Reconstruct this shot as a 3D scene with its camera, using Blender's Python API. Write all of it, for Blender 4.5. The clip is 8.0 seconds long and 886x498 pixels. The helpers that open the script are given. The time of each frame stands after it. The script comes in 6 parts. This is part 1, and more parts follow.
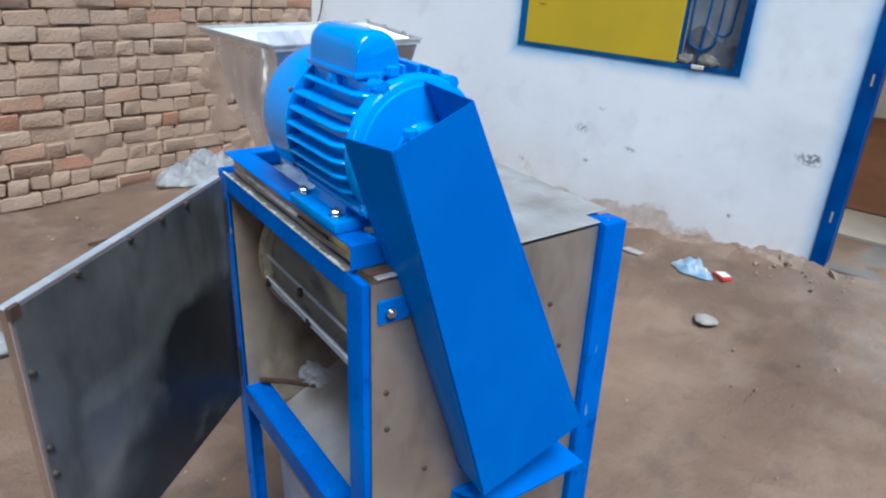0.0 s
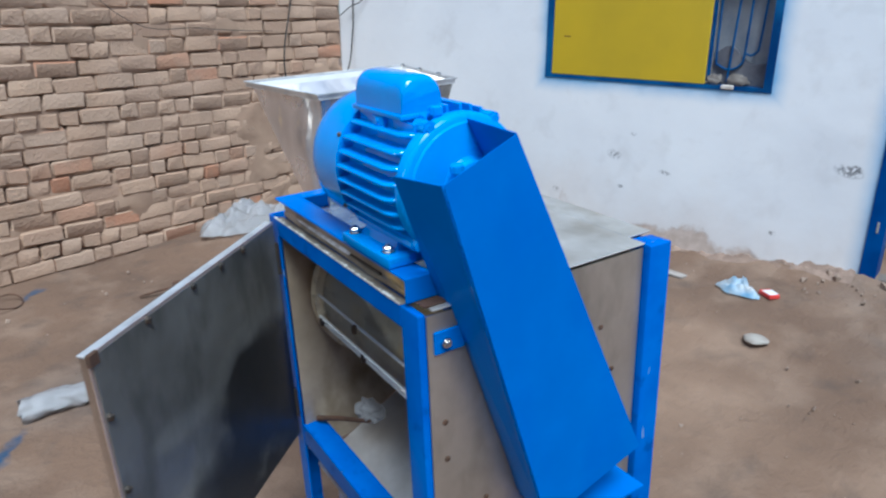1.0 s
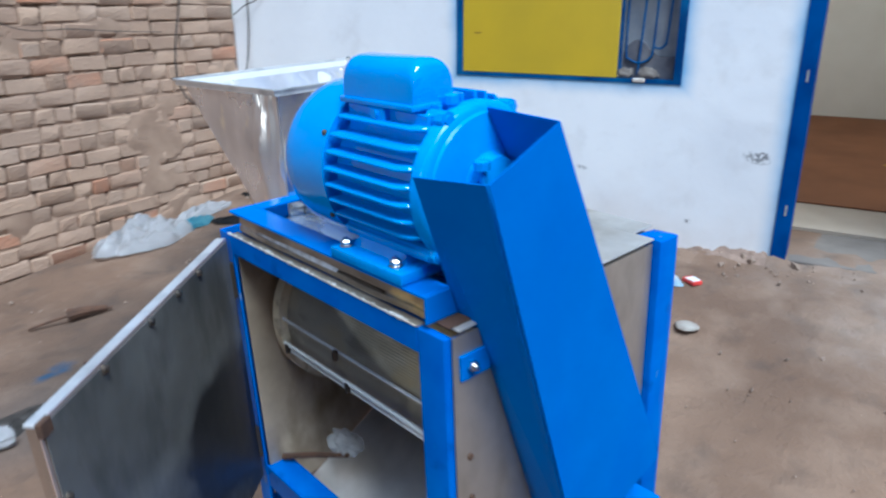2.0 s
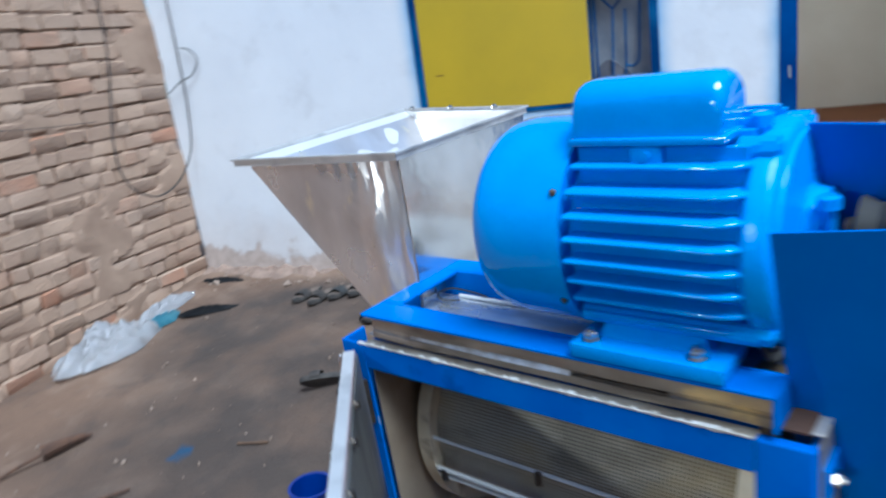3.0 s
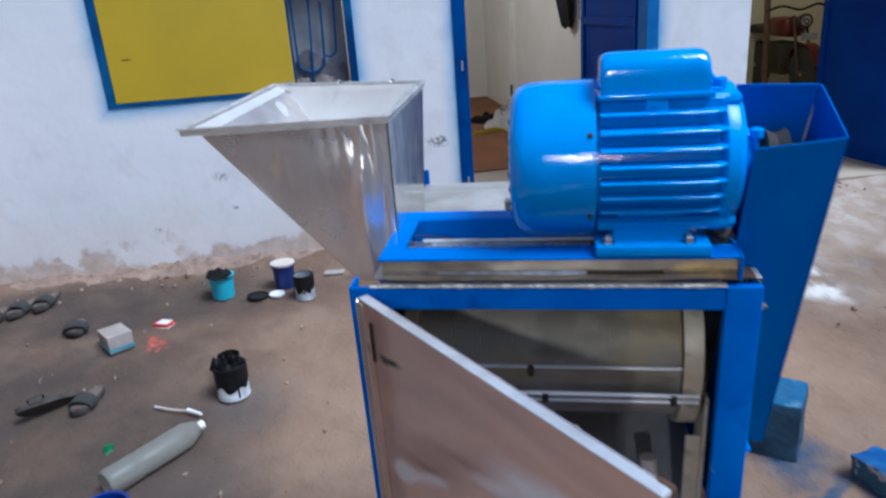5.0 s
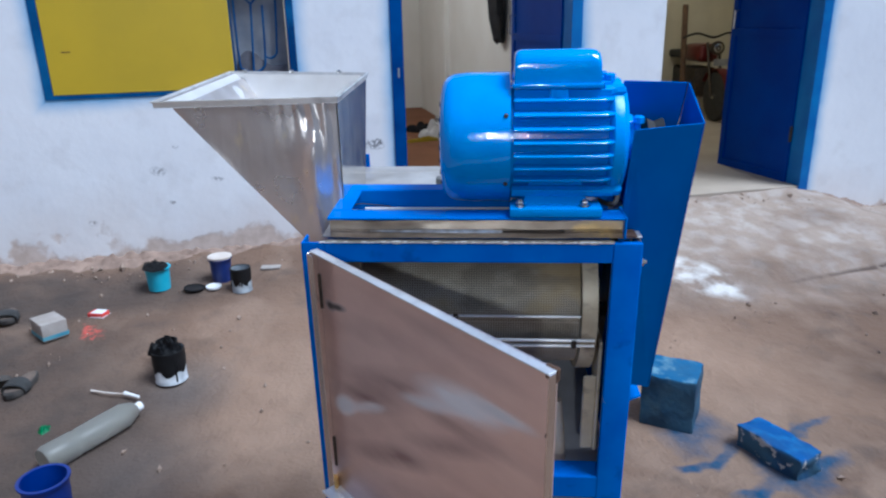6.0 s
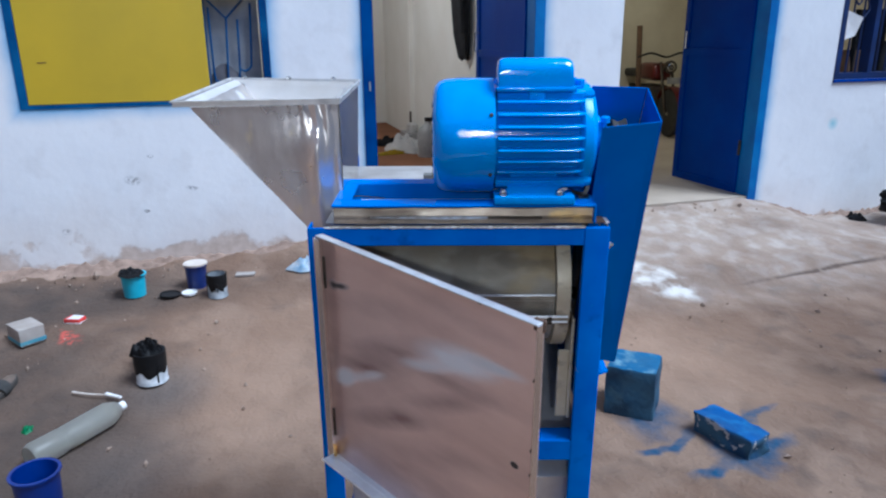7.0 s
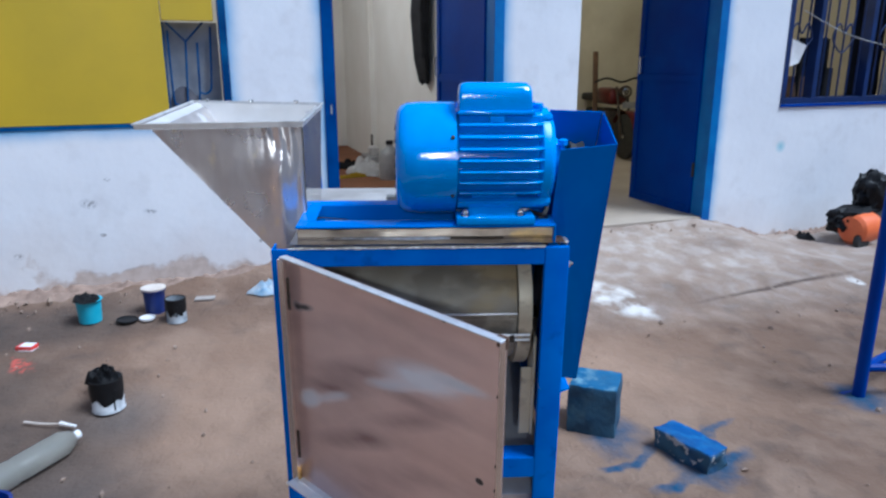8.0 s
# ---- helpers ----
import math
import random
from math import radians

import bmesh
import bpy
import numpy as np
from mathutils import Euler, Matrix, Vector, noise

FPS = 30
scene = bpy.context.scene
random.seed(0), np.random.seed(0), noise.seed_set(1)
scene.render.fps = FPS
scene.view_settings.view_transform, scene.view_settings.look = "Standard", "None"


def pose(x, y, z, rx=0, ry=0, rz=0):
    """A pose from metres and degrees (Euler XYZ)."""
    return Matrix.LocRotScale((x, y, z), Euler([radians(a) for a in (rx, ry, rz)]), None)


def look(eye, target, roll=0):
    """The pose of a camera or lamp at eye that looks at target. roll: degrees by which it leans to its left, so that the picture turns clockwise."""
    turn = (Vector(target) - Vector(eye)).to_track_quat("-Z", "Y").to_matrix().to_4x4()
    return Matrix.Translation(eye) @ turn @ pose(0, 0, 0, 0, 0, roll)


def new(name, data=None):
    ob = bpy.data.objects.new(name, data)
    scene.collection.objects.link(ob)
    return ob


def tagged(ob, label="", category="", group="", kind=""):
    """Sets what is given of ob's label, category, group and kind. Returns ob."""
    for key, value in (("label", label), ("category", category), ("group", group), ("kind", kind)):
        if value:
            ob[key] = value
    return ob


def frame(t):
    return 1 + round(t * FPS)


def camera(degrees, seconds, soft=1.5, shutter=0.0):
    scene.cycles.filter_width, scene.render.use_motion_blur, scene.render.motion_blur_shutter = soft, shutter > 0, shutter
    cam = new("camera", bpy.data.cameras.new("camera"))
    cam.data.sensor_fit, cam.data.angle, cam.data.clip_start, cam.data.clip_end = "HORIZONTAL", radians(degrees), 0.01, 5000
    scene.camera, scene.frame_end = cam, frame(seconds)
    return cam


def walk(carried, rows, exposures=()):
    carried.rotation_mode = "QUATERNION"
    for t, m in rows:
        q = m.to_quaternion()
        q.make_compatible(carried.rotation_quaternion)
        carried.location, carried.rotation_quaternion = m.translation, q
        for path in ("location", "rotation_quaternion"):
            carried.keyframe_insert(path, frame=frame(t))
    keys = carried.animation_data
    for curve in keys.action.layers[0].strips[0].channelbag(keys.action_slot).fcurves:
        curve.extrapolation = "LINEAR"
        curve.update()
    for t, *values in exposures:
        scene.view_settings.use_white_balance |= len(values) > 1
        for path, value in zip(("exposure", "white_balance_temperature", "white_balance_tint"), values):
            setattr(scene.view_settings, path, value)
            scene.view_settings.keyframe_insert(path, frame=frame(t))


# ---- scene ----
SOFT, SHUT = 2.2, 0.6
cam = camera(64.9, 8.0, soft=SOFT, shutter=SHUT)
PATH = [
    (0, (0.083, 0.269, 1.263), (1.567, 1.375, 0.506), 4.5),
    (0.5, (0.066, 0.262, 1.269), (1.56, 1.376, 0.543), 4.6),
    (1, (0.049, 0.265, 1.266), (1.494, 1.477, 0.602), 0.1),
    (1.2, (0.038, 0.27, 1.263), (1.464, 1.496, 0.581), 0.7),
    (2.3, (0.062, 0.572, 1.23), (1.728, 1.476, 0.593), -0.8),
    (2.5, (0.053, 0.654, 1.241), (1.715, 1.594, 0.644), -2.0),
    (2.7, (0.063, 0.719, 1.237), (1.763, 1.614, 0.679), -2.8),
    (3, (0.114, 0.839, 1.225), (1.862, 1.644, 0.681), -7.8),
    (3.5, (0.185, 1.015, 1.238), (2.045, 1.361, 0.59), -6.1),
    (4, (0.129, 1.147, 1.262), (2.049, 1.244, 0.712), -3.1),
    (4.5, (0.032, 1.284, 1.273), (1.925, 1.029, 0.681), -3.1),
    (5, (-0.097, 1.278, 1.255), (1.775, 1.05, 0.589), -4.2),
    (5.2, (-0.128, 1.259, 1.243), (1.722, 0.964, 0.542), -2.4),
    (6.3, (-0.33, 1.354, 1.236), (1.517, 0.89, 0.623), -1.9),
    (6.5, (-0.356, 1.376, 1.241), (1.491, 0.894, 0.644), -2.4),
    (7, (-0.408, 1.405, 1.226), (1.424, 0.868, 0.633), -0.5),
    (7.2, (-0.409, 1.416, 1.221), (1.427, 0.921, 0.602), -0.7),
    (7.5, (-0.419, 1.415, 1.22), (1.39, 0.827, 0.603), 0.5),
    (7.6, (-0.427, 1.415, 1.226), (1.391, 0.824, 0.638), 0.1),
    (8, (-0.425, 1.413, 1.227), (1.392, 0.766, 0.695), -0.1),
]

walk(cam, [(t, look(eye, target, roll)) for t, eye, target, roll in PATH],
     [(0, 0.62, 5600, 0), (1.2, 0.64, 5600, 0), (2.5, 0.8, 5260, 0), (3.0, 0.74, 5260, 0), (3.5, 0.64, 5260, 0), (4.5, 0.42, 5400, 5), (5.2, 0.44, 5400, 6), (6.3, 0.54, 5280, 5), (8, 0.57, 5250, 5)])

# ---- light ----
world = bpy.data.worlds.new("sky")
scene.world = world
world.use_nodes = True
wn = world.node_tree
sky = wn.nodes.new("ShaderNodeTexSky")
sky.sky_type, sky.sun_disc = "NISHITA", False
SUN_ELEVATION, SUN_AZIMUTH = radians(60), radians(218)
sky.sun_elevation, sky.sun_rotation = SUN_ELEVATION, SUN_AZIMUTH
sky.air_density, sky.dust_density, sky.ozone_density = 1.0, 1.5, 1.5
wn.nodes["Background"].inputs["Strength"].default_value = 0.105
wn.links.new(sky.outputs[0], wn.nodes["Background"].inputs["Color"])
sun = new("sun", bpy.data.lights.new("sun", "SUN"))
sun.data.energy, sun.data.angle, sun.data.color = 2.8, radians(26), (0.96, 0.98, 1.0)
sun.matrix_world = look((math.sin(SUN_AZIMUTH) * 9, math.cos(SUN_AZIMUTH) * 9, 9 * math.tan(SUN_ELEVATION)), (0, 0, 0))


# ---- materials ----
def nodes_of(name):
    m = bpy.data.materials.new(name)
    m.use_nodes = True
    return m, m.node_tree, m.node_tree.nodes["Principled BSDF"]


def noise_tex(nt, scale, detail=4.0, rough=0.55, space="Object", distort=0.0):
    tc = nt.nodes.new("ShaderNodeTexCoord")
    n = nt.nodes.new("ShaderNodeTexNoise")
    n.inputs["Scale"].default_value, n.inputs["Detail"].default_value = scale, detail
    n.inputs["Roughness"].default_value, n.inputs["Distortion"].default_value = rough, distort
    nt.links.new(tc.outputs[space], n.inputs["Vector"])
    return n.outputs["Fac"]


def ramp(nt, fac, lo, hi, a=(0, 0, 0, 1), b=(1, 1, 1, 1)):
    r = nt.nodes.new("ShaderNodeValToRGB")
    r.color_ramp.elements[0].position, r.color_ramp.elements[1].position = lo, hi
    r.color_ramp.elements[0].color, r.color_ramp.elements[1].color = a, b
    nt.links.new(fac, r.inputs["Fac"])
    return r.outputs["Color"]


def mixc(nt, fac, a, b):
    m = nt.nodes.new("ShaderNodeMix")
    m.data_type = "RGBA"
    for sock, v in ((m.inputs["Factor"], fac), (m.inputs["A"], a), (m.inputs["B"], b)):
        if isinstance(v, (tuple, float, int)):
            sock.default_value = v if not isinstance(v, tuple) or len(v) == 4 else (*v, 1)
        else:
            nt.links.new(v, sock)
    return m.outputs["Result"]


def calc(nt, op, a, b=0.0, c=0.0, clamp=False):
    m = nt.nodes.new("ShaderNodeMath")
    m.operation, m.use_clamp = op, clamp
    for i, v in enumerate((a, b, c)):
        if isinstance(v, (int, float)):
            m.inputs[i].default_value = v
        else:
            nt.links.new(v, m.inputs[i])
    return m.outputs[0]


def bump(nt, bsdf, height, strength, distance=0.01):
    b = nt.nodes.new("ShaderNodeBump")
    b.inputs["Strength"].default_value, b.inputs["Distance"].default_value = strength, distance
    nt.links.new(height, b.inputs["Height"])
    nt.links.new(b.outputs["Normal"], bsdf.inputs["Normal"])


def surface(name, c1, c2, rough=0.6, metal=0.0, scale=6.0, fine=60.0, bumps=0.15, spread=0.0, rough2=None, coat=0.0, spec=0.5):
    """A surface of two colours in patches, with fine grain; spread: how far whole objects differ."""
    m, nt, b = nodes_of(name)
    big = ramp(nt, noise_tex(nt, scale), 0.35, 0.68)
    col = mixc(nt, big, c1, c2)
    if spread:
        info = nt.nodes.new("ShaderNodeObjectInfo")
        hsv = nt.nodes.new("ShaderNodeHueSaturation")
        nt.links.new(calc(nt, "MULTIPLY_ADD", info.outputs["Random"], spread, 1 - spread / 2), hsv.inputs["Value"])
        nt.links.new(col, hsv.inputs["Color"])
        col = hsv.outputs["Color"]
    nt.links.new(col, b.inputs["Base Color"])
    grain = noise_tex(nt, fine, 3.0)
    r2 = rough2 if rough2 is not None else min(1, rough + 0.12)
    nt.links.new(calc(nt, "MULTIPLY_ADD", noise_tex(nt, scale * 2.3), r2 - rough, rough), b.inputs["Roughness"])
    b.inputs["Metallic"].default_value = metal
    b.inputs["Coat Weight"].default_value = coat
    b.inputs["Specular IOR Level"].default_value = spec
    if bumps:
        bump(nt, b, grain, bumps, 0.002)
    return m


BLUE = surface("blue_paint", (0.0, 0.132, 0.52), (0.0, 0.149, 0.565), 0.24, 0, 9, 130, 0.05, rough2=0.36, spec=0.25)
MOTOR_BLUE = surface("motor_paint", (0.0, 0.235, 0.72), (0.0, 0.27, 0.775), 0.04, 0, 14, 160, 0.2, rough2=0.08, spec=0.75)
BELL_BLUE = surface("bell_paint", (0.0, 0.25, 0.75), (0.0, 0.285, 0.8), 0.22, 0, 14, 150, 0.2, rough2=0.34, spec=0.4)
FRAME_BLUE = surface("frame_paint", (0.0, 0.098, 0.46), (0.0, 0.136, 0.54), 0.25, 0, 11, 140, 0.08, rough2=0.42, spec=0.3)
BAR_BLUE = surface("window_bar_paint", (0.002, 0.014, 0.07), (0.003, 0.024, 0.12), 0.45, 0, 6, 90, 0.08)
DOOR_BLUE = surface("door_paint", (0.0, 0.032, 0.24), (0.0, 0.048, 0.31), 0.4, 0, 3, 90, 0.08)
SILL_BLUE = surface("window_paint", (0.0, 0.035, 0.14), (0.01, 0.1, 0.26), 0.5, 0, 6, 90, 0.1)
JAMB_BLUE = surface("jamb_paint", (0.0, 0.035, 0.18), (0.0, 0.065, 0.27), 0.45, 0, 5, 90, 0.1)
JAMB_FRESH = surface("fresh_jamb_paint", (0.0, 0.1, 0.36), (0.01, 0.17, 0.46), 0.45, 0, 5, 90, 0.1)
for paint in (BLUE, FRAME_BLUE, DOOR_BLUE, SILL_BLUE, JAMB_BLUE):
    paint.node_tree.nodes["Principled BSDF"].inputs["IOR"].default_value = 1.25
STEEL = surface("stainless_sheet", (0.84, 0.81, 0.79), (0.72, 0.68, 0.66), 0.1, 1.0, 5, 16, 0.25, rough2=0.3)
STEEL_MATTE = surface("matte_dusty_steel", (0.78, 0.77, 0.76), (0.62, 0.6, 0.58), 0.42, 0.65, 6, 40, 0.1, rough2=0.6)
# pale, half-metal colour stands in for sky mirrored inside the hopper
LINING = surface("hopper_inside", (0.88, 0.86, 0.83), (0.74, 0.71, 0.67), 0.26, 0.45, 7, 20, 0.15, rough2=0.45)
STEEL_DULL = surface("dull_steel_sheet", (0.36, 0.35, 0.325), (0.17, 0.165, 0.15), 0.28, 0.7, 4, 30, 0.08, rough2=0.55)
STEEL_WARM = surface("stained_steel", (0.6, 0.53, 0.46), (0.44, 0.38, 0.32), 0.3, 0.8, 7, 40, 0.1, rough2=0.5)
RIPPLED = surface("rippled_stainless", (0.85, 0.81, 0.8), (0.7, 0.66, 0.65), 0.19, 0.8, 5, 14, 0.0, rough2=0.38)
def ripple(material):
    nt = material.node_tree
    tc = nt.nodes.new("ShaderNodeTexCoord")
    mp = nt.nodes.new("ShaderNodeMapping")
    mp.inputs["Scale"].default_value = (1.0, 1.0, 0.22)
    n = nt.nodes.new("ShaderNodeTexNoise")
    n.inputs["Scale"].default_value, n.inputs["Detail"].default_value = 34, 2
    nt.links.new(tc.outputs["Object"], mp.inputs["Vector"])
    nt.links.new(mp.outputs["Vector"], n.inputs["Vector"])
    bump(nt, nt.nodes["Principled BSDF"], n.outputs["Fac"], 0.28, 0.006)
ripple(RIPPLED)
BARE_EDGE = surface("bare_bright_edge", (0.92, 0.92, 0.92), (0.74, 0.74, 0.74), 0.25, 0.25, 14, 40, 0.2, rough2=0.45)
HOPPER_SIDE = surface("wiped_stainless", (0.84, 0.83, 0.8), (0.62, 0.6, 0.57), 0.09, 0.92, 9, 24, 0.2, rough2=0.22)


def streaks(material, colour, amount, stretch, scale=30, lo=0.45, hi=0.65, rough=None):
    """Marks of another colour over a surface, drawn out along some axes."""
    nt = material.node_tree
    bs = nt.nodes["Principled BSDF"]
    tc, mp, n = nt.nodes.new("ShaderNodeTexCoord"), nt.nodes.new("ShaderNodeMapping"), nt.nodes.new("ShaderNodeTexNoise")
    mp.inputs["Scale"].default_value = stretch
    n.inputs["Scale"].default_value, n.inputs["Detail"].default_value = scale, 5
    nt.links.new(tc.outputs["Object"], mp.inputs["Vector"])
    nt.links.new(mp.outputs["Vector"], n.inputs["Vector"])
    fac = calc(nt, "MULTIPLY", ramp(nt, n.outputs["Fac"], lo, hi), amount)
    nt.links.new(mixc(nt, fac, bs.inputs["Base Color"].links[0].from_socket, (*colour, 1)), bs.inputs["Base Color"])
    if rough is not None:
        r = bs.inputs["Roughness"].links[0].from_socket
        nt.links.new(calc(nt, "ADD", r, calc(nt, "MULTIPLY", fac, rough)), bs.inputs["Roughness"])


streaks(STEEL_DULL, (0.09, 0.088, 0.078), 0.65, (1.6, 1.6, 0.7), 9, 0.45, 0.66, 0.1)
# hopper front: brown streaks paint mottled reflections, cream ones the vertical lamp glints
streaks(RIPPLED, (0.5, 0.44, 0.4), 0.5, (1, 1, 0.6), 10, 0.45, 0.66, 0.14)
streaks(RIPPLED, (0.95, 0.86, 0.66), 0.6, (1, 1, 0.4), 30, 0.62, 0.7, -0.05)
streaks(STEEL_MATTE, (0.36, 0.35, 0.35), 0.55, (1, 1, 1), 22, 0.5, 0.68, 0.1)
streaks(FRAME_BLUE, (0.005, 0.04, 0.2), 0.5, (1, 1, 1), 26, 0.6, 0.7, 0.3)
streaks(FRAME_BLUE, (0.3, 0.36, 0.42), 0.5, (1, 1, 0.4), 60, 0.68, 0.74, 0.3)
streaks(BLUE, (0.0, 0.1, 0.5), 0.35, (1, 1, 0.5), 12, 0.5, 0.75, 0.15)
streaks(STEEL_WARM, (0.2, 0.15, 0.09), 0.5, (1, 1, 0.5), 14, 0.48, 0.7, 0.2)
HOOD = surface("brown_streaked_steel", (0.37, 0.315, 0.26), (0.21, 0.17, 0.135), 0.28, 0.9, 12, 60, 0.3, rough2=0.55)
streaks(HOOD, (0.5, 0.45, 0.38), 0.5, (0.12, 1, 1), 60, 0.5, 0.66)
streaks(HOOD, (0.08, 0.06, 0.045), 0.7, (0.3, 1, 1), 22, 0.5, 0.66, 0.2)
HOOD_END = surface("golden_heat_stain", (0.62, 0.44, 0.2), (0.3, 0.2, 0.11), 0.28, 0.75, 30, 80, 0.3, rough2=0.5)
LEDGE = surface("scoured_ledge_steel", (0.48, 0.43, 0.36), (0.25, 0.21, 0.17), 0.32, 0.6, 16, 70, 0.25, rough2=0.55)
streaks(LEDGE, (0.16, 0.11, 0.07), 0.6, (0.5, 1, 1), 40, 0.52, 0.66, 0.2)
SHEEN = surface("streaked_bright_sheet", (0.8, 0.82, 0.85), (0.6, 0.62, 0.66), 0.16, 0.8, 8, 26, 0.2, rough2=0.36)
streaks(SHEEN, (0.32, 0.28, 0.24), 0.6, (0.35, 1, 1), 20, 0.5, 0.66, 0.1)
RING = surface("creamy_stained_steel", (0.78, 0.7, 0.54), (0.6, 0.5, 0.34), 0.4, 0.3, 14, 60, 0.2, rough2=0.6)
streaks(RING, (0.13, 0.065, 0.025), 0.8, (0.6, 1, 1), 20, 0.54, 0.66, 0.2)
TOP_STEEL = surface("dusty_top_sheet", (0.6, 0.57, 0.54), (0.4, 0.365, 0.33), 0.3, 0.5, 9, 40, 0.1, rough2=0.6)
# the pink tint puts the reflected tan ground into the steel's colour
PANEL = surface("smeared_stainless", (0.9, 0.745, 0.705), (0.78, 0.625, 0.595), 0.26, 0.8, 5, 14, 0.0, rough2=0.42)
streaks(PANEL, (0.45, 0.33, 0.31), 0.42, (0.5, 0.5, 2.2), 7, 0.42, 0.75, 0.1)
streaks(TOP_STEEL, (0.3, 0.25, 0.2), 0.55, (1, 1, 1), 14, 0.5, 0.7)
SCRAPED = surface("scraped_bare_steel", (0.95, 0.94, 0.92), (0.55, 0.5, 0.44), 0.2, 0.35, 60, 300, 0.6, rough2=0.5)
CHROME = surface("bolt_metal", (0.7, 0.69, 0.66), (0.5, 0.48, 0.45), 0.2, 1.0, 40, 200, 0.05)
BRASS = surface("yellow_brass", (0.72, 0.5, 0.18), (0.5, 0.32, 0.1), 0.18, 1.0, 40, 200, 0.05)
IRON = surface("dark_iron", (0.06, 0.055, 0.05), (0.12, 0.09, 0.07), 0.5, 0.8, 30, 150, 0.2)
RUST = surface("rusty_iron", (0.12, 0.06, 0.035), (0.06, 0.035, 0.025), 0.8, 0.2, 30, 150, 0.3)
BLACK = surface("black_paint", (0.004, 0.004, 0.005), (0.01, 0.01, 0.011), 0.5, 0, 20, 100, 0.2, spec=0.25)
RUBBER = surface("black_rubber", (0.02, 0.02, 0.02), (0.04, 0.038, 0.036), 0.7, 0, 20, 200, 0.2)
WHITE_PLASTIC = surface("white_plastic", (0.72, 0.72, 0.72), (0.6, 0.6, 0.6), 0.4, 0, 10, 60, 0.1)
DIRTY_WHITE = surface("dusty_white", (0.62, 0.56, 0.5), (0.48, 0.4, 0.34), 0.8, 0, 14, 80, 0.3)
RED_PRINT = surface("red_card", (0.65, 0.05, 0.04), (0.55, 0.04, 0.04), 0.5, 0, 20, 90, 0.05)
TURQUOISE = surface("turquoise_plastic", (0.04, 0.38, 0.52), (0.07, 0.44, 0.57), 0.4, 0, 12, 60, 0.08)
NAVY = surface("navy_plastic", (0.008, 0.02, 0.11), (0.012, 0.032, 0.17), 0.4, 0, 12, 60, 0.08)
BUCKET_BLUE = surface("bucket_plastic", (0.002, 0.022, 0.18), (0.003, 0.032, 0.24), 0.35, 0, 10, 60, 0.05)
GREEN = surface("green_plastic", (0.01, 0.2, 0.07), (0.02, 0.25, 0.1), 0.4, 0, 12, 60, 0.08)
ORANGE = surface("orange_paint", (0.75, 0.17, 0.05), (0.68, 0.13, 0.04), 0.35, 0, 8, 60, 0.08)
CLOTH_BLACK = surface("black_cloth", (0.008, 0.008, 0.01), (0.02, 0.02, 0.022), 0.95, 0, 12, 250, 0.4)
CLOTH_GREY = surface("grey_cloth", (0.09, 0.09, 0.11), (0.18, 0.175, 0.19), 0.9, 0, 12, 250, 0.4)
CLOTH_WHITE = surface("white_cloth", (0.72, 0.7, 0.68), (0.82, 0.81, 0.8), 0.9, 0, 12, 200, 0.4)
CLOTH_TEAL = surface("teal_cloth", (0.06, 0.22, 0.3), (0.12, 0.3, 0.36), 0.9, 0, 14, 200, 0.4)
CARPET = surface("rust_brown_carpet", (0.24, 0.1, 0.042), (0.18, 0.072, 0.03), 0.95, 0, 2, 300, 0.4)
INNER = surface("greasy_inner_sheet", (0.52, 0.415, 0.3), (0.34, 0.265, 0.19), 0.3, 0.5, 9, 40, 0.15, rough2=0.5)
streaks(INNER, (0.16, 0.11, 0.055), 0.7, (1, 1, 0.5), 12, 0.5, 0.68, 0.2)
CEMENT = surface("cement_floor", (0.42, 0.35, 0.28), (0.34, 0.28, 0.22), 0.8, 0, 2.5, 60, 0.2)
CREAM = surface("cream_wall", (0.78, 0.76, 0.71), (0.72, 0.69, 0.63), 0.9, 0, 2, 40, 0.1)
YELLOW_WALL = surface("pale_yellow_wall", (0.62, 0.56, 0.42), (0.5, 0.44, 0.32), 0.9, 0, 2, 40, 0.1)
WOOD = surface("brown_wood", (0.14, 0.08, 0.045), (0.09, 0.05, 0.03), 0.8, 0, 15, 80, 0.2)
TRAY = surface("scratched_tray_steel", (0.62, 0.62, 0.64), (0.46, 0.46, 0.48), 0.3, 0.6, 12, 50, 0.15, rough2=0.55)
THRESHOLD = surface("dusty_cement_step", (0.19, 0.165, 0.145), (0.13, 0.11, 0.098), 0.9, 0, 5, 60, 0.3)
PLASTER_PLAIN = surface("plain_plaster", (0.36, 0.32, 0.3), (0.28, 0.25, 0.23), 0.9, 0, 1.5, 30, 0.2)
YARD_PLASTER = surface("mud_plaster", (0.25, 0.2, 0.16), (0.18, 0.14, 0.11), 0.95, 0, 1.5, 30, 0.3)
YELLOW = surface("yellow_enamel", (0.57, 0.385, 0.012), (0.5, 0.345, 0.014), 0.38, 0, 2.2, 70, 0.05)
RED_PAINT = surface("dark_red_paint", (0.1, 0.009, 0.008), (0.07, 0.006, 0.006), 0.25, 0, 12, 60, 0.03)
GREY_PLASTIC = surface("grey_plastic", (0.25, 0.25, 0.25), (0.35, 0.34, 0.33), 0.4, 0, 12, 60, 0.05)
SCREEN = surface("dusty_blue_screen", (0.2, 0.22, 0.26), (0.3, 0.31, 0.33), 0.7, 0, 9, 200, 0.2)
ASH = surface("grey_ash", (0.05, 0.045, 0.042), (0.13, 0.11, 0.1), 0.95, 0, 16, 60, 0.6)
MUD = surface("crumbled_mud", (0.3, 0.21, 0.16), (0.19, 0.13, 0.1), 0.95, 0, 14, 70, 0.6)
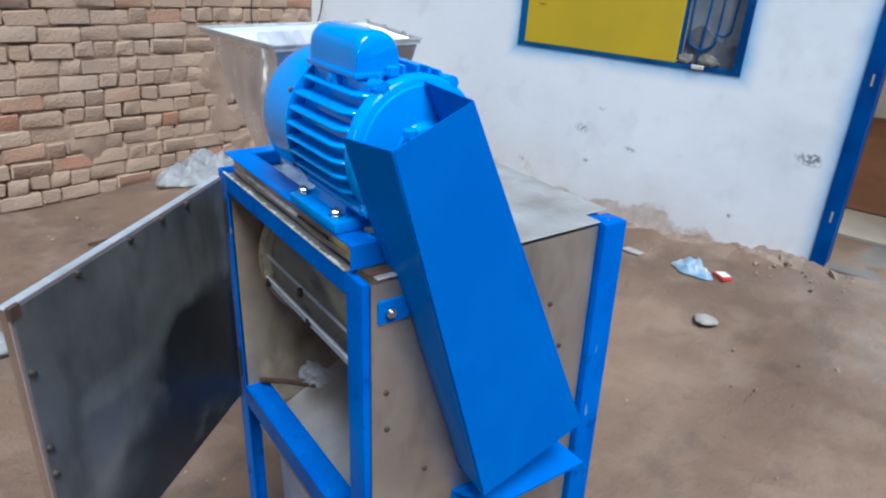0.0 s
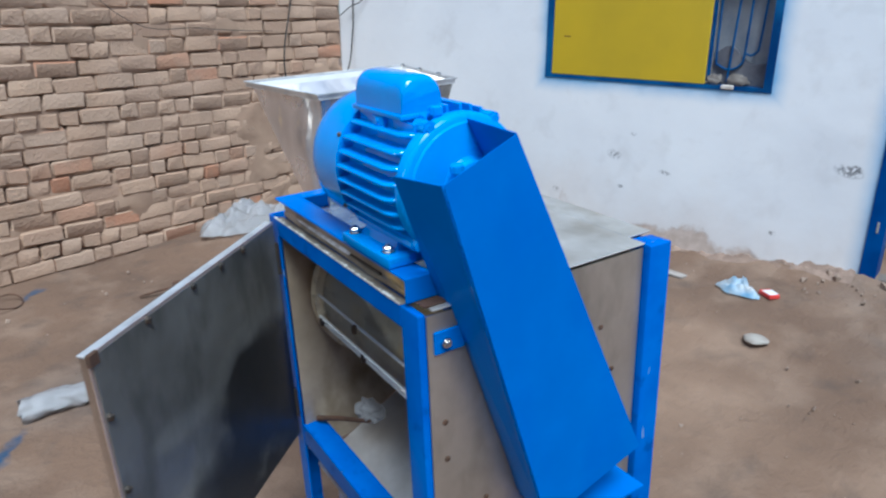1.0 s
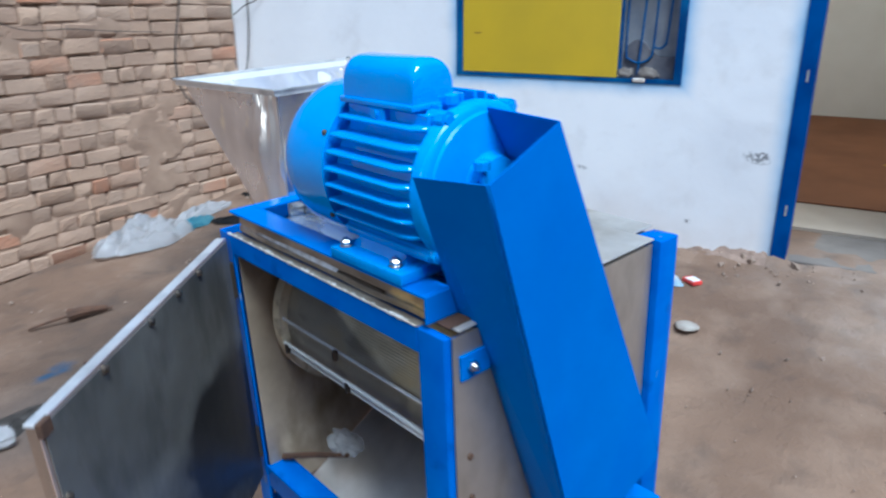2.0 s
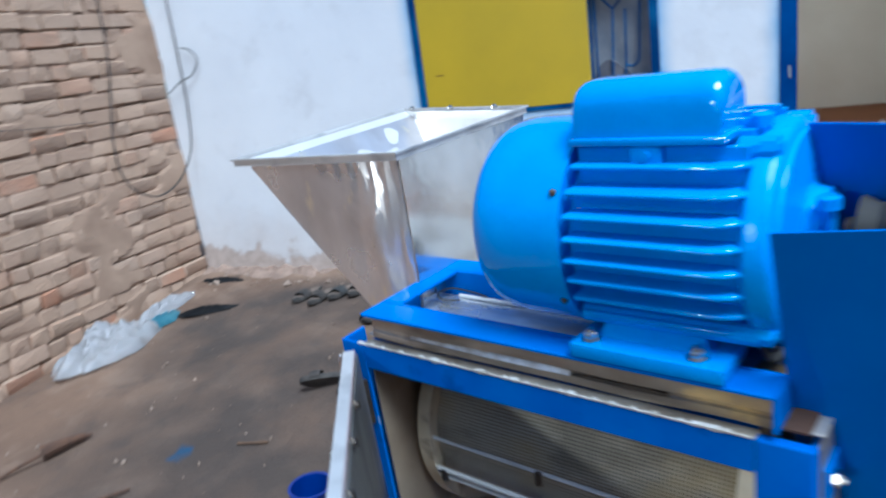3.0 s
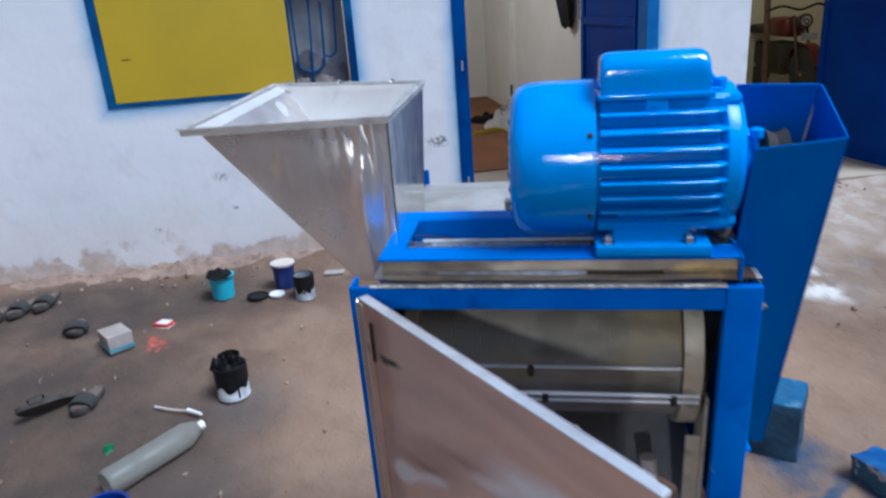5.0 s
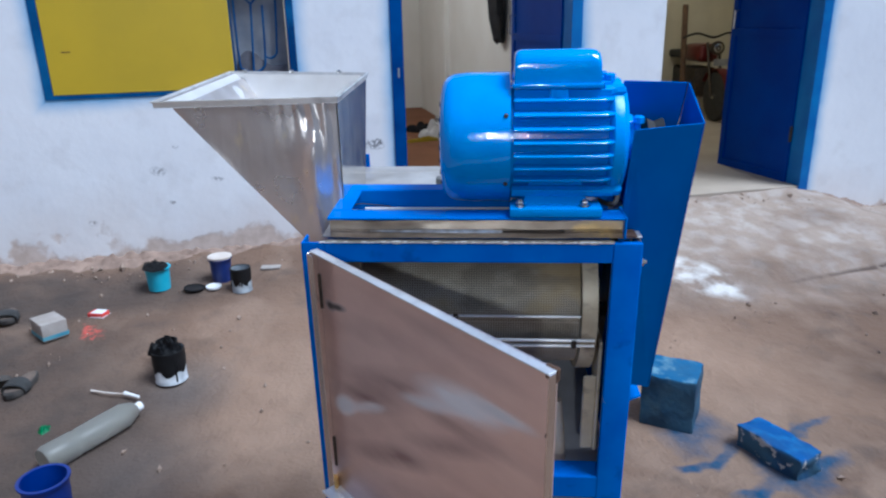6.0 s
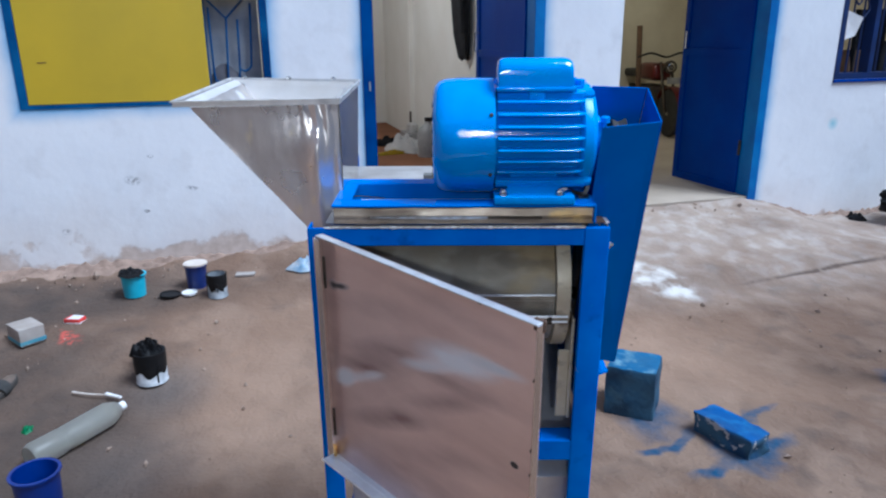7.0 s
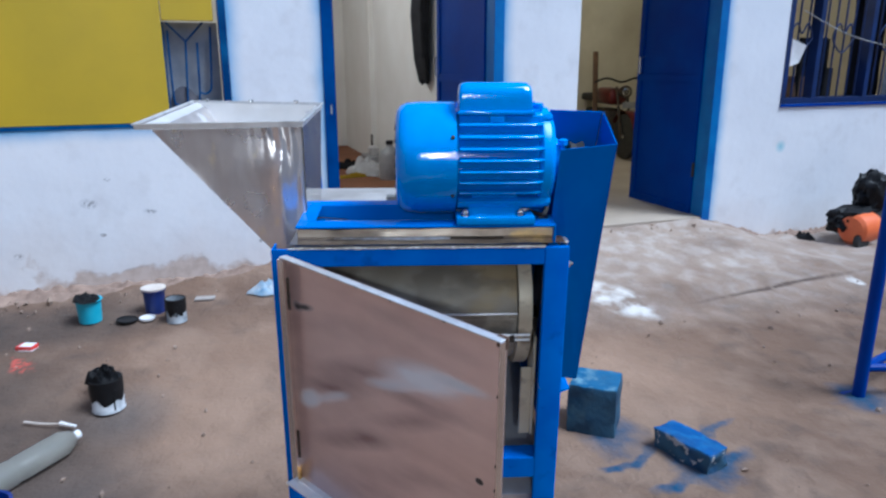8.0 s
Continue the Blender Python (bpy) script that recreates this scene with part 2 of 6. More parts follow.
CLOD = surface("dry_clods", (0.34, 0.25, 0.19), (0.2, 0.145, 0.11), 0.95, 0, 9, 60, 0.4)
STONE = surface("pale_stone", (0.36, 0.33, 0.29), (0.28, 0.24, 0.21), 0.9, 0, 20, 90, 0.3)


def clear_plastic(name, tint, rough, alpha, creases=0.4):
    m, nt, b = nodes_of(name)
    b.inputs["Base Color"].default_value = (*tint, 1)
    b.inputs["Roughness"].default_value = rough
    b.inputs["Transmission Weight"].default_value = alpha
    b.inputs["IOR"].default_value = 1.25
    bump(nt, b, noise_tex(nt, 18, 4), creases, 0.01)
    return m


FILM = clear_plastic("milky_plastic_film", (0.66, 0.65, 0.66), 0.26, 0.6)
BOTTLE = clear_plastic("dusty_clear_plastic", (0.5, 0.49, 0.44), 0.28, 0.7, 0.04)


def brick_material():
    m, nt, b = nodes_of("fired_brick")
    info = nt.nodes.new("ShaderNodeObjectInfo")
    isl = nt.nodes.new("ShaderNodeNewGeometry")
    rnd = calc(nt, "FRACT", calc(nt, "ADD", calc(nt, "MULTIPLY", info.outputs["Random"], 7.31), isl.outputs["Random Per Island"]))
    r = nt.nodes.new("ShaderNodeValToRGB")
    cols = [(0.0, (0.39, 0.258, 0.178, 1)), (0.2, (0.44, 0.295, 0.202, 1)), (0.4, (0.35, 0.228, 0.158, 1)), (0.6, (0.42, 0.28, 0.192, 1)), (0.8, (0.4, 0.278, 0.2, 1)), (0.93, (0.39, 0.24, 0.16, 1)), (1.0, (0.43, 0.2, 0.115, 1))]
    r.color_ramp.elements[0].position, r.color_ramp.elements[0].color = cols[0]
    r.color_ramp.elements[1].position, r.color_ramp.elements[1].color = cols[-1]
    for p, c in cols[1:-1]:
        r.color_ramp.elements.new(p).color = c
    nt.links.new(rnd, r.inputs["Fac"])
    tc = nt.nodes.new("ShaderNodeNewGeometry")
    n = nt.nodes.new("ShaderNodeTexNoise")
    n.inputs["Scale"].default_value, n.inputs["Detail"].default_value = 14, 6
    nt.links.new(tc.outputs["Position"], n.inputs["Vector"])
    n2 = nt.nodes.new("ShaderNodeTexNoise")
    n2.inputs["Scale"].default_value, n2.inputs["Detail"].default_value = 2.2, 4
    nt.links.new(tc.outputs["Position"], n2.inputs["Vector"])
    dust = ramp(nt, n2.outputs["Fac"], 0.42, 0.66)
    col = mixc(nt, calc(nt, "MULTIPLY", dust, 0.6), r.outputs["Color"], (0.4, 0.28, 0.205, 1))
    col = mixc(nt, calc(nt, "MULTIPLY", ramp(nt, n.outputs["Fac"], 0.5, 0.8), 0.55), col, (0.3, 0.21, 0.15, 1))
    nt.links.new(col, b.inputs["Base Color"])
    b.inputs["Roughness"].default_value = 0.92
    n3 = nt.nodes.new("ShaderNodeTexNoise")
    n3.inputs["Scale"].default_value, n3.inputs["Detail"].default_value = 70, 4
    nt.links.new(tc.outputs["Position"], n3.inputs["Vector"])
    bump(nt, b, n3.outputs["Fac"], 0.8, 0.008)
    return m


BRICK = brick_material()
BURNT = surface("overburnt_brick", (0.13, 0.08, 0.062), (0.07, 0.045, 0.04), 0.9, 0, 14, 60, 0.5)
MORTAR = surface("mud_mortar", (0.39, 0.265, 0.185), (0.27, 0.175, 0.12), 0.95, 0, 3.5, 60, 0.5)


def position_axes(nt):
    g = nt.nodes.new("ShaderNodeNewGeometry")
    s = nt.nodes.new("ShaderNodeSeparateXYZ")
    nt.links.new(g.outputs["Position"], s.inputs[0])
    return g.outputs["Position"], s.outputs


def pos_noise(nt, pos, scale, detail=4.0):
    n = nt.nodes.new("ShaderNodeTexNoise")
    n.inputs["Scale"].default_value, n.inputs["Detail"].default_value = scale, detail
    nt.links.new(pos, n.inputs["Vector"])
    return n.outputs["Fac"]


def blob(nt, ax, x, y, rx, ry, turn=0.0, axes=(0, 1)):
    """1 inside an ellipse on the plane of two axes, falling to 0 at its rim."""
    c, s = math.cos(turn), math.sin(turn)
    u, v = calc(nt, "SUBTRACT", ax[axes[0]], x), calc(nt, "SUBTRACT", ax[axes[1]], y)
    p = calc(nt, "MULTIPLY", calc(nt, "ADD", calc(nt, "MULTIPLY", u, c), calc(nt, "MULTIPLY", v, s)), 1 / rx)
    q = calc(nt, "MULTIPLY", calc(nt, "SUBTRACT", calc(nt, "MULTIPLY", v, c), calc(nt, "MULTIPLY", u, s)), 1 / ry)
    d = calc(nt, "SQRT", calc(nt, "ADD", calc(nt, "MULTIPLY", p, p), calc(nt, "MULTIPLY", q, q)))
    return calc(nt, "SUBTRACT", 1.0, d, clamp=True)


def wall_material():
    """Whitewash over mud plaster: blue overspray round the openings, a crumbling damp foot, smudges."""
    m, nt, b = nodes_of("whitewashed_plaster")
    pos, ax = position_axes(nt)
    col = mixc(nt, ramp(nt, pos_noise(nt, pos, 1.7), 0.35, 0.7), (0.83, 0.83, 0.84, 1), (0.75, 0.75, 0.77, 1))
    scuff = calc(nt, "MULTIPLY", ramp(nt, pos_noise(nt, pos, 7, 6), 0.56, 0.74), 0.22)
    col = mixc(nt, scuff, col, (0.5, 0.47, 0.46, 1))
    over = 0.0
    for y0, y1, z0, z1 in ((1.2, 2.41, 0.88, 2.1), (-0.37, 0.71, 0.0, 2.2), (-1.99, -1.2, 0.0, 2.2)):
        dy = calc(nt, "SUBTRACT", calc(nt, "ABSOLUTE", calc(nt, "SUBTRACT", ax[1], (y0 + y1) / 2)), (y1 - y0) / 2)
        dz = calc(nt, "SUBTRACT", calc(nt, "ABSOLUTE", calc(nt, "SUBTRACT", ax[2], (z0 + z1) / 2)), (z1 - z0) / 2)
        d = calc(nt, "ADD", calc(nt, "MAXIMUM", dy, dz), calc(nt, "MULTIPLY_ADD", pos_noise(nt, pos, 5), 0.05, -0.025))
        over = calc(nt, "MAXIMUM", over, calc(nt, "SUBTRACT", 1.0, calc(nt, "MULTIPLY", d, 11.0), clamp=True))
    col = mixc(nt, calc(nt, "MULTIPLY", calc(nt, "MULTIPLY", over, over), 0.85), col, (0.1, 0.36, 0.64, 1))
    for y, z, r1, r2, k in ((0.83, 0.57, 0.07, 0.03, 0.9), (0.8, 0.585, 0.03, 0.02, 1.0), (1.95, 0.5, 0.05, 0.03, 0.5), (1.66, 0.44, 0.04, 0.015, 0.5), (1.9, 0.33, 0.02, 0.012, 0.9), (1.1, 0.23, 0.02, 0.015, 0.9), (2.3, 0.25, 0.03, 0.02, 0.5), (1.85, 0.62, 0.02, 0.012, 0.6)):
        spot = calc(nt, "MULTIPLY", blob(nt, ax, y, z, r1, r2, 0.2, (1, 2)), ramp(nt, pos_noise(nt, pos, 60, 3), 0.4, 0.6))
        col = mixc(nt, calc(nt, "MULTIPLY", calc(nt, "MULTIPLY", spot, 2.5 * k, clamp=True), 0.7), col, (0.06, 0.06, 0.07, 1))
    col = mixc(nt, calc(nt, "MULTIPLY", blob(nt, ax, -2.567, 0.6, 0.05, 0.05, 0, (1, 2)), 0.7), col, (0.1, 0.5, 0.6, 1))
    edge = calc(nt, "ADD", ax[2], calc(nt, "MULTIPLY_ADD", pos_noise(nt, pos, 4.5, 6), 0.5, -0.25))
    right = calc(nt, "MULTIPLY_ADD", ax[1], 0.045, 0.0)
    level = calc(nt, "SUBTRACT", edge, right)
    foot = ramp(nt, calc(nt, "ADD", level, calc(nt, "MULTIPLY_ADD", pos_noise(nt, pos, 17, 5), 0.12, -0.06)), -0.1, 0.05, (1, 1, 1, 1), (0, 0, 0, 1))
    col = mixc(nt, foot, col, mixc(nt, ramp(nt, pos_noise(nt, pos, 16, 5), 0.4, 0.6), (0.56, 0.46, 0.4, 1), (0.42, 0.325, 0.265, 1)))
    haze = ramp(nt, level, 0.05, 0.36, (1, 1, 1, 1), (0, 0, 0, 1))
    col = mixc(nt, calc(nt, "MULTIPLY", haze, 0.34), col, (0.6, 0.5, 0.44, 1))
    nt.links.new(col, b.inputs["Base Color"])
    b.inputs["Roughness"].default_value = 0.92
    h = calc(nt, "ADD", pos_noise(nt, pos, 9, 6), calc(nt, "MULTIPLY", foot, -0.4))
    bump(nt, b, h, 0.22, 0.015)
    return m


WALL = wall_material()


def ground_material():
    m, nt, b = nodes_of("packed_dirt")
    pos, ax = position_axes(nt)
    col = mixc(nt, ramp(nt, pos_noise(nt, pos, 1.1, 6), 0.35, 0.68), (0.176, 0.106, 0.068, 1), (0.122, 0.074, 0.049, 1))
    col = mixc(nt, calc(nt, "MULTIPLY", ramp(nt, pos_noise(nt, pos, 4.2, 6), 0.46, 0.66), 0.7), col, (0.235, 0.157, 0.11, 1))
    col = mixc(nt, calc(nt, "MULTIPLY", ramp(nt, pos_noise(nt, pos, 7.5, 7), 0.54, 0.72), 0.6), col, (0.082, 0.057, 0.044, 1))
    # trodden pale sand before the machine
    sand = calc(nt, "MULTIPLY", calc(nt, "MAXIMUM", blob(nt, ax, 2.15, 1.3, 0.95, 0.8), blob(nt, ax, 1.9, -0.1, 0.75, 0.85)), calc(nt, "MULTIPLY_ADD", pos_noise(nt, pos, 3.0, 5), 2.2, -0.2), clamp=True)
    col = mixc(nt, calc(nt, "MULTIPLY", sand, 0.8), col, (0.31, 0.2, 0.134, 1))
    # cement spilt before the doors
    pale = calc(nt, "MULTIPLY", blob(nt, ax, 3.35, -1.6, 1.25, 2.5), 1.8, clamp=True)
    pale = calc(nt, "MULTIPLY", pale, ramp(nt, pos_noise(nt, pos, 2.4, 5), 0.18, 0.56))
    col = mixc(nt, calc(nt, "MULTIPLY", pale, 0.85), col, mixc(nt, ramp(nt, pos_noise(nt, pos, 9, 6), 0.45, 0.62), (0.35, 0.275, 0.22, 1), (0.45, 0.385, 0.335, 1)))
    white = calc(nt, "MULTIPLY", calc(nt, "MAXIMUM", blob(nt, ax, 2.6, -0.64, 0.31, 0.15, 0.4), blob(nt, ax, 2.45, -2.2, 0.07, 0.05)), 2.6, clamp=True)
    white = calc(nt, "MULTIPLY", white, ramp(nt, pos_noise(nt, pos, 7, 6), 0.4, 0.58))
    col = mixc(nt, calc(nt, "MULTIPLY", white, 0.8), col, (0.68, 0.65, 0.61, 1))
    crack = calc(nt, "MULTIPLY", blob(nt, ax, 2.495, -1.7, 0.022, 0.8, 0.06), ramp(nt, pos_noise(nt, pos, 14, 5), 0.3, 0.5))
    col = mixc(nt, calc(nt, "MULTIPLY", crack, 1.4, clamp=True), col, (0.09, 0.06, 0.045, 1))
    # darker ground round the black can, by the bottle and under the ash heap
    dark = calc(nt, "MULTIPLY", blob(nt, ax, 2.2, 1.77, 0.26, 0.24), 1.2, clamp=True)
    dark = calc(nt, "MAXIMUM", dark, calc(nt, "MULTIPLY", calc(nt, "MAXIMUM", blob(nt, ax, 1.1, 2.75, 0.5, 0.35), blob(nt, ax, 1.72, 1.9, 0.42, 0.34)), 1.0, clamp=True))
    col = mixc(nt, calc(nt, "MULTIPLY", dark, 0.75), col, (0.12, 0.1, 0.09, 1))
    # broad, much darker patches over the left end of the yard
    dark_ground = calc(nt, "MULTIPLY", calc(nt, "MAXIMUM", blob(nt, ax, 2.0, 2.6, 1.1, 1.05), calc(nt, "MAXIMUM", blob(nt, ax, 3.1, 2.6, 0.4, 1.3), blob(nt, ax, 2.7, 3.3, 0.7, 0.55))), 2.0, clamp=True)
    dark_ground = calc(nt, "MULTIPLY", dark_ground, calc(nt, "MULTIPLY_ADD", pos_noise(nt, pos, 3.5, 5), 1.4, 0.15), clamp=True)
    col = mixc(nt, calc(nt, "MULTIPLY", dark_ground, 0.92), col, (0.046, 0.034, 0.028, 1))
    # sprayed blue paint; the round patch at the concrete block also paints its soft shadow
    wander = nt.nodes.new("ShaderNodeTexNoise")
    wander.inputs["Scale"].default_value, wander.inputs["Detail"].default_value = 6.0, 3
    nt.links.new(pos, wander.inputs["Vector"])
    parts = nt.nodes.new("ShaderNodeSeparateColor")
    nt.links.new(wander.outputs["Color"], parts.inputs["Color"])
    ax = [calc(nt, "ADD", ax[k], calc(nt, "MULTIPLY_ADD", parts.outputs[k], 0.2, -0.1)) for k in (0, 1)] + [ax[2]]
    spray = 0.0
    for x, y, rx, ry, a in ((1.29, -0.12, 0.17, 0.1, 0.26), (1.37, 0.045, 0.16, 0.035, 1.82), (1.345, 0.12, 0.07, 0.035, 1.8), (1.195, 0.01, 0.16, 0.034, 1.83), (1.22, -0.19, 0.17, 0.06, -1.36), (1.42, -0.3, 0.15, 0.03, -1.3), (1.24, -0.06, 0.14, 0.05, -2.76), (1.53, 0.07, 0.17, 0.15, 0), (1.44, -1.05, 0.16, 0.14, 0.3), (0.63, 2.6, 0.1, 0.03, 0.7), (1.35, 3.0, 0.12, 0.04, 0.4), (1.82, 2.8, 0.07, 0.035, 0.9), (1.2, 3.9, 0.1, 0.04, 0.9), (1.0, 2.2, 0.12, 0.05, 1.3)):
        spray = calc(nt, "MAXIMUM", spray, blob(nt, ax, x, y, rx, ry, a))
    spray = calc(nt, "MULTIPLY", calc(nt, "MULTIPLY", spray, 1.7, clamp=True), calc(nt, "MULTIPLY_ADD", pos_noise(nt, pos, 13, 3), 1.5, 0.0), clamp=True)
    col = mixc(nt, calc(nt, "MULTIPLY", spray, 1.0, clamp=True), col, (0.004, 0.05, 0.115, 1))
    red = calc(nt, "MULTIPLY", blob(nt, ax, 2.72, 2.17, 0.12, 0.04, 0.8), ramp(nt, pos_noise(nt, pos, 40, 3), 0.45, 0.6))
    col = mixc(nt, calc(nt, "MULTIPLY", red, 1.5, clamp=True), col, (0.5, 0.08, 0.06, 1))
    nt.links.new(col, b.inputs["Base Color"])
    b.inputs["Roughness"].default_value = 0.95
    bump(nt, b, calc(nt, "ADD", pos_noise(nt, pos, 12, 8), calc(nt, "MULTIPLY", pos_noise(nt, pos, 70, 4), 0.25)), 0.55, 0.04)
    return m


GROUND = ground_material()


def smears_and_reflections(material, spots, grain=30, along=(1, 1, 1)):
    """Wiped dull streaks and painted reflections on a sheet: (x, z, length, height, strength, brightness or colour,
    tilt).
    """
    nt = material.node_tree
    bs = nt.nodes["Principled BSDF"]
    tc = nt.nodes.new("ShaderNodeTexCoord")
    s = nt.nodes.new("ShaderNodeSeparateXYZ")
    nt.links.new(tc.outputs["Object"], s.inputs[0])
    col = bs.inputs["Base Color"].links[0].from_socket
    metal = bs.inputs["Metallic"].default_value
    mp, n = nt.nodes.new("ShaderNodeMapping"), nt.nodes.new("ShaderNodeTexNoise")
    mp.inputs["Scale"].default_value, mp.inputs["Rotation"].default_value = along, (0, 0.3, 0)
    n.inputs["Scale"].default_value, n.inputs["Detail"].default_value = grain, 5
    nt.links.new(tc.outputs["Object"], mp.inputs["Vector"])
    nt.links.new(mp.outputs["Vector"], n.inputs["Vector"])
    for x, z, rx, rz, k, v, tilt in spots:
        m = blob(nt, s.outputs, x, z, rx, rz, tilt, (0, 2))
        m = calc(nt, "MULTIPLY", m, calc(nt, "MULTIPLY_ADD", n.outputs["Fac"], 4.0 * k, -1.0 * k), clamp=True)
        col = mixc(nt, m, col, (*v, 1) if isinstance(v, tuple) else (v, v, v * 1.03, 1))
        metal = calc(nt, "SUBTRACT", metal, calc(nt, "MULTIPLY", m, 0.4 if isinstance(v, tuple) else 1.0), clamp=True)
    nt.links.new(col, bs.inputs["Base Color"])
    nt.links.new(metal, bs.inputs["Metallic"])


def perforated():
    """Stainless drum sheet with rows of small punched holes (local x along the drum, angle round it)."""
    m, nt, b = nodes_of("perforated_stainless")
    tc = nt.nodes.new("ShaderNodeTexCoord")
    s = nt.nodes.new("ShaderNodeSeparateXYZ")
    nt.links.new(tc.outputs["Object"], s.inputs[0])
    ang = calc(nt, "ARCTAN2", calc(nt, "SUBTRACT", s.outputs[2], DRUM_Z), calc(nt, "SUBTRACT", s.outputs[1], DRUM_Y))
    u = calc(nt, "MULTIPLY", s.outputs[0], math.pi / 0.0042)
    v = calc(nt, "MULTIPLY", ang, DRUM_R * math.pi / 0.0042)
    dots = calc(nt, "MULTIPLY", calc(nt, "SINE", calc(nt, "ADD", u, v)), calc(nt, "SINE", calc(nt, "SUBTRACT", u, v)))
    hole = ramp(nt, dots, 0.3, 0.5)
    patch = ramp(nt, noise_tex(nt, 6), 0.35, 0.65)
    col = mixc(nt, patch, (0.62, 0.57, 0.48, 1), (0.44, 0.39, 0.31, 1))
    nt.links.new(mixc(nt, hole, col, (0.03, 0.028, 0.025, 1)), b.inputs["Base Color"])
    b.inputs["Metallic"].default_value = 0.5
    nt.links.new(calc(nt, "MULTIPLY_ADD", noise_tex(nt, 15), 0.3, 0.42), b.inputs["Roughness"])
    bump(nt, b, calc(nt, "SUBTRACT", 1.0, hole), 0.4, 0.001)
    return m


# ---- mesh helpers ----
def box(bm, x0, x1, y0, y1, z0, z1, bev=0.0, seg=1, m=None):
    vs = [bm.verts.new(((x0, x1)[i & 1], (y0, y1)[i >> 1 & 1], (z0, z1)[i >> 2])) for i in range(8)]
    fs = [bm.faces.new([vs[i] for i in q]) for q in ((0, 2, 3, 1), (4, 5, 7, 6), (0, 1, 5, 4), (2, 6, 7, 3), (0, 4, 6, 2), (1, 3, 7, 5))]
    if bev:
        es = list({e for f in fs for e in f.edges})
        made = bmesh.ops.bevel(bm, geom=es, offset=bev, segments=seg, affect="EDGES", profile=0.6)
        vs = list({v for f in made["faces"] for v in f.verts} | {v for v in vs if v.is_valid})
    if m is not None:
        bmesh.ops.transform(bm, matrix=m, verts=vs)
    return vs


def rings(bm, loops, close=True, cap0=True, cap1=True):
    """Skin between rings of equal count."""
    rows = [[bm.verts.new(p) for p in ring] for ring in loops]
    n = len(rows[0])
    for a, b in zip(rows, rows[1:]):
        for i in range(n if close else n - 1):
            j = (i + 1) % n
            bm.faces.new((a[i], a[j], b[j], b[i]))
    if cap0:
        bm.faces.new(rows[0][::-1])
    if cap1:
        bm.faces.new(rows[-1])
    return rows


def tube(bm, pts, r, n=8, r1=None):
    """A round bar along a polyline."""
    pts = [Vector(p) for p in pts]
    loops, up = [], None
    for i, p in enumerate(pts):
        d = (pts[min(i + 1, len(pts) - 1)] - pts[max(i - 1, 0)]).normalized()
        if up is None:
            up = d.orthogonal().normalized()
        up = (up - d * up.dot(d)).normalized()
        side = d.cross(up)
        rr = r if r1 is None else r + (r1 - r) * i / (len(pts) - 1)
        loops.append([p + (up * math.cos(k * math.tau / n) + side * math.sin(k * math.tau / n)) * rr for k in range(n)])
    rings(bm, loops)


def curve_pts(pts, steps=6):
    """A smooth line through the points."""
    pts = [Vector(p) for p in pts]
    out = []
    for i in range(len(pts) - 1):
        p0, p1, p2, p3 = pts[max(i - 1, 0)], pts[i], pts[i + 1], pts[min(i + 2, len(pts) - 1)]
        for k in range(steps):
            t = k / steps
            out.append(0.5 * ((2 * p1) + (p2 - p0) * t + (2 * p0 - 5 * p1 + 4 * p2 - p3) * t * t + (3 * p1 - p0 - 3 * p2 + p3) * t ** 3))
    return out + [pts[-1]]


def lathe(bm, profile, n=32, axis="z", at=(0, 0, 0), caps=True):
    """Turned shape from (radius, height) pairs."""
    loops = []
    for r, h in profile:
        ring = []
        for k in range(n):
            a = k * math.tau / n
            p = (r * math.cos(a), r * math.sin(a), h)
            if axis == "x":
                p = (h, r * math.cos(a), r * math.sin(a))
            elif axis == "y":
                p = (r * math.sin(a), h, r * math.cos(a))
            ring.append((p[0] + at[0], p[1] + at[1], p[2] + at[2]))
        loops.append(ring)
    rings(bm, loops, cap0=caps, cap1=caps)


def plate(bm, corners, t):
    """A sheet of thickness t behind four corners."""
    c = [Vector(p) for p in corners]
    nrm = (c[1] - c[0]).cross(c[-1] - c[0]).normalized() * t
    rings(bm, [c, [p - nrm for p in c]])


def part(name, bm, material, parent, label="", sharp=35):
    bmesh.ops.recalc_face_normals(bm, faces=bm.faces)
    me = bpy.data.meshes.new(name)
    bm.to_mesh(me)
    bm.free()
    me.materials.append(material)
    me.shade_smooth()
    me.set_sharp_from_angle(angle=radians(sharp))
    ob = new(name, me)
    if parent is not None:
        ob.parent = parent
    return tagged(ob, label)


def boxpart(name, dims, material, parent, label="", bev=0.002):
    bm = bmesh.new()
    box(bm, *dims, bev=bev)
    return part(name, bm, material, parent, label)


def thing(name, label, category, m, group=""):
    ob = new(name)
    ob.empty_display_size = 0.1
    ob.matrix_world = m
    return tagged(ob, label, category, group)


def structure(name, bm, material, label, category):
    return tagged(part(name, bm, material, None), label, category, kind="structure")


def fade(a, b, v):
    t = min(1.0, max(0.0, (v - a) / (b - a)))
    return t * t * (3 - 2 * t)


def ground_z(x, y):
    """The yard falls away from the house."""
    z = -0.11 + 0.145 * fade(1.5, 3.75, x)
    return z + 0.07 * fade(2.6, 3.5, x) * (1 - fade(0.7, 1.6, y)) - 0.16 * fade(2.4, 3.5, x) * (1 - fade(-2.6, -1.85, y))


def on_ground(x, y, turn=0.0, lift=0.0):
    return pose(x, y, ground_z(x, y) + lift, 0, 0, turn)


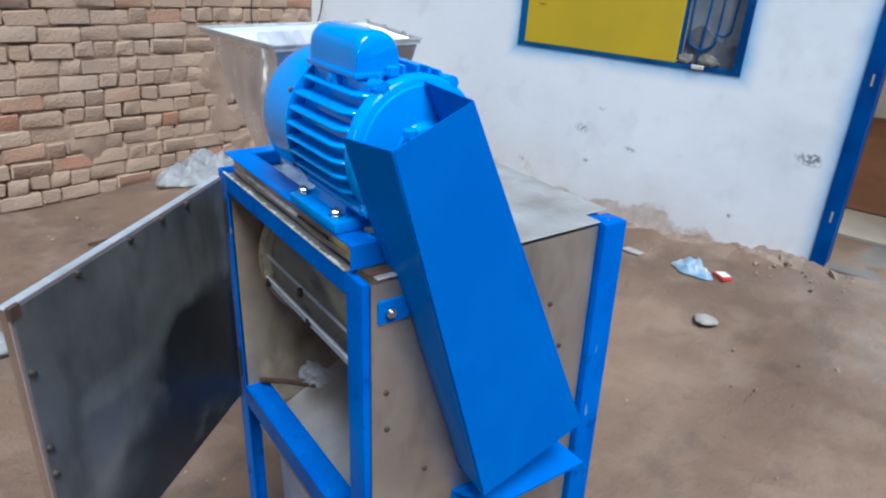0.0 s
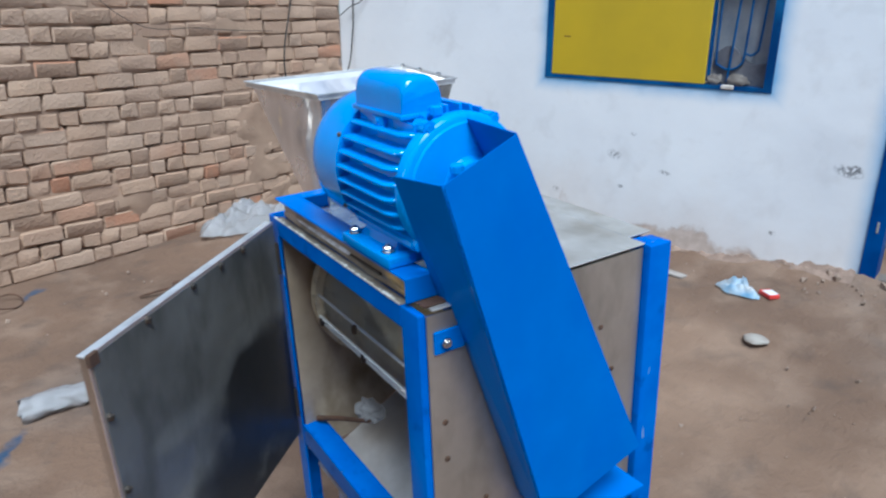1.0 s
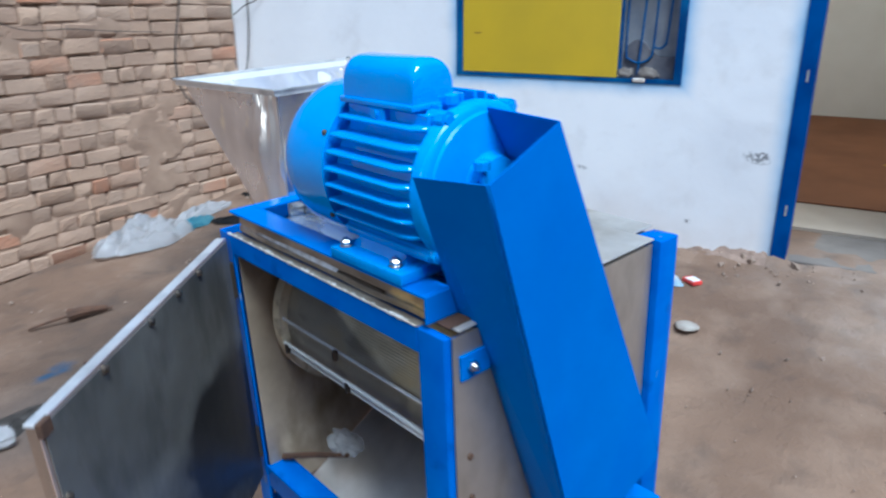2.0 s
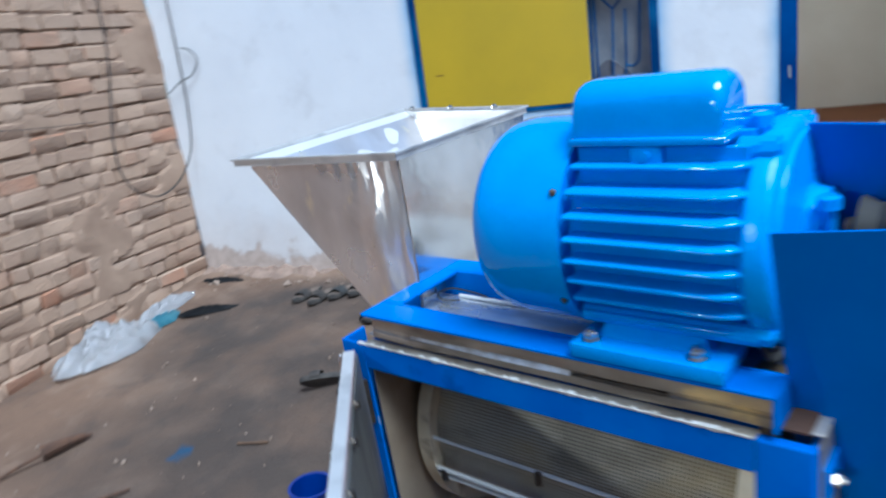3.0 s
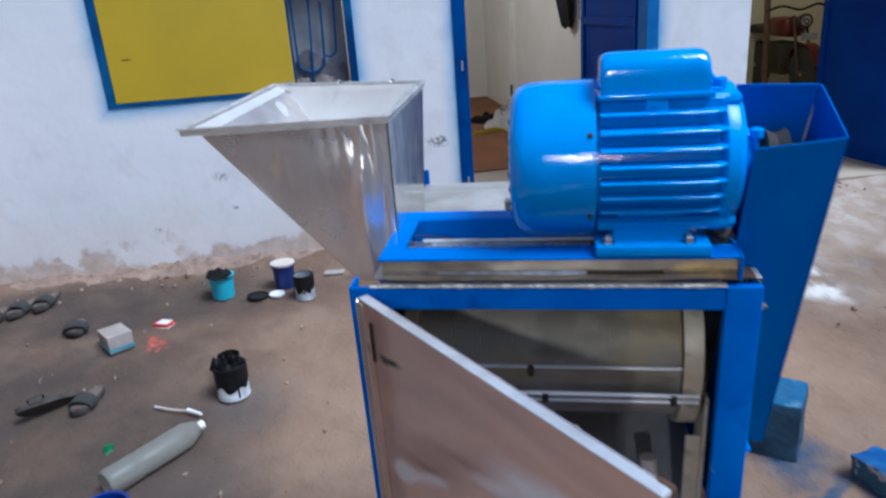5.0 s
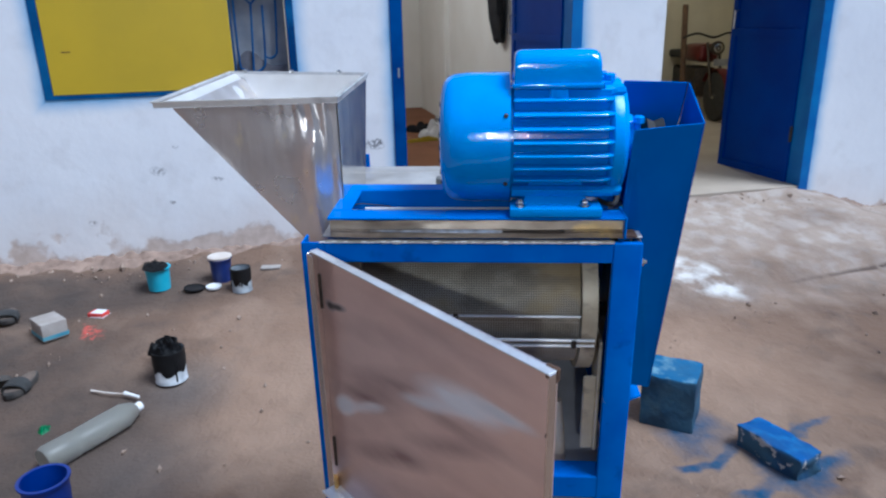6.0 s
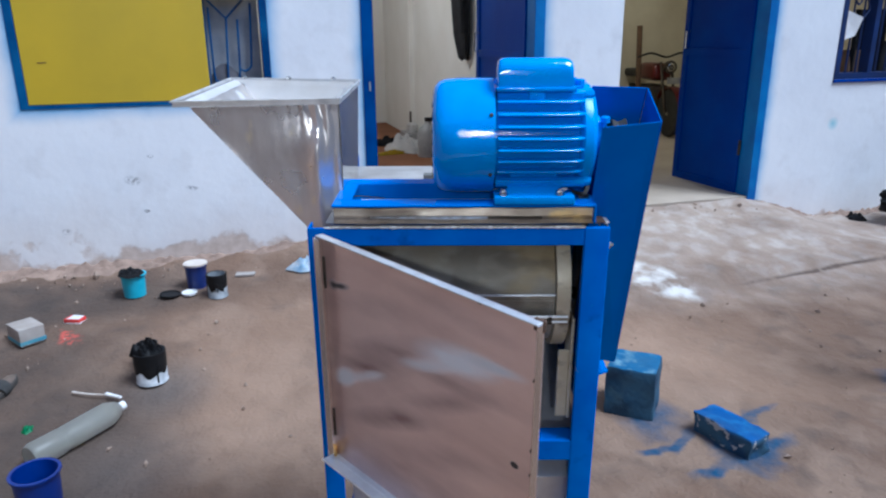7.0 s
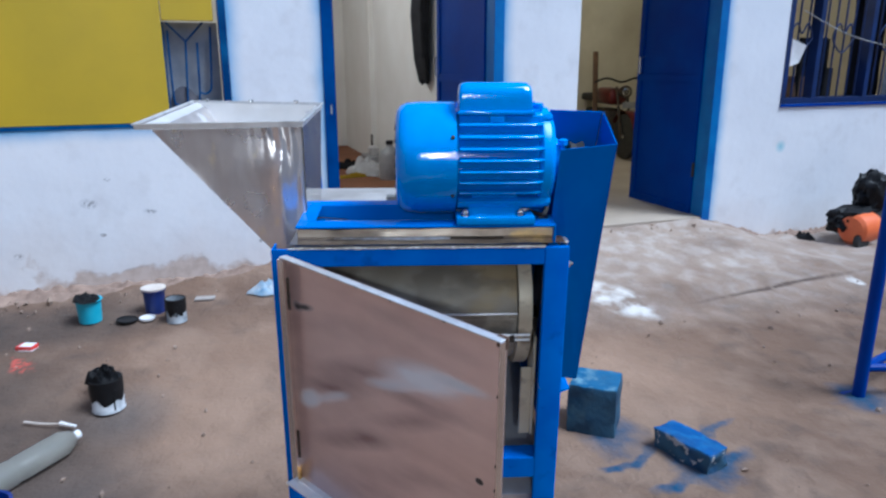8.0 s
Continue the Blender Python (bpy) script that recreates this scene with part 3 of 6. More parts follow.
# ---- ground ----
def make_ground():
    def steps(lo, hi, fine):
        far = [3, 8, 20, 60]
        core = list(np.arange(lo, hi + 1e-6, fine))
        return [lo - f for f in far[::-1]] + core + [hi + f for f in far]
    xs, ys = steps(-1.2, 3.75, 0.055), steps(-4.2, 4.2, 0.055)
    bm = bmesh.new()
    grid = []
    for x in xs:
        row = []
        for y in ys:
            z = ground_z(x, y)
            near = fade(-2, -0.5, x) * (1 - fade(3.6, 4.5, x))
            z += near * (0.014 * noise.noise((x * 2.1, y * 2.1, 0)) + 0.009 * noise.noise((x * 6, y * 6, 3)) + 0.005 * noise.noise((x * 15, y * 15, 7)))
            # broken edge of the old cement apron
            edge = 2.5 + 0.035 * noise.noise((0, y * 3, 1))
            z += 0.03 * fade(edge - 0.04, edge + 0.03, x) * (1 - fade(-0.9, -0.4, y)) * (1 - fade(3.0, 3.4, x))
            # crumbled plaster along the foot of the wall
            z += 0.035 * fade(3.2, 3.5, x) * max(0, noise.noise((x * 7, y * 7, 11)) + 0.25)
            row.append(bm.verts.new((x, y, z)))
        grid.append(row)
    for a, b in zip(grid, grid[1:]):
        for i in range(len(ys) - 1):
            bm.faces.new((a[i], b[i], b[i + 1], a[i + 1]))
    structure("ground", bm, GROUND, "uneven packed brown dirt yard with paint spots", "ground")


make_ground()


def mud_bank(y0, y1, seed):
    """Crumbled mud and fallen plaster along the foot of the house wall."""
    bm = bmesh.new()
    n, rows = int((y1 - y0) / 0.012), []
    for i in range(n + 1):
        y = y0 + (y1 - y0) * i / n
        high = 0.015 + 0.02 * fade(0.5, 2.5, y) + 0.035 * noise.noise((y * 3, seed, 0)) + 0.02 * noise.noise((y * 11, seed, 3))
        deep = 0.1 + 0.05 * noise.noise((y * 2.3, seed, 7)) + 0.03 * noise.noise((y * 13, seed, 9))
        row = []
        for k in range(9):
            f = k / 8
            x = 3.502 - 0.012 * min(1, k) - deep * f ** 1.3
            z = ground_z(x, y) - 0.015 + max(0.012, high + 0.02) * (1 - f) ** 0.8 + (0.02 * noise.noise((x * 18, y * 18, f * 3 + seed)) + 0.014 * noise.noise((x * 40, y * 40, f * 6 + seed))) * (1 - f * 0.6)
            row.append(bm.verts.new((x, y, z if k < 8 else ground_z(x, y) - 0.03)))
        rows.append(row)
    for a, b in zip(rows, rows[1:]):
        for k in range(8):
            bm.faces.new((a[k], b[k], b[k + 1], a[k + 1]))
    structure("trim_mud", bm, MUD, "crumbled mud and plaster at the wall foot", "rubble")


mud_bank(0.72, 4.09, 1)
mud_bank(-0.87, -0.38, 2)
mud_bank(-7.0, -2.0, 3)

# ---- house ----
WX, WT = 3.5, 0.23
OPENINGS = [(1.2, 2.41, 0.88, 2.1), (-0.37, 0.71, 0.0, 2.2), (-1.99, -0.88, 0.0, 2.2), (-3.75, -2.51, 0.9, 2.0)]


def make_house_front():
    bm = bmesh.new()
    cuts = sorted({-7.0, 4.1} | {y for o in OPENINGS for y in o[:2]})
    for y0, y1 in zip(cuts, cuts[1:]):
        hole = [o for o in OPENINGS if o[0] <= y0 and y1 <= o[1]]
        spans = [(-0.3, 3.1)] if not hole else [(-0.3, hole[0][2]), (hole[0][3], 3.1)]
        for z0, z1 in spans:
            if z1 - z0 > 0.301 or z0 > 0:
                box(bm, WX, WX + WT, y0, y1, z0, z1)
    bmesh.ops.remove_doubles(bm, verts=bm.verts, dist=0.0005)
    structure("wall_east", bm, WALL, "whitewashed house wall with peeling damp foot", "wall")


make_house_front()


def room(name, x1, y0, y1, material, floor_mat, label, step=0.0):
    """Inner shell of one room behind the front wall."""
    x0 = WX + WT
    for nm, dims in (("wall_back", (x1, x1 + 0.15, y0, y1, -0.2, 3.1)), ("wall_side", (x0, x1, y0 - 0.1, y0, -0.2, 3.1)), ("wall_side", (x0, x1, y1, y1 + 0.1, -0.2, 3.1))):
        bm = bmesh.new()
        box(bm, *dims)
        structure(nm + "_" + name, bm, material, label, "wall")
    bm = bmesh.new()
    box(bm, WX + 0.004 + step, x1, y0, y1, -0.2, 0.13)
    structure("floor_" + name, bm, floor_mat, "bare smooth cement floor inside the house", "floor")


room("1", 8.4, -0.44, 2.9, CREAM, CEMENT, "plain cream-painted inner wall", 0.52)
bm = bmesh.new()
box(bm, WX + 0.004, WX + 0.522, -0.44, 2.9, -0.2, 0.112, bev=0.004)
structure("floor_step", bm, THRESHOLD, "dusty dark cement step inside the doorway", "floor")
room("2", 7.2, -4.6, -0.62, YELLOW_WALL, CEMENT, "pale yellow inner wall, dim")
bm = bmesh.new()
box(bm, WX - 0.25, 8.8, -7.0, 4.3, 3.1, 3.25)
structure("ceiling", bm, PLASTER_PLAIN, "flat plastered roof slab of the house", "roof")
bm = bmesh.new()
box(bm, 4.55, 8.38, -0.43, 2.88, 0.132, 0.142, bev=0.004)
structure("carpet", bm, CARPET, "rust-brown carpet over the room floor", "carpet")
# unseen closing walls; the tall near west one blocks sky light from the machine
for nm, dims in (("wall_west_shade", (-2.6, -2.4, -7, 4.1, -0.4, 3.3)), ("wall_south", (-2.4, WX, -7.2, -7.0, -0.4, 2.2))):
    bm = bmesh.new()
    box(bm, *dims)
    structure(nm, bm, YARD_PLASTER, "unseen plain mud-plastered wall added round the yard", "wall")


# window with yellow shutters
def make_window():
    y0, y1, z0, z1 = OPENINGS[0]
    w = thing("window_1", "house window in a blue frame with yellow shutters, one lower leaf missing", "window", pose(WX, 0, 0))
    tagged(w, kind="structure")
    t = 0.038
    bm = bmesh.new()
    box(bm, -0.004, 0.09, y1 - t, y1, z0, z1)
    box(bm, -0.004, 0.09, y0, y0 + t, z0, z1)
    box(bm, -0.004, 0.09, y0 + t, y1 - t, z0, z0 + 0.02)
    box(bm, -0.004, 0.09, y0 + t, y1 - t, z1 - t, z1)
    box(bm, 0.02, 0.07, 1.515, 1.545, z0 + 0.032, z1 - t)
    part("window_frame", bm, SILL_BLUE, w, "dark blue painted frame")
    for nm, dims in (("shutter", (0.0, 0.018, 1.515, 2.372, 0.9, 2.05)), ("shutter", (0.0, 0.018, 1.262, 1.511, 1.405, 2.05))):
        s = boxpart(nm, dims, YELLOW, w, "flat yellow sheet-metal leaf", 0.003)
        bm = bmesh.new()
        box(bm, -0.0015, 0.004, dims[3] - 0.11, dims[3] - 0.07, dims[4] + 0.2, dims[4] + 0.204)
        part("scratch", bm, RUST, s)
    # lower right grille of bent bars
    g = bmesh.new()
    x = 0.05
    r = 0.0055
    tube(g, [(x, 1.425, 0.915), (x, 1.415, 1.1), (x, 1.405, 1.31)], r, 6)
    for y in (1.495, 1.315):
        tube(g, [(x, 1.405, 1.305), (x, y, 1.4)], r, 6)
    tube(g, curve_pts([(x, 1.49, 1.36), (x, 1.488, 1.03), (x, 1.472, 0.99), (x, 1.445, 0.975), (x, 1.425, 0.972), (x, 1.4, 0.975), (x, 1.372, 0.995), (x, 1.358, 1.04), (x, 1.35, 1.3)], 4), r, 6)
    tube(g, curve_pts([(x, 1.357, 1.05), (x, 1.33, 1.04), (x, 1.303, 1.058), (x, 1.295, 1.1), (x, 1.28, 1.38)], 4), r, 6)
    tube(g, [(x, 1.512, 0.93), (x, 1.512, 1.4)], r, 6)
    part("grille", g, SILL_BLUE, w, "blue grille of curved iron bars")
    boxpart("screen", (0.085, 0.09, 1.245, 1.515, 0.912, 1.4), SCREEN, w, "grey dusty screen behind the bars", 0)
    # patch of white filler and a chip on the sill
    boxpart("filler", (-0.012, 0.0, 1.37, 1.43, 0.885, 0.905), DIRTY_WHITE, w, "dab of white filler on the sill", 0.004)


make_window()


def make_door(name, y_hinge, y_free, z0, leaf, label, swing, both=True):
    """Blue steel door: frame round the opening, leaf swung inward."""
    d = thing(name, label, "door", pose(WX, 0, 0))
    tagged(d, kind="structure")
    ys = sorted((y_hinge, y_free))
    t = 0.065
    bm = bmesh.new()
    if both:
        box(bm, -0.006, 0.12, ys[1] - t, ys[1], z0 - 0.1, 2.2)
    box(bm, -0.006, 0.12, ys[0] + t, ys[1] - t, 2.14, 2.2)
    part("door_frame", bm, JAMB_BLUE, d, "blue-painted steel frame")
    boxpart("hinge_post", (-0.006, 0.12, ys[0], ys[0] + t, z0 - 0.1, 2.2), JAMB_FRESH, d, "freshly sprayed azure post of the frame")
    if both:
        for z in (0.32, 0.92):
            boxpart("strike_plate", (-0.0085, -0.0062, ys[1] - 0.04, ys[1] - 0.031, z, z + 0.05), GREY_PLASTIC, d, "pale strike plate", 0.0008)
    # leaf along +x before turning
    m = pose(0.12, y_hinge + (t if y_hinge < y_free else -t), 0, 0, 0, swing)
    bm = bmesh.new()
    box(bm, 0, leaf, -0.035, 0, z0 + 0.03, 2.13, bev=0.003)
    for z in (z0 + 0.03, 0.95 + z0, 2.07):
        box(bm, 0.0, leaf, 0.0, 0.012, z, z + 0.05)
    for x in (0.0, leaf - 0.05):
        box(bm, x, x + 0.05, 0.0, 0.011, z0 + 0.08, 2.07)
    bmesh.ops.transform(bm, matrix=m, verts=bm.verts)
    lf = part("leaf", bm, DOOR_BLUE, d, "dark blue sheet-steel leaf standing open")
    bm = bmesh.new()
    tube(bm, [m @ Vector(p) for p in ((leaf - 0.07, 0.012, 1.1), (leaf - 0.07, 0.05, 1.1), (leaf - 0.07, 0.05, 1.22), (leaf - 0.07, 0.012, 1.22))], 0.007, 6)
    part("handle", bm, CHROME, lf)
    bm = bmesh.new()
    for z in (0.4, 1.75):
        tube(bm, [m @ Vector((0, 0.012, z)), m @ Vector((0, 0.012, z + 0.1))], 0.01, 8)
    part("hinge", bm, IRON, d)


make_door("door_1", -0.37, 0.71, 0.11, 0.8, "open blue steel door of the carpeted room", 2)
make_door("door_2", -1.99, -0.88, 0.1, 0.68, "open dark blue steel door of the store", 4, False)


def make_barred_window():
    y0, y1, z0, z1 = OPENINGS[3]
    w = thing("window_2", "unglazed house window with dark blue iron bars", "window", pose(WX, 0, 0))
    tagged(w, kind="structure")
    bm = bmesh.new()
    box(bm, -0.004, 0.1, y0, y0 + 0.04, z0, z1)
    box(bm, -0.004, 0.1, y1 - 0.04, y1, z0, z1)
    box(bm, -0.004, 0.1, y0 + 0.04, y1 - 0.04, z0, z0 + 0.04)
    box(bm, -0.004, 0.1, y0 + 0.04, y1 - 0.04, z1 - 0.04, z1)
    box(bm, 0.0, 0.08, -2.83, -2.79, z0 + 0.04, z1 - 0.04)
    box(bm, 0.0, 0.08, -3.32, -3.28, z0 + 0.04, z1 - 0.04)
    part("window_frame", bm, BAR_BLUE, w)
    boxpart("window_sill", (-0.012, 0.1, y0, y1, z0 - 0.022, z0 - 0.001), DOOR_BLUE, w)
    y = y0 + 0.09
    while y < y1 - 0.06:
        bm = bmesh.new()
        tube(bm, [(0.04, y, z0 + 0.04), (0.04, y, z1 - 0.04)], 0.007, 6)
        part("bar", bm, BAR_BLUE, w)
        y += 0.085
    bm = bmesh.new()
    for y in (-2.66, -3.05, -3.5):
        tube(bm, curve_pts([(0.03, y - 0.1, 1.35), (0.03, y - 0.05, 1.45), (0.03, y, 1.38), (0.03, y + 0.05, 1.45), (0.03, y + 0.1, 1.35), (0.03, y, 1.25), (0.03, y - 0.1, 1.35)], 5), 0.006, 6)
    part("scrollwork", bm, BAR_BLUE, w)


make_barred_window()


# ---- the juicing machine ----
# Machine axes: x along its front, y into its depth, z up; it leans a little with the ground.
MACHINE = Matrix(((-0.291, 0.956, -0.046, 0.0), (-0.957, -0.291, 0.010, 0.0), (-0.004, 0.047, 0.999, 0.0), (0, 0, 0, 1)))
TOP = 1.005
MACHINE.translation = Vector((0.787, 1.303, 0.901)) - TOP * Vector((-0.046, 0.010, 0.999))
DRUM_Y, DRUM_Z, DRUM_R = 0.185, TOP - 0.165, 0.128
PERFORATED = perforated()
PERFORATED_PATINA = (0.24, 0.2, 0.13)
streaks(PERFORATED, PERFORATED_PATINA, 0.4, (0.7, 1, 1), 11, 0.47, 0.64)
streaks(PERFORATED, (0.5, 0.36, 0.14), 0.5, (0.6, 1, 1), 9, 0.52, 0.64)
streaks(PERFORATED, (0.06, 0.048, 0.032), 0.4, (0.5, 1, 1), 17, 0.54, 0.64)
# near-black patches paint a dark reflection into the panel's outer face
smears_and_reflections(STEEL_DULL, [(0.1, TOP - 0.31, 0.18, 0.19, 2.2, 0.014, 0.15), (0.05, TOP - 0.22, 0.08, 0.12, 1.5, 0.02, 0.15), (0.18, TOP - 0.44, 0.2, 0.17, 2.2, 0.02, 0.15), (0.3, TOP - 0.45, 0.17, 0.16, 1.5, 0.03, 0.15), (0.27, TOP - 0.2, 0.06, 0.03, 0.8, 0.1, 0.15), (0.3, TOP - 0.36, 0.07, 0.05, 0.7, 0.1, 0.15)], 6)
smears_and_reflections(HOOD, [(0.47, TOP + 0.015, 0.05, 0.022, 0.9, (0.6, 0.42, 0.18), 0.0), (0.44, TOP + 0.02, 0.03, 0.008, 1.3, (0.7, 0.5, 0.22), 0.0), (0.09, TOP + 0.012, 0.05, 0.012, 0.8, (0.55, 0.45, 0.36), 0.0)], 40)
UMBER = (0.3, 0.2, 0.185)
smears_and_reflections(PANEL, [(0.107, TOP - 0.225, 0.102, 0.027, 0.68, UMBER, 0.5), (0.18, TOP - 0.155, 0.131, 0.0297, 0.68, UMBER, 0.45), (0.275, TOP - 0.165, 0.116, 0.0189, 0.68, UMBER, 0.1),
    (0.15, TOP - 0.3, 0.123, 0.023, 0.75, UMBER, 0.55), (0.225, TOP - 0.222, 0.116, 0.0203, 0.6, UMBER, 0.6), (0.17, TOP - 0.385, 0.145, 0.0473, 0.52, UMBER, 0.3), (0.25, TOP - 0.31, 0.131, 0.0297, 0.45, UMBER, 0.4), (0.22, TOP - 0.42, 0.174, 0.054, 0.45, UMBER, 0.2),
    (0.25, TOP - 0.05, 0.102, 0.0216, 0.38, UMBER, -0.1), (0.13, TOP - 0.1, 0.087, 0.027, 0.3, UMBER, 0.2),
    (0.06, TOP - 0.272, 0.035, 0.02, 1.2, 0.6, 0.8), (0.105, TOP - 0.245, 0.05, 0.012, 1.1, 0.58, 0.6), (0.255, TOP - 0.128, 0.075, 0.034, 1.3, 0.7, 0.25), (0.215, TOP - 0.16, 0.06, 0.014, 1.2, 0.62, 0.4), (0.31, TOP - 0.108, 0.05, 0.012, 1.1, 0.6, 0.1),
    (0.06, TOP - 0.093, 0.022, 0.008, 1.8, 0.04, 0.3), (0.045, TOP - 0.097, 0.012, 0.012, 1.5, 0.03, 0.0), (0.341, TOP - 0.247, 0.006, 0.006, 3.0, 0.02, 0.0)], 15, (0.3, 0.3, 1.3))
RAIL = 0.041


def make_machine():
    M = thing("juicing_machine", "blue steel machine with stainless hopper, drum and open door panel", "machine", MACHINE)
    W, D = 0.53, 0.455
    w, t = 0.038, 0.004
    # corner posts of angle iron
    for x, y, sx, sy, z1, ww in ((0, 0, 1, 1, 0, w), (0, D, 1, -1, 0.032, w)):
        bm = bmesh.new()
        box(bm, *sorted((x, x + sx * ww)), *sorted((y, y + sy * t)), -0.03, TOP + z1, bev=0.0012)
        box(bm, *sorted((x, x + sx * t)), *sorted((y + sy * t, y + sy * ww)), -0.03, TOP + z1, bev=0.0012)
        part("post", bm, FRAME_BLUE, M)

    # the post at the belt side carries its leg behind the side sheet
    bm = bmesh.new()
    box(bm, W - 0.044, W + 0.001, 0.0, 0.011, -0.03, TOP, bev=0.003, seg=3)
    box(bm, W - 0.006, W - 0.001, 0.0112, w, -0.03, TOP - 0.006, bev=0.001)
    part("post", bm, FRAME_BLUE, M)
    # the tube post behind it, cut off askew and burred along the top
    bm = bmesh.new()
    box(bm, W - 0.03, W + 0.0125, D - 0.048, D, -0.03, TOP + 0.002, bev=0.004, seg=2)
    for v in bm.verts:
        if v.co.z > 0.5:
            v.co.z += 0.003 * noise.noise(v.co * 60) - 0.16 * max(0.0, v.co.y - (D - 0.02)) - 0.1 * max(0.0, v.co.x - W)
    part("post", bm, FRAME_BLUE, M)

    def angle(name, x0, x1, y, z, face, flange, label=""):
        """Bar along x: upright leg below z at y, flat leg going in (flange > 0) or out."""
        bm = bmesh.new()
        box(bm, x0, x1, *sorted((y, y + math.copysign(t, flange))), z - face, z, bev=0.001)
        box(bm, x0, x1, *sorted((y + math.copysign(t, flange), y + flange)), z - t, z, bev=0.001)
        return part(name, bm, FRAME_BLUE, M, label)

    angle("front_bar", w, W - 0.0445, 0.0, TOP - 0.001, 0.032, 0.036)
    angle("front_bar", w, W - w, 0.001, TOP - 0.44, 0.045, 0.045)
    angle("back_bar", w, W - 0.05, D, TOP - 0.003, 0.034, -0.036)
    angle("back_bar", w, W - 0.05, D, TOP - 0.72, 0.038, -0.036)
    angle("front_bar", w, W - w, 0.001, TOP - 0.82, 0.038, 0.036)
    for x, s, zz in ((0.001, 1, 0.44), (W - 0.001, -1, 0.36), (0.001, 1, 0.82), (W - 0.001, -1, 0.82)):
        bm = bmesh.new()
        box(bm, *sorted((x, x + s * t)), w, D - w, TOP - zz - 0.04, TOP - zz, bev=0.001)
        box(bm, *sorted((x + s * t, x + s * 0.036)), w, D - w, TOP - zz - t, TOP - zz, bev=0.001)
        part("side_bar", bm, FRAME_BLUE, M)
    # stainless casing
    boxpart("side_plate", (W - 0.0005, W + 0.0022, 0.0115, D - 0.053, TOP - 0.56, TOP - 0.004), STEEL_WARM, M, "stained stainless side sheet", 0)
    boxpart("side_lining", (W - 0.0095, W - 0.008, 0.04, D - 0.056, TOP - 0.5, TOP - 0.008), INNER, M, "stained inner face of the side sheet", 0)
    boxpart("side_plate", (0.04, 0.0425, 0.006, D - 0.006, TOP - 0.5, TOP - 0.004), INNER, M, "stained stainless side sheet", 0)
    boxpart("back_plate", (0.043, W - 0.013, D - 0.016, D - 0.0135, TOP - 0.56, TOP - 0.004), INNER, M, "stained stainless back sheet", 0)
    bm = bmesh.new()
    box(bm, 0.03, W + 0.003, 0.02, D - 0.05, TOP + 0.001, TOP + 0.004, bev=0.001)
    box(bm, 0.03, W - 0.031, D - 0.0498, D, TOP + 0.001, TOP + 0.004, bev=0.001)
    tp = part("top_plate", bm, TOP_STEEL, M, "flat stainless top sheet, dusty")
    # weld and scraped paint along the front edge
    bm = bmesh.new()
    up, lo, back = [], [], []
    for i in range(150):
        x = 0.03 + 0.456 * i / 149
        n = 0.5 + 0.9 * noise.noise((x * 30, 0, 5)) + 0.7 * noise.noise((x * 95, 0, 8))
        lump = 0.0012 * noise.noise((x * 160, 0, 2))
        lump += 0.0016 * max(0.0, n - 0.55)
        lo.append((x, -0.0006, TOP - 0.0008 - 0.0022 * max(0.0, n - 0.5)))
        up.append((x, -0.0012 - lump, TOP + 0.0012 + lump))
        back.append((x, 0.0026 + 0.0015 * n, TOP + 0.001 + lump))
    rows = [[bm.verts.new(p) for p in line] for line in (lo, up, back)]
    for p, q in zip(rows, rows[1:]):
        for i in range(149):
            bm.faces.new((p[i], p[i + 1], q[i + 1], q[i]))
    part("weld_seam", bm, SCRAPED, tp, "bright scraped weld seam")
    boxpart("ledge", (0.04, 0.488, 0.0008, 0.0125, TOP - 0.0004, TOP + 0.0012), LEDGE, tp, "scoured bare ledge before the hood", 0)
    # raised hood strip under the motor rails
    bm = bmesh.new()
    prof = [(0.012, 0.004), (0.0125, 0.012), (0.0145, 0.0135), (0.0145, 0.0165), (0.013, 0.018), (0.016, 0.031), (0.02, 0.0345), (0.034, 0.0345), (0.034, 0.004)]
    rings(bm, [[(x, y + 0.0012 * math.sin(x * 31), TOP + z + 0.0006 * math.sin(x * 44)) for y, z in prof] for x in np.linspace(0.046, 0.503, 26)])
    part("hood", bm, HOOD, M, "brown-streaked stainless strip under the motor rails")
    # added pale strip: light showing through the slit between two sheets
    bm = bmesh.new()
    rings(bm, [[(x, 0.0102, TOP + 0.0155 - h - 0.006 * (x - 0.11)), (x, 0.0128, TOP + 0.0155 + h - 0.006 * (x - 0.11)), (x, 0.0142, TOP + 0.0155 + h), (x, 0.0142, TOP + 0.0155 - h)] for x, h in ((0.11, 0.0004), (0.15, 0.0011), (0.22, 0.0019), (0.28, 0.0018), (0.316, 0.0012))])
    part("light_slit", bm, SCRAPED, M, "pale strip standing in for light through the slit")
    # added dark strip: the shade inside the slit's other end
    bm = bmesh.new()
    rings(bm, [[(x, 0.0112, TOP + 0.0145 - h), (x, 0.0112, TOP + 0.0145 + h), (x, 0.0142, TOP + 0.0145 + h), (x, 0.0142, TOP + 0.0145 - h)] for x, h in ((0.318, 0.0008), (0.345, 0.0018), (0.39, 0.0022), (0.412, 0.0015))])
    part("slot", bm, IRON, M, "dark strip standing in for the shaded open slot")
    boxpart("gusset", (0.504, W - 0.006, 0.014, 0.06, TOP + 0.0045, TOP + 0.0065), RUST, M, "small rusty corner plate", 0)
    # motor rails
    z = TOP + RAIL
    bm = bmesh.new()
    box(bm, 0.045, 0.5, 0.0, 0.036, z - t, z, bev=0.001)
    box(bm, 0.045, 0.5, 0.036, 0.04, z - 0.006, z, bev=0.001)
    part("motor_rail", bm, BLUE, M)
    bm = bmesh.new()
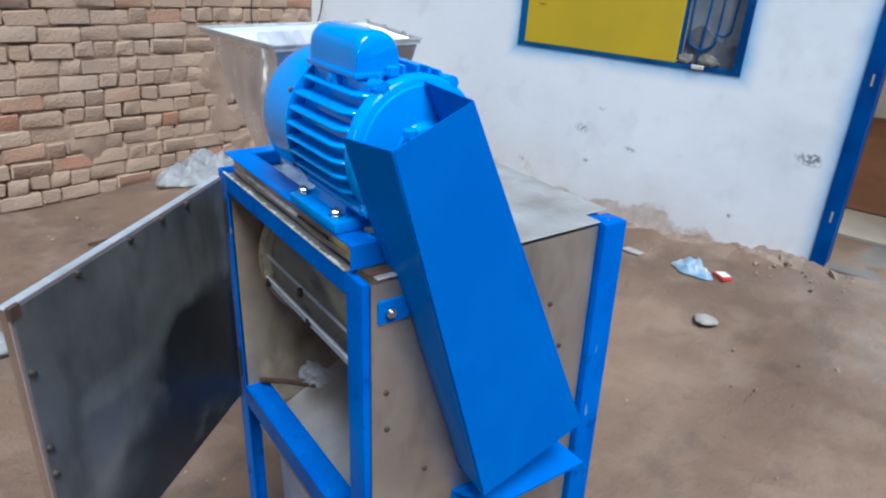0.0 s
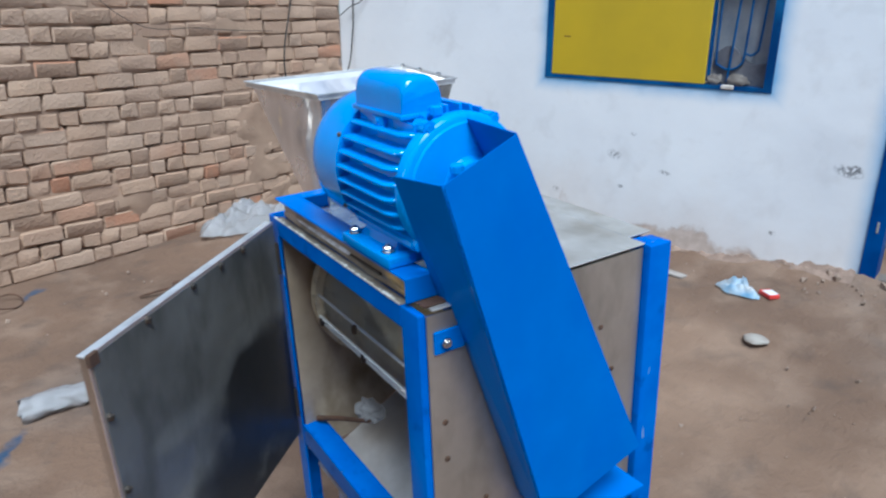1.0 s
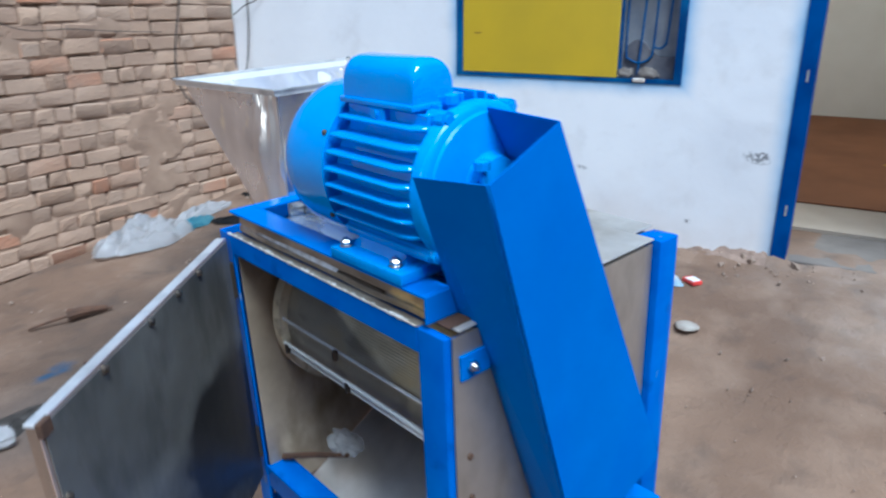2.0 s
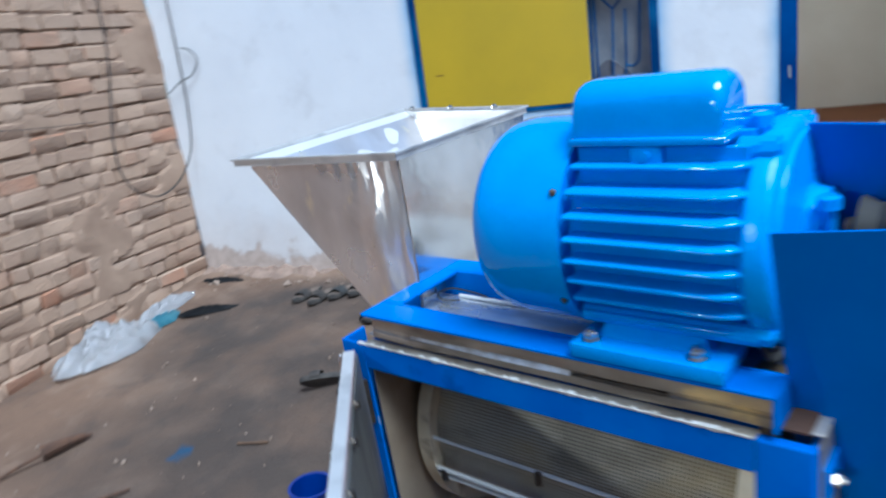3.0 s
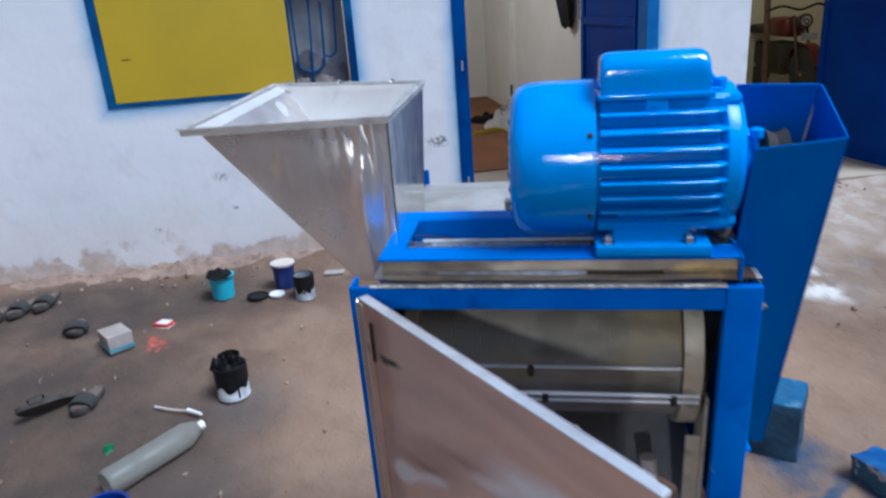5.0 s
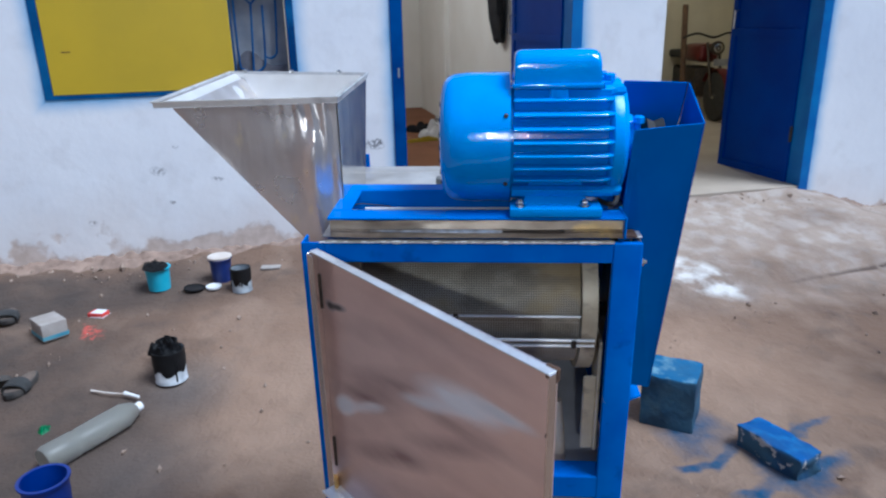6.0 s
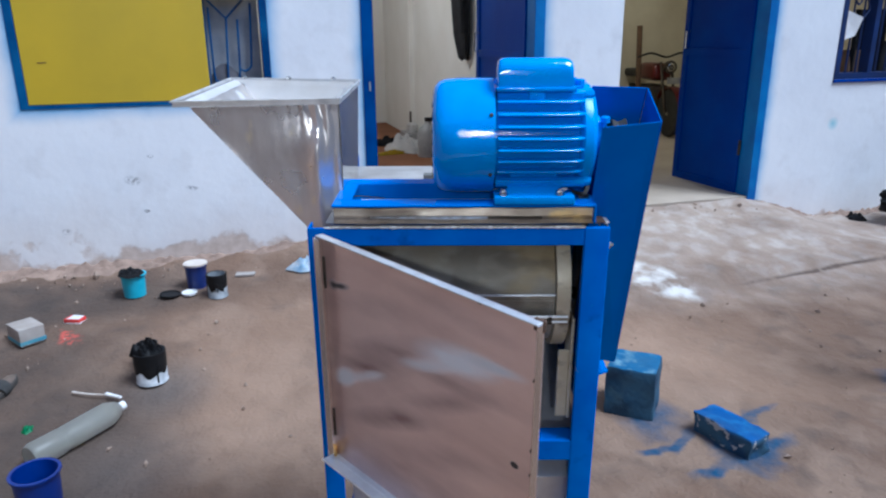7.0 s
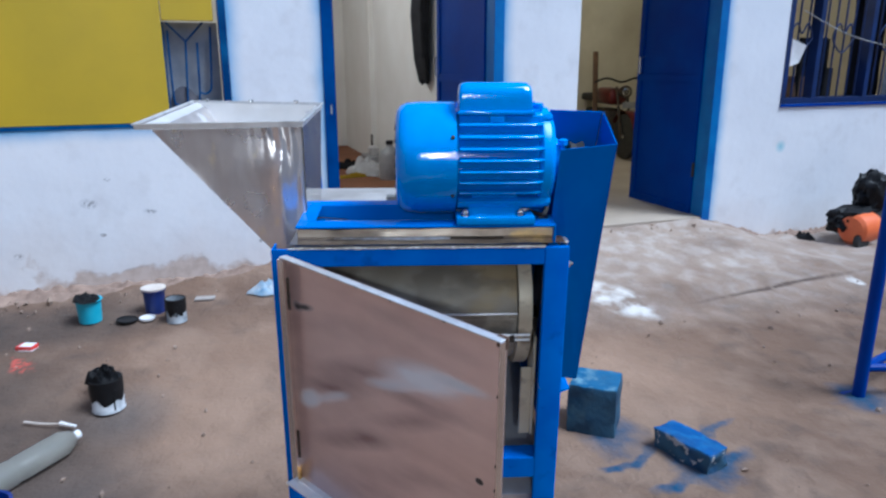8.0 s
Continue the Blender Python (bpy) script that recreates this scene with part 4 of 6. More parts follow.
    box(bm, 0.045, 0.5, 0.152, 0.187, z - t, z, bev=0.001)
    box(bm, 0.045, 0.5, 0.148, 0.152, z - 0.036, z, bev=0.001)
    part("motor_rail", bm, BLUE, M)
    bm = bmesh.new()
    box(bm, 0.045, 0.075, 0.04, 0.148, z - t, z, bev=0.001)
    box(bm, 0.045, 0.049, 0.04, 0.148, z - 0.036, z - t, bev=0.001)
    part("rail_end", bm, BLUE, M)
    bm = bmesh.new()
    box(bm, 0.5005, 0.504, 0.0, 0.06, z - 0.034, z, bev=0.001)
    part("rail_end", bm, BLUE, M)
    boxpart("hood_top", (0.052, 0.458, 0.036, 0.146, TOP + 0.0055, TOP + 0.0075), SHEEN, M, "bright stainless sheet between the rails", 0)
    bm = bmesh.new()
    tube(bm, [(0.08, 0.1415, TOP + 0.0098), (0.36, 0.1415, TOP + 0.0098)], 0.0028, 8)
    part("edge_bead", bm, WHITE_PLASTIC, M, "pale bead along the sheet edge")
    bm = bmesh.new()
    tube(bm, curve_pts([(0.125, 0.1405, TOP + 0.0145), (0.1, 0.144, TOP + 0.016), (0.07, 0.1405, TOP + 0.019), (0.056, 0.128, TOP + 0.016), (0.07, 0.118, TOP + 0.0125), (0.095, 0.123, TOP + 0.013)], 6), 0.0013, 6)
    part("wire_end", bm, RUBBER, M, "thin black wire curled on the sheet")
    bm = bmesh.new()
    box(bm, 0.466, 0.496, 0.044, 0.09, TOP + 0.0045, TOP + 0.022, bev=0.004, seg=2)
    for v in bm.verts:
        v.co += 0.004 * Vector((noise.noise(v.co * 70), noise.noise(v.co * 70 + Vector((5, 0, 0))), noise.noise(v.co * 70 + Vector((0, 5, 0)))))
    part("rail_stub", bm, HOOD_END, M, "rough rusty stub at the rail's end")
    boxpart("stop_block", (0.196, 0.222, 0.252, 0.268, TOP + 0.0042, TOP + 0.034), STEEL_DULL, M, "small grey steel block on the top sheet", 0.002)
    # perforated drum with clamp bars and flange
    bm = bmesh.new()
    lathe(bm, [(DRUM_R, 0.05), (DRUM_R, 0.45)], 64, "x", (0, DRUM_Y, DRUM_Z), caps=False)
    drum = part("drum", bm, PERFORATED, M, "perforated stainless drum")
    bm = bmesh.new()
    for h0, h1 in ((0.452, 0.478),):
        lathe(bm, [(DRUM_R - 0.01, h0), (DRUM_R + 0.012, h0), (DRUM_R + 0.012, h1), (DRUM_R - 0.01, h1)], 64, "x", (0, DRUM_Y, DRUM_Z))
    part("end_ring", bm, RING, drum, "yellowed steel ring")
    bm = bmesh.new()
    lathe(bm, [(DRUM_R, 0.058), (DRUM_R + 0.016, 0.058), (DRUM_R + 0.016, 0.078), (DRUM_R, 0.078)], 64, "x", (0, DRUM_Y, DRUM_Z))
    part("end_ring", bm, RING, drum, "yellowed steel ring")
    # one thin tie bar and, below it, a double clamp bar with its bolts
    for ang, h, offs, r, x1 in ((174, 0.008, (0.0,), 0.0024, 0.45), (194.5, 0.013, (-0.045, 0.04), 0.003, 0.475)):
        a = radians(ang)
        for k in offs:
            bm = bmesh.new()
            y, zz = DRUM_Y + (DRUM_R + h) * math.cos(a + k), DRUM_Z + (DRUM_R + h) * math.sin(a + k)
            tube(bm, [(0.06, y, zz), (x1, y, zz)], r, 8)
            part("clamp_bar", bm, BARE_EDGE, drum)
        for x in ((0.09, 0.26, 0.44) if len(offs) == 2 else (0.24,)):
            bm = bmesh.new()
            y, zz = DRUM_Y + (DRUM_R + 0.006) * math.cos(a), DRUM_Z + (DRUM_R + 0.006) * math.sin(a)
            lathe(bm, [(0.0045, -0.009), (0.0045, 0.006)], 6, "z", (x, y - 0.01, zz))
            part("bolt", bm, IRON, drum)
    # flat strap under the double bar
    bm = bmesh.new()
    rings(bm, [[(x, DRUM_Y + r * math.cos(q), DRUM_Z + r * math.sin(q)) for q in (radians(192.6), radians(194.5), radians(196.6)) for r in (DRUM_R + 0.0095,)] + [(x, DRUM_Y + r * math.cos(q), DRUM_Z + r * math.sin(q)) for q in (radians(196.6), radians(192.6)) for r in (DRUM_R + 0.007,)] for x in (0.062, 0.472)])
    part("strap", bm, STEEL_WARM, drum, "stained flat strap round the drum")
    # sloping catch tray and spout below the drum
    bm = bmesh.new()
    plate(bm, [(0.045, 0.02, TOP - 0.54), (W - 0.014, 0.02, TOP - 0.54), (W - 0.014, 0.42, TOP - 0.33), (0.045, 0.42, TOP - 0.33)], 0.002)
    part("catch_tray", bm, TRAY, M, "sloping stainless tray")
    bm = bmesh.new()
    plate(bm, [(0.045, 0.065, TOP - 0.86), (W - 0.014, 0.065, TOP - 0.86), (W - 0.014, 0.055, TOP - 0.53), (0.045, 0.055, TOP - 0.53)], 0.002)
    part("chute", bm, TRAY, M, "scratched stainless sheet below the tray")
    bm = bmesh.new()
    tube(bm, [(0.05, 0.03, TOP - 0.43), (0.1, 0.06, TOP - 0.415), (0.17, 0.09, TOP - 0.395)], 0.006, 8, 0.004)
    part("welded_strip", bm, RUST, M, "rusty strip welded under the drum")
    bm = bmesh.new()
    bmesh.ops.create_icosphere(bm, subdivisions=5, radius=1.0)
    for v in bm.verts:
        k = 1 + 0.4 * noise.noise(v.co * 2.1) + 0.22 * abs(noise.noise(v.co * 5)) + 0.1 * abs(noise.noise(v.co * 13))
        v.co = Vector((0.14 + 0.034 * v.co.x * k, 0.105 + 0.022 * v.co.y * k, TOP - 0.393 + 0.017 * v.co.z * k))
    part("juice_guard", bm, FILM, M, "crumpled milky plastic stuffed over the tray")
    # juice pipe and drum bearing bracket behind the door
    bm = bmesh.new()
    tube(bm, curve_pts([(0.42, 0.12, TOP - 0.36), (0.43, 0.1, TOP - 0.5), (0.44, 0.09, TOP - 0.9)], 5), 0.014, 12)
    part("juice_pipe", bm, DIRTY_WHITE, M, "grimy white plastic pipe below the drum")
    bm = bmesh.new()
    box(bm, 0.484, 0.49, 0.05, 0.11, TOP - 0.42, TOP - 0.2, bev=0.002)
    box(bm, 0.462, 0.484, 0.056, 0.062, TOP - 0.42, TOP - 0.27, bev=0.002)
    part("bearing_bracket", bm, RING, M, "stained upright bracket beside the drum ring")
    # bolts through the side sheet
    for y, zz in ((0.033, -0.167), (0.034, -0.227), (0.098, -0.324), (0.318, -0.113), (0.347, -0.195)):
        bm = bmesh.new()
        lathe(bm, [(0.0042, 0), (0.0042, 0.002), (0.0025, 0.003)], 8, "x", (W + 0.0022, y, TOP + zz))
        part("bolt", bm, RUST, M)

    # hopper: lopsided four-sided funnel with a folded rim
    rim = [(-0.226, 0.066), (0.05, 0.101), (0.05, 0.38), (-0.232, 0.428)]
    mouth = [(-0.202, 0.069), (0.049, 0.102), (0.049, 0.379), (-0.208, 0.424)]
    mid = [(-0.012, 0.098), (0.049, 0.1), (0.049, 0.29), (-0.012, 0.31)]
    bm = bmesh.new()
    zt, zb = TOP + 0.2, TOP - 0.035
    up = [Vector((x, y, zt)) for x, y in mouth]
    lo = [Vector((x, y, zb)) for x, y in mid]
    loops = []
    for k in range(14 + 1):
        f = k / 14
        ring = []
        for i in range(4):
            a, b = up[i].lerp(lo[i], f), up[(i + 1) % 4].lerp(lo[(i + 1) % 4], f)
            for j in range(44):
                p = a.lerp(b, j / 44)
                nrm = (b - a).cross(Vector((0, 0, 1))).normalized() if (b - a).length else Vector()
                dent = (0.0035 * noise.noise((p.x * 14, p.y * 14, p.z * 9)) + 0.009 * fade(-0.08, 0.04, p.x) * noise.noise((p.x * 26, p.y * 26, p.z * 13))) * (1 if 0 < j else 0) * (0.1 if i == 1 else 1)
                # buckled corner beside the frame
                if i == 0:
                    dent += 0.016 * math.exp(-((p.x - 0.012) / 0.018) ** 2 - ((p.z - TOP - 0.08) / 0.07) ** 2) + 0.0022 * fade(-0.1, -0.02, p.x) * fade(TOP + 0.04, TOP + 0.13, p.z) * math.sin(p.x * 290 + 4 * noise.noise((p.x * 10, p.z * 9, 2)))
                ring.append(p + nrm * dent)
        loops.append(ring)
    rings(bm, loops, cap0=False, cap1=False)
    inner = bm.faces[:]
    bmesh.ops.recalc_face_normals(bm, faces=inner)
    bmesh.ops.solidify(bm, geom=inner, thickness=0.0015)
    hop = part("hopper", bm, RIPPLED, M, "stainless funnel hopper with a dented lower corner", 40)
    bm = bmesh.new()
    out = Vector((0.004, 0, 0))
    plate(bm, [up[1] + out, lo[1] + out, lo[2] + out, up[2] + out], 0.0012)
    part("side_sheet", bm, HOPPER_SIDE, hop, "flat wiped side of the funnel")
    bm = bmesh.new()
    hx, hy = sum(p[0] for p in mouth) / 4, sum(p[1] for p in mouth) / 4
    shrink = lambda p, z: (p.x + math.copysign(0.004, hx - p.x), p.y + math.copysign(0.004, hy - p.y), z)
    rings(bm, [[(p[0] + math.copysign(0.006, hx - p[0]), p[1] + math.copysign(0.006, hy - p[1]), zt + 0.0085) for p in rim], [shrink(p, zt - 0.006) for p in up], [shrink(p, zb + 0.01) for p in lo]], cap0=False)
    part("lining", bm, LINING, hop, "inner faces coloured pale for the reflected sky")
    bm = bmesh.new()
    cx, cy = sum(p[0] for p in rim) / 4, sum(p[1] for p in rim) / 4
    def grow(p, d):
        return (p[0] + math.copysign(d, p[0] - cx), p[1] + math.copysign(d, p[1] - cy))
    prof = [(1, -0.008, 0.012), (1, 0.005, 0.012), (1, 0.005, 0.001), (1, 0.0025, 0.001), (1, 0.0025, 0.0095), (1, -0.008, 0.0095)]
    loops = [[(*grow(p, d), zt + h) for p in (rim if k else mouth)] for k, d, h in prof]
    loops.append(loops[0])
    rings(bm, loops, cap0=False, cap1=False)
    bmesh.ops.remove_doubles(bm, verts=bm.verts, dist=0.0002)
    part("rim", bm, STEEL_MATTE, hop, "folded stainless rim")
    for x in (-0.2, -0.1, 0.0):
        bm = bmesh.new()
        lathe(bm, [(0.005, 0), (0.005, 0.004), (0.002, 0.006)], 8, "z", (x, 0.42 - 0.16 * (x + 0.24), zt + 0.012))
        part("rivet", bm, CHROME, hop)

    # door panel, hinged on the front-left post and swung wide open
    H, L, lip = 0.456, 0.492, 0.02
    hinge = pose(0.027, -0.004, TOP - 0.008, 0, 0, -45.8)
    bm = bmesh.new()
    box(bm, 0.0, L, -0.0015, 0.0, -H, 0.0)
    bmesh.ops.transform(bm, matrix=hinge, verts=bm.verts)
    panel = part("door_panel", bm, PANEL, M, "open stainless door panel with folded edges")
    for nm, dims in (("top_lip", (0.0, L, -0.015, -0.0017, -0.0025, 0.0)), ("bottom_lip", (0.0, L, -0.032, -0.0017, -H, -H + 0.0025)), ("bottom_fold", (0.0, L, -0.0345, -0.0322, -H - 0.0005, -H + 0.0045)), ("bottom_bend", (0.0, L, -0.016, -0.0135, -H + 0.0027, -H + 0.0055)), ("free_lip", (L - 0.0025, L, -0.013, -0.0017, -H + 0.0027, -0.0027)), ("hinge_lip", (0.0, 0.0025, -lip, -0.0017, -H + 0.0027, -0.0027)), ("hinge_fold", (0.0027, 0.018, -lip, -lip + 0.0015, -H + 0.0027, -0.0027))):
        bm = bmesh.new()
        box(bm, *dims, bev=0.0006)
        bmesh.ops.transform(bm, matrix=hinge, verts=bm.verts)
        part(nm, bm, STEEL_MATTE if nm == "top_lip" else BARE_EDGE if nm[:6] == "bottom" else STEEL, panel)
    bm = bmesh.new()
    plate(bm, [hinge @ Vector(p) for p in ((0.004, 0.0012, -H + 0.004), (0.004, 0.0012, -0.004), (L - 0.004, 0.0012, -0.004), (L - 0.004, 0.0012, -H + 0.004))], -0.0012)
    part("outer_skin", bm, STEEL_DULL, panel, "dull scuffed grey steel face with dark reflections painted in")
    spots = [(x, -0.008) for x in (0.12, 0.19, 0.27, 0.38)] + [(L - 0.01, zz) for zz in (-0.09, -0.2, -0.24, -0.35, -0.42)]
    for x, zz in spots:
        bm = bmesh.new()
        p = hinge @ Vector((x, 0.0026, zz))
        bmesh.ops.create_icosphere(bm, subdivisions=1, radius=0.0065, matrix=Matrix.Translation(p))
        part("rivet", bm, IRON, panel)
    bm = bmesh.new()
    box(bm, L - 0.016, L + 0.001, -0.003, 0.0035, -0.016, 0.0012, bev=0.001)
    bmesh.ops.transform(bm, matrix=hinge, verts=bm.verts)
    part("corner_cap", bm, RUST, panel, "rusty folded corner")
    for zz in (-0.07, -0.38):
        bm = bmesh.new()
        tube(bm, [(0.027, -0.003, TOP + zz - 0.04), (0.027, -0.003, TOP + zz + 0.02)], 0.007, 10)
        part("hinge", bm, IRON, panel)
    bm = bmesh.new()
    tube(bm, [hinge @ Vector((0.003, -0.01, -H - 0.004)), hinge @ Vector((0.003, -0.01, -H + 0.02))], 0.009, 10)
    part("hinge", bm, BRASS, panel, "shiny brass-toned lower hinge")

    # belt cover: a channel of blue sheet on the right side
    ti, to, bn, bf = (0.0, 0.184), (0.1, 0.226), (0.158, -0.352), (0.345, -0.3)
    xo, xi = 0.6, 0.502
    def at(x, q):
        return (x, q[0], TOP + q[1])
    bm = bmesh.new()
    plate(bm, [at(xo, ti), at(xo, to), at(xo, bf), at(xo, bn)], 0.0015)
    cover = part("belt_cover", bm, BLUE, M, "glossy blue folded sheet belt cover, open at the top")
    for nm, quad in (("cover_front", [at(xo - 0.0016, ti), at(xo - 0.0016, bn), at(xi, (bn[0], bn[1] + 0.02)), at(xi, (ti[0] - 0.006, ti[1] - 0.008))]),
                     ("cover_back", [at(xo - 0.0016, to), at(xi, (to[0], to[1] + 0.004)), at(xi, bf), at(xo - 0.0016, bf)]),
                     ("cover_bottom", [at(xo - 0.0016, (bn[0] + 0.003, bn[1] + 0.003)), at(xo - 0.0016, (bf[0] - 0.003, bf[1])), at(xi, (bf[0] - 0.003, bf[1])), at(xi, (bn[0] + 0.003, bn[1] + 0.003))])):
        bm = bmesh.new()
        plate(bm, quad, 0.0015)
        part(nm, bm, BLUE, cover)
    bm = bmesh.new()
    box(bm, 0.532, 0.536, 0.02, 0.066, TOP - 0.06, TOP - 0.028, bev=0.001)
    part("bracket", bm, BLUE, cover, "small blue bracket with a bolt")
    bm = bmesh.new()
    lathe(bm, [(0.0075, 0.536), (0.0075, 0.541)], 6, "x", (0, 0.036, TOP - 0.044))
    lathe(bm, [(0.0035, 0.541), (0.0035, 0.546)], 8, "x", (0, 0.036, TOP - 0.044))
    part("bolt", bm, CHROME, cover)
    bm = bmesh.new()
    plate(bm, [(0.531, 0.15, TOP - 0.392), (0.596, 0.19, TOP - 0.392), (0.596, 0.37, TOP - 0.392), (0.531, 0.37, TOP - 0.392)], 0.004)
    box(bm, 0.531, 0.535, 0.15, 0.37, TOP - 0.43, TOP - 0.3965)
    part("lower_bracket", bm, BLUE, cover)
    # shaft of the drum with its large pulley
    bm = bmesh.new()
    lathe(bm, [(0.014, 0.48), (0.014, 0.59)], 16, "x", (0, DRUM_Y + 0.05, DRUM_Z - 0.06))
    lathe(bm, [(0.075, 0.545), (0.085, 0.548), (0.07, 0.56), (0.085, 0.572), (0.075, 0.575)], 32, "x", (0, DRUM_Y + 0.05, DRUM_Z - 0.06))
    part("pulley", bm, IRON, M, "dark cast-iron pulley")


make_machine()


def make_motor():
    """Electric motor bolted to the rails; axis along x at 0.103 over the rails."""
    m = MACHINE.copy()
    m.translation = MACHINE @ Vector((0.0, 0.1, TOP + RAIL))
    E = thing("electric_motor", "glossy blue single-phase electric motor bolted to the machine rails", "motor", m)
    zc = 0.102
    c = (0, 0, zc)
    bm = bmesh.new()
    lathe(bm, [(0.02, 0.221), (0.078, 0.221), (0.088, 0.224), (0.096, 0.231), (0.1, 0.242), (0.102, 0.262), (0.102, 0.327), (0.098, 0.327)], 64, "x", c)
    fan = part("fan_cover", bm, MOTOR_BLUE, E)
    for k in range(7):
        bm = bmesh.new()
        s = -0.06 + 0.02 * k
        hw = math.sqrt(0.075 ** 2 - s ** 2)
        box(bm, 0.2195, 0.2212, -hw, hw, zc + s - 0.003, zc + s + 0.003)
        part("vent_slot", bm, BLACK, fan)
    for a in (60, 300, 120, 240):
        bm = bmesh.new()
        a = radians(a)
        bmesh.ops.create_icosphere(bm, subdivisions=1, radius=0.004, matrix=Matrix.Translation((0.32, -0.1025 * math.sin(a), zc + 0.1025 * math.cos(a))))
        part("screw", bm, IRON, fan)
    bm = bmesh.new()
    lathe(bm, [(0.081, 0.312), (0.081, 0.485)], 48, "x", c)
    body = part("body", bm, MOTOR_BLUE, E)
    # cooling fins
    hs = [-0.0655 + 0.0193 * k for k in range(8)]
    for side in (-1, 1):
        for h in hs:
            bm = bmesh.new()
            y0, y1 = math.sqrt(0.081 ** 2 - h * h), math.sqrt(max(0.1035 ** 2 - h * h, 0))
            loops = []
            for x, sh in ((0.332, 0.0), (0.345, 0.0), (0.46, 0.0), (0.471, 0.004), (0.479, 0.011)):
                r = y1 - sh
                loops.append([(x, side * (y0 - 0.01), zc + h - 0.0028), (x, side * (r - 0.0026), zc + h - 0.0025), (x, side * (r - 0.0008), zc + h - 0.0017), (x, side * r, zc + h), (x, side * (r - 0.0008), zc + h + 0.0017), (x, side * (r - 0.0026), zc + h + 0.0025), (x, side * (y0 - 0.01), zc + h + 0.0028)])
            rings(bm, loops)
            part("fin", bm, MOTOR_BLUE, body, "", 75)
    for y in [-0.058, -0.042, -0.026, -0.01, 0.01, 0.026, 0.042, 0.058]:
        bm = bmesh.new()
        z0, z1 = zc + math.sqrt(0.081 ** 2 - y * y) - 0.01, zc + math.sqrt(0.102 ** 2 - y * y)
        box(bm, 0.332, 0.476, y - 0.0022, y + 0.0022, z0, z1, bev=0.001)
        part("fin", bm, MOTOR_BLUE, body)
    # corner ribs with the tie bolts
    for sy, sz in ((-1, 1), (1, 1), (-1, -1), (1, -1)):
        y, zz = sy * 0.0685, zc + sz * 0.0685
        if sz < 0:
            bm = bmesh.new()
            tube(bm, [(0.33, y, zz), (0.484, y, zz)], 0.009, 10)
            part("rib", bm, MOTOR_BLUE, body)
        else:
            bm = bmesh.new()
            tube(bm, [(0.466, y * 0.7, zc + 0.079), (0.484, y * 0.7, zc + 0.079)], 0.0095, 10)
            part("ear", bm, MOTOR_BLUE, body)
        bm = bmesh.new()
        lathe(bm, [(0.01, 0.482), (0.01, 0.4935), (0.006, 0.4935), (0.006, 0.4965)], 8, "x", (0, y * (0.97 if sz < 0 else 0.7), zc + (-0.067 if sz < 0 else 0.079)))
        part("tie_bolt", bm, MOTOR_BLUE, body)
    bm = bmesh.new()
    lathe(bm, [(0.082, 0.472), (0.09, 0.475), (0.0935, 0.479), (0.0935, 0.492), (0.0915, 0.4955), (0.088, 0.4975), (0.083, 0.4985), (0.081, 0.5015), (0.06, 0.504), (0.04, 0.5055), (0.037, 0.508), (0.035, 0.518), (0.02, 0.52)], 64, "x", c)
    part("end_bell", bm, BELL_BLUE, E)
    bm = bmesh.new()
    lathe(bm, [(0.012, 0.53), (0.012, 0.596)], 16, "x", c)
    shaft = part("shaft", bm, IRON, E)
    bm = bmesh.new()
    lathe(bm, [(0.022, 0.538), (0.03, 0.54), (0.024, 0.553), (0.03, 0.566), (0.022, 0.568)], 28, "x", c)
    part("pulley", bm, RUBBER, shaft, "small dark pulley")
    bm = bmesh.new()
    tube(bm, [(0.523, -0.026, zc - 0.01), (0.523, -0.03, zc + 0.03)], 0.0045, 8)
    lathe(bm, [(0.0045, 0.026), (0.009, 0.028), (0.009, 0.037), (0.006, 0.039)], 8, "z", (0.523, -0.03, zc))
    part("set_screw", bm, MOTOR_BLUE, E)
    bm = bmesh.new()
    lathe(bm, [(0.006, zc + 0.07), (0.006, zc + 0.092), (0.0085, zc + 0.092), (0.0085, zc + 0.101), (0.005, zc + 0.103)], 8, "z", (0.476, -0.027, 0))
    part("lifting_bolt", bm, MOTOR_BLUE, E)
    # terminal box: loaf-shaped lid on a flange, set towards the front
    yb, zb = -0.036, zc + 0.0925
    prof = [(-0.03, 0.0)]
    for i in range(17):
        a = math.pi * i / 16
        prof.append((-0.029 * math.copysign(abs(math.cos(a)) ** 0.7, math.cos(a)), 0.017 + 0.03 * math.sin(a) ** 0.8))
    prof.append((0.03, 0.0))
    bm = bmesh.new()
    xs = [(0.3325, 0.82), (0.334, 0.91), (0.338, 0.97), (0.346, 1.0), (0.443, 1.0), (0.451, 0.97), (0.456, 0.9), (0.458, 0.8)]
    rings(bm, [[(x, y * (0.9 + 0.1 * f) + yb, zb + zz * f) for y, zz in prof] for x, f in xs])
    tb = part("terminal_box", bm, MOTOR_BLUE, E, "", 50)
    bm = bmesh.new()
    box(bm, 0.329, 0.462, yb - 0.034, yb + 0.034, zb - 0.006, zb + 0.0005, bev=0.002, seg=2)
    part("flange", bm, MOTOR_BLUE, tb)
    bm = bmesh.new()
    box(bm, 0.384, 0.411, yb - 0.033, yb - 0.016, zb - 0.024, zb - 0.0062, bev=0.002)
    part("lug", bm, MOTOR_BLUE, tb)
    bm = bmesh.new()
    lathe(bm, [(0.0045, -0.0365), (0.0045, -0.034), (0.0025, -0.033)], 10, "y", (0.3975, yb + 0.001, zb - 0.014))
    part("screw", bm, MOTOR_BLUE, tb)
    bm = bmesh.new()
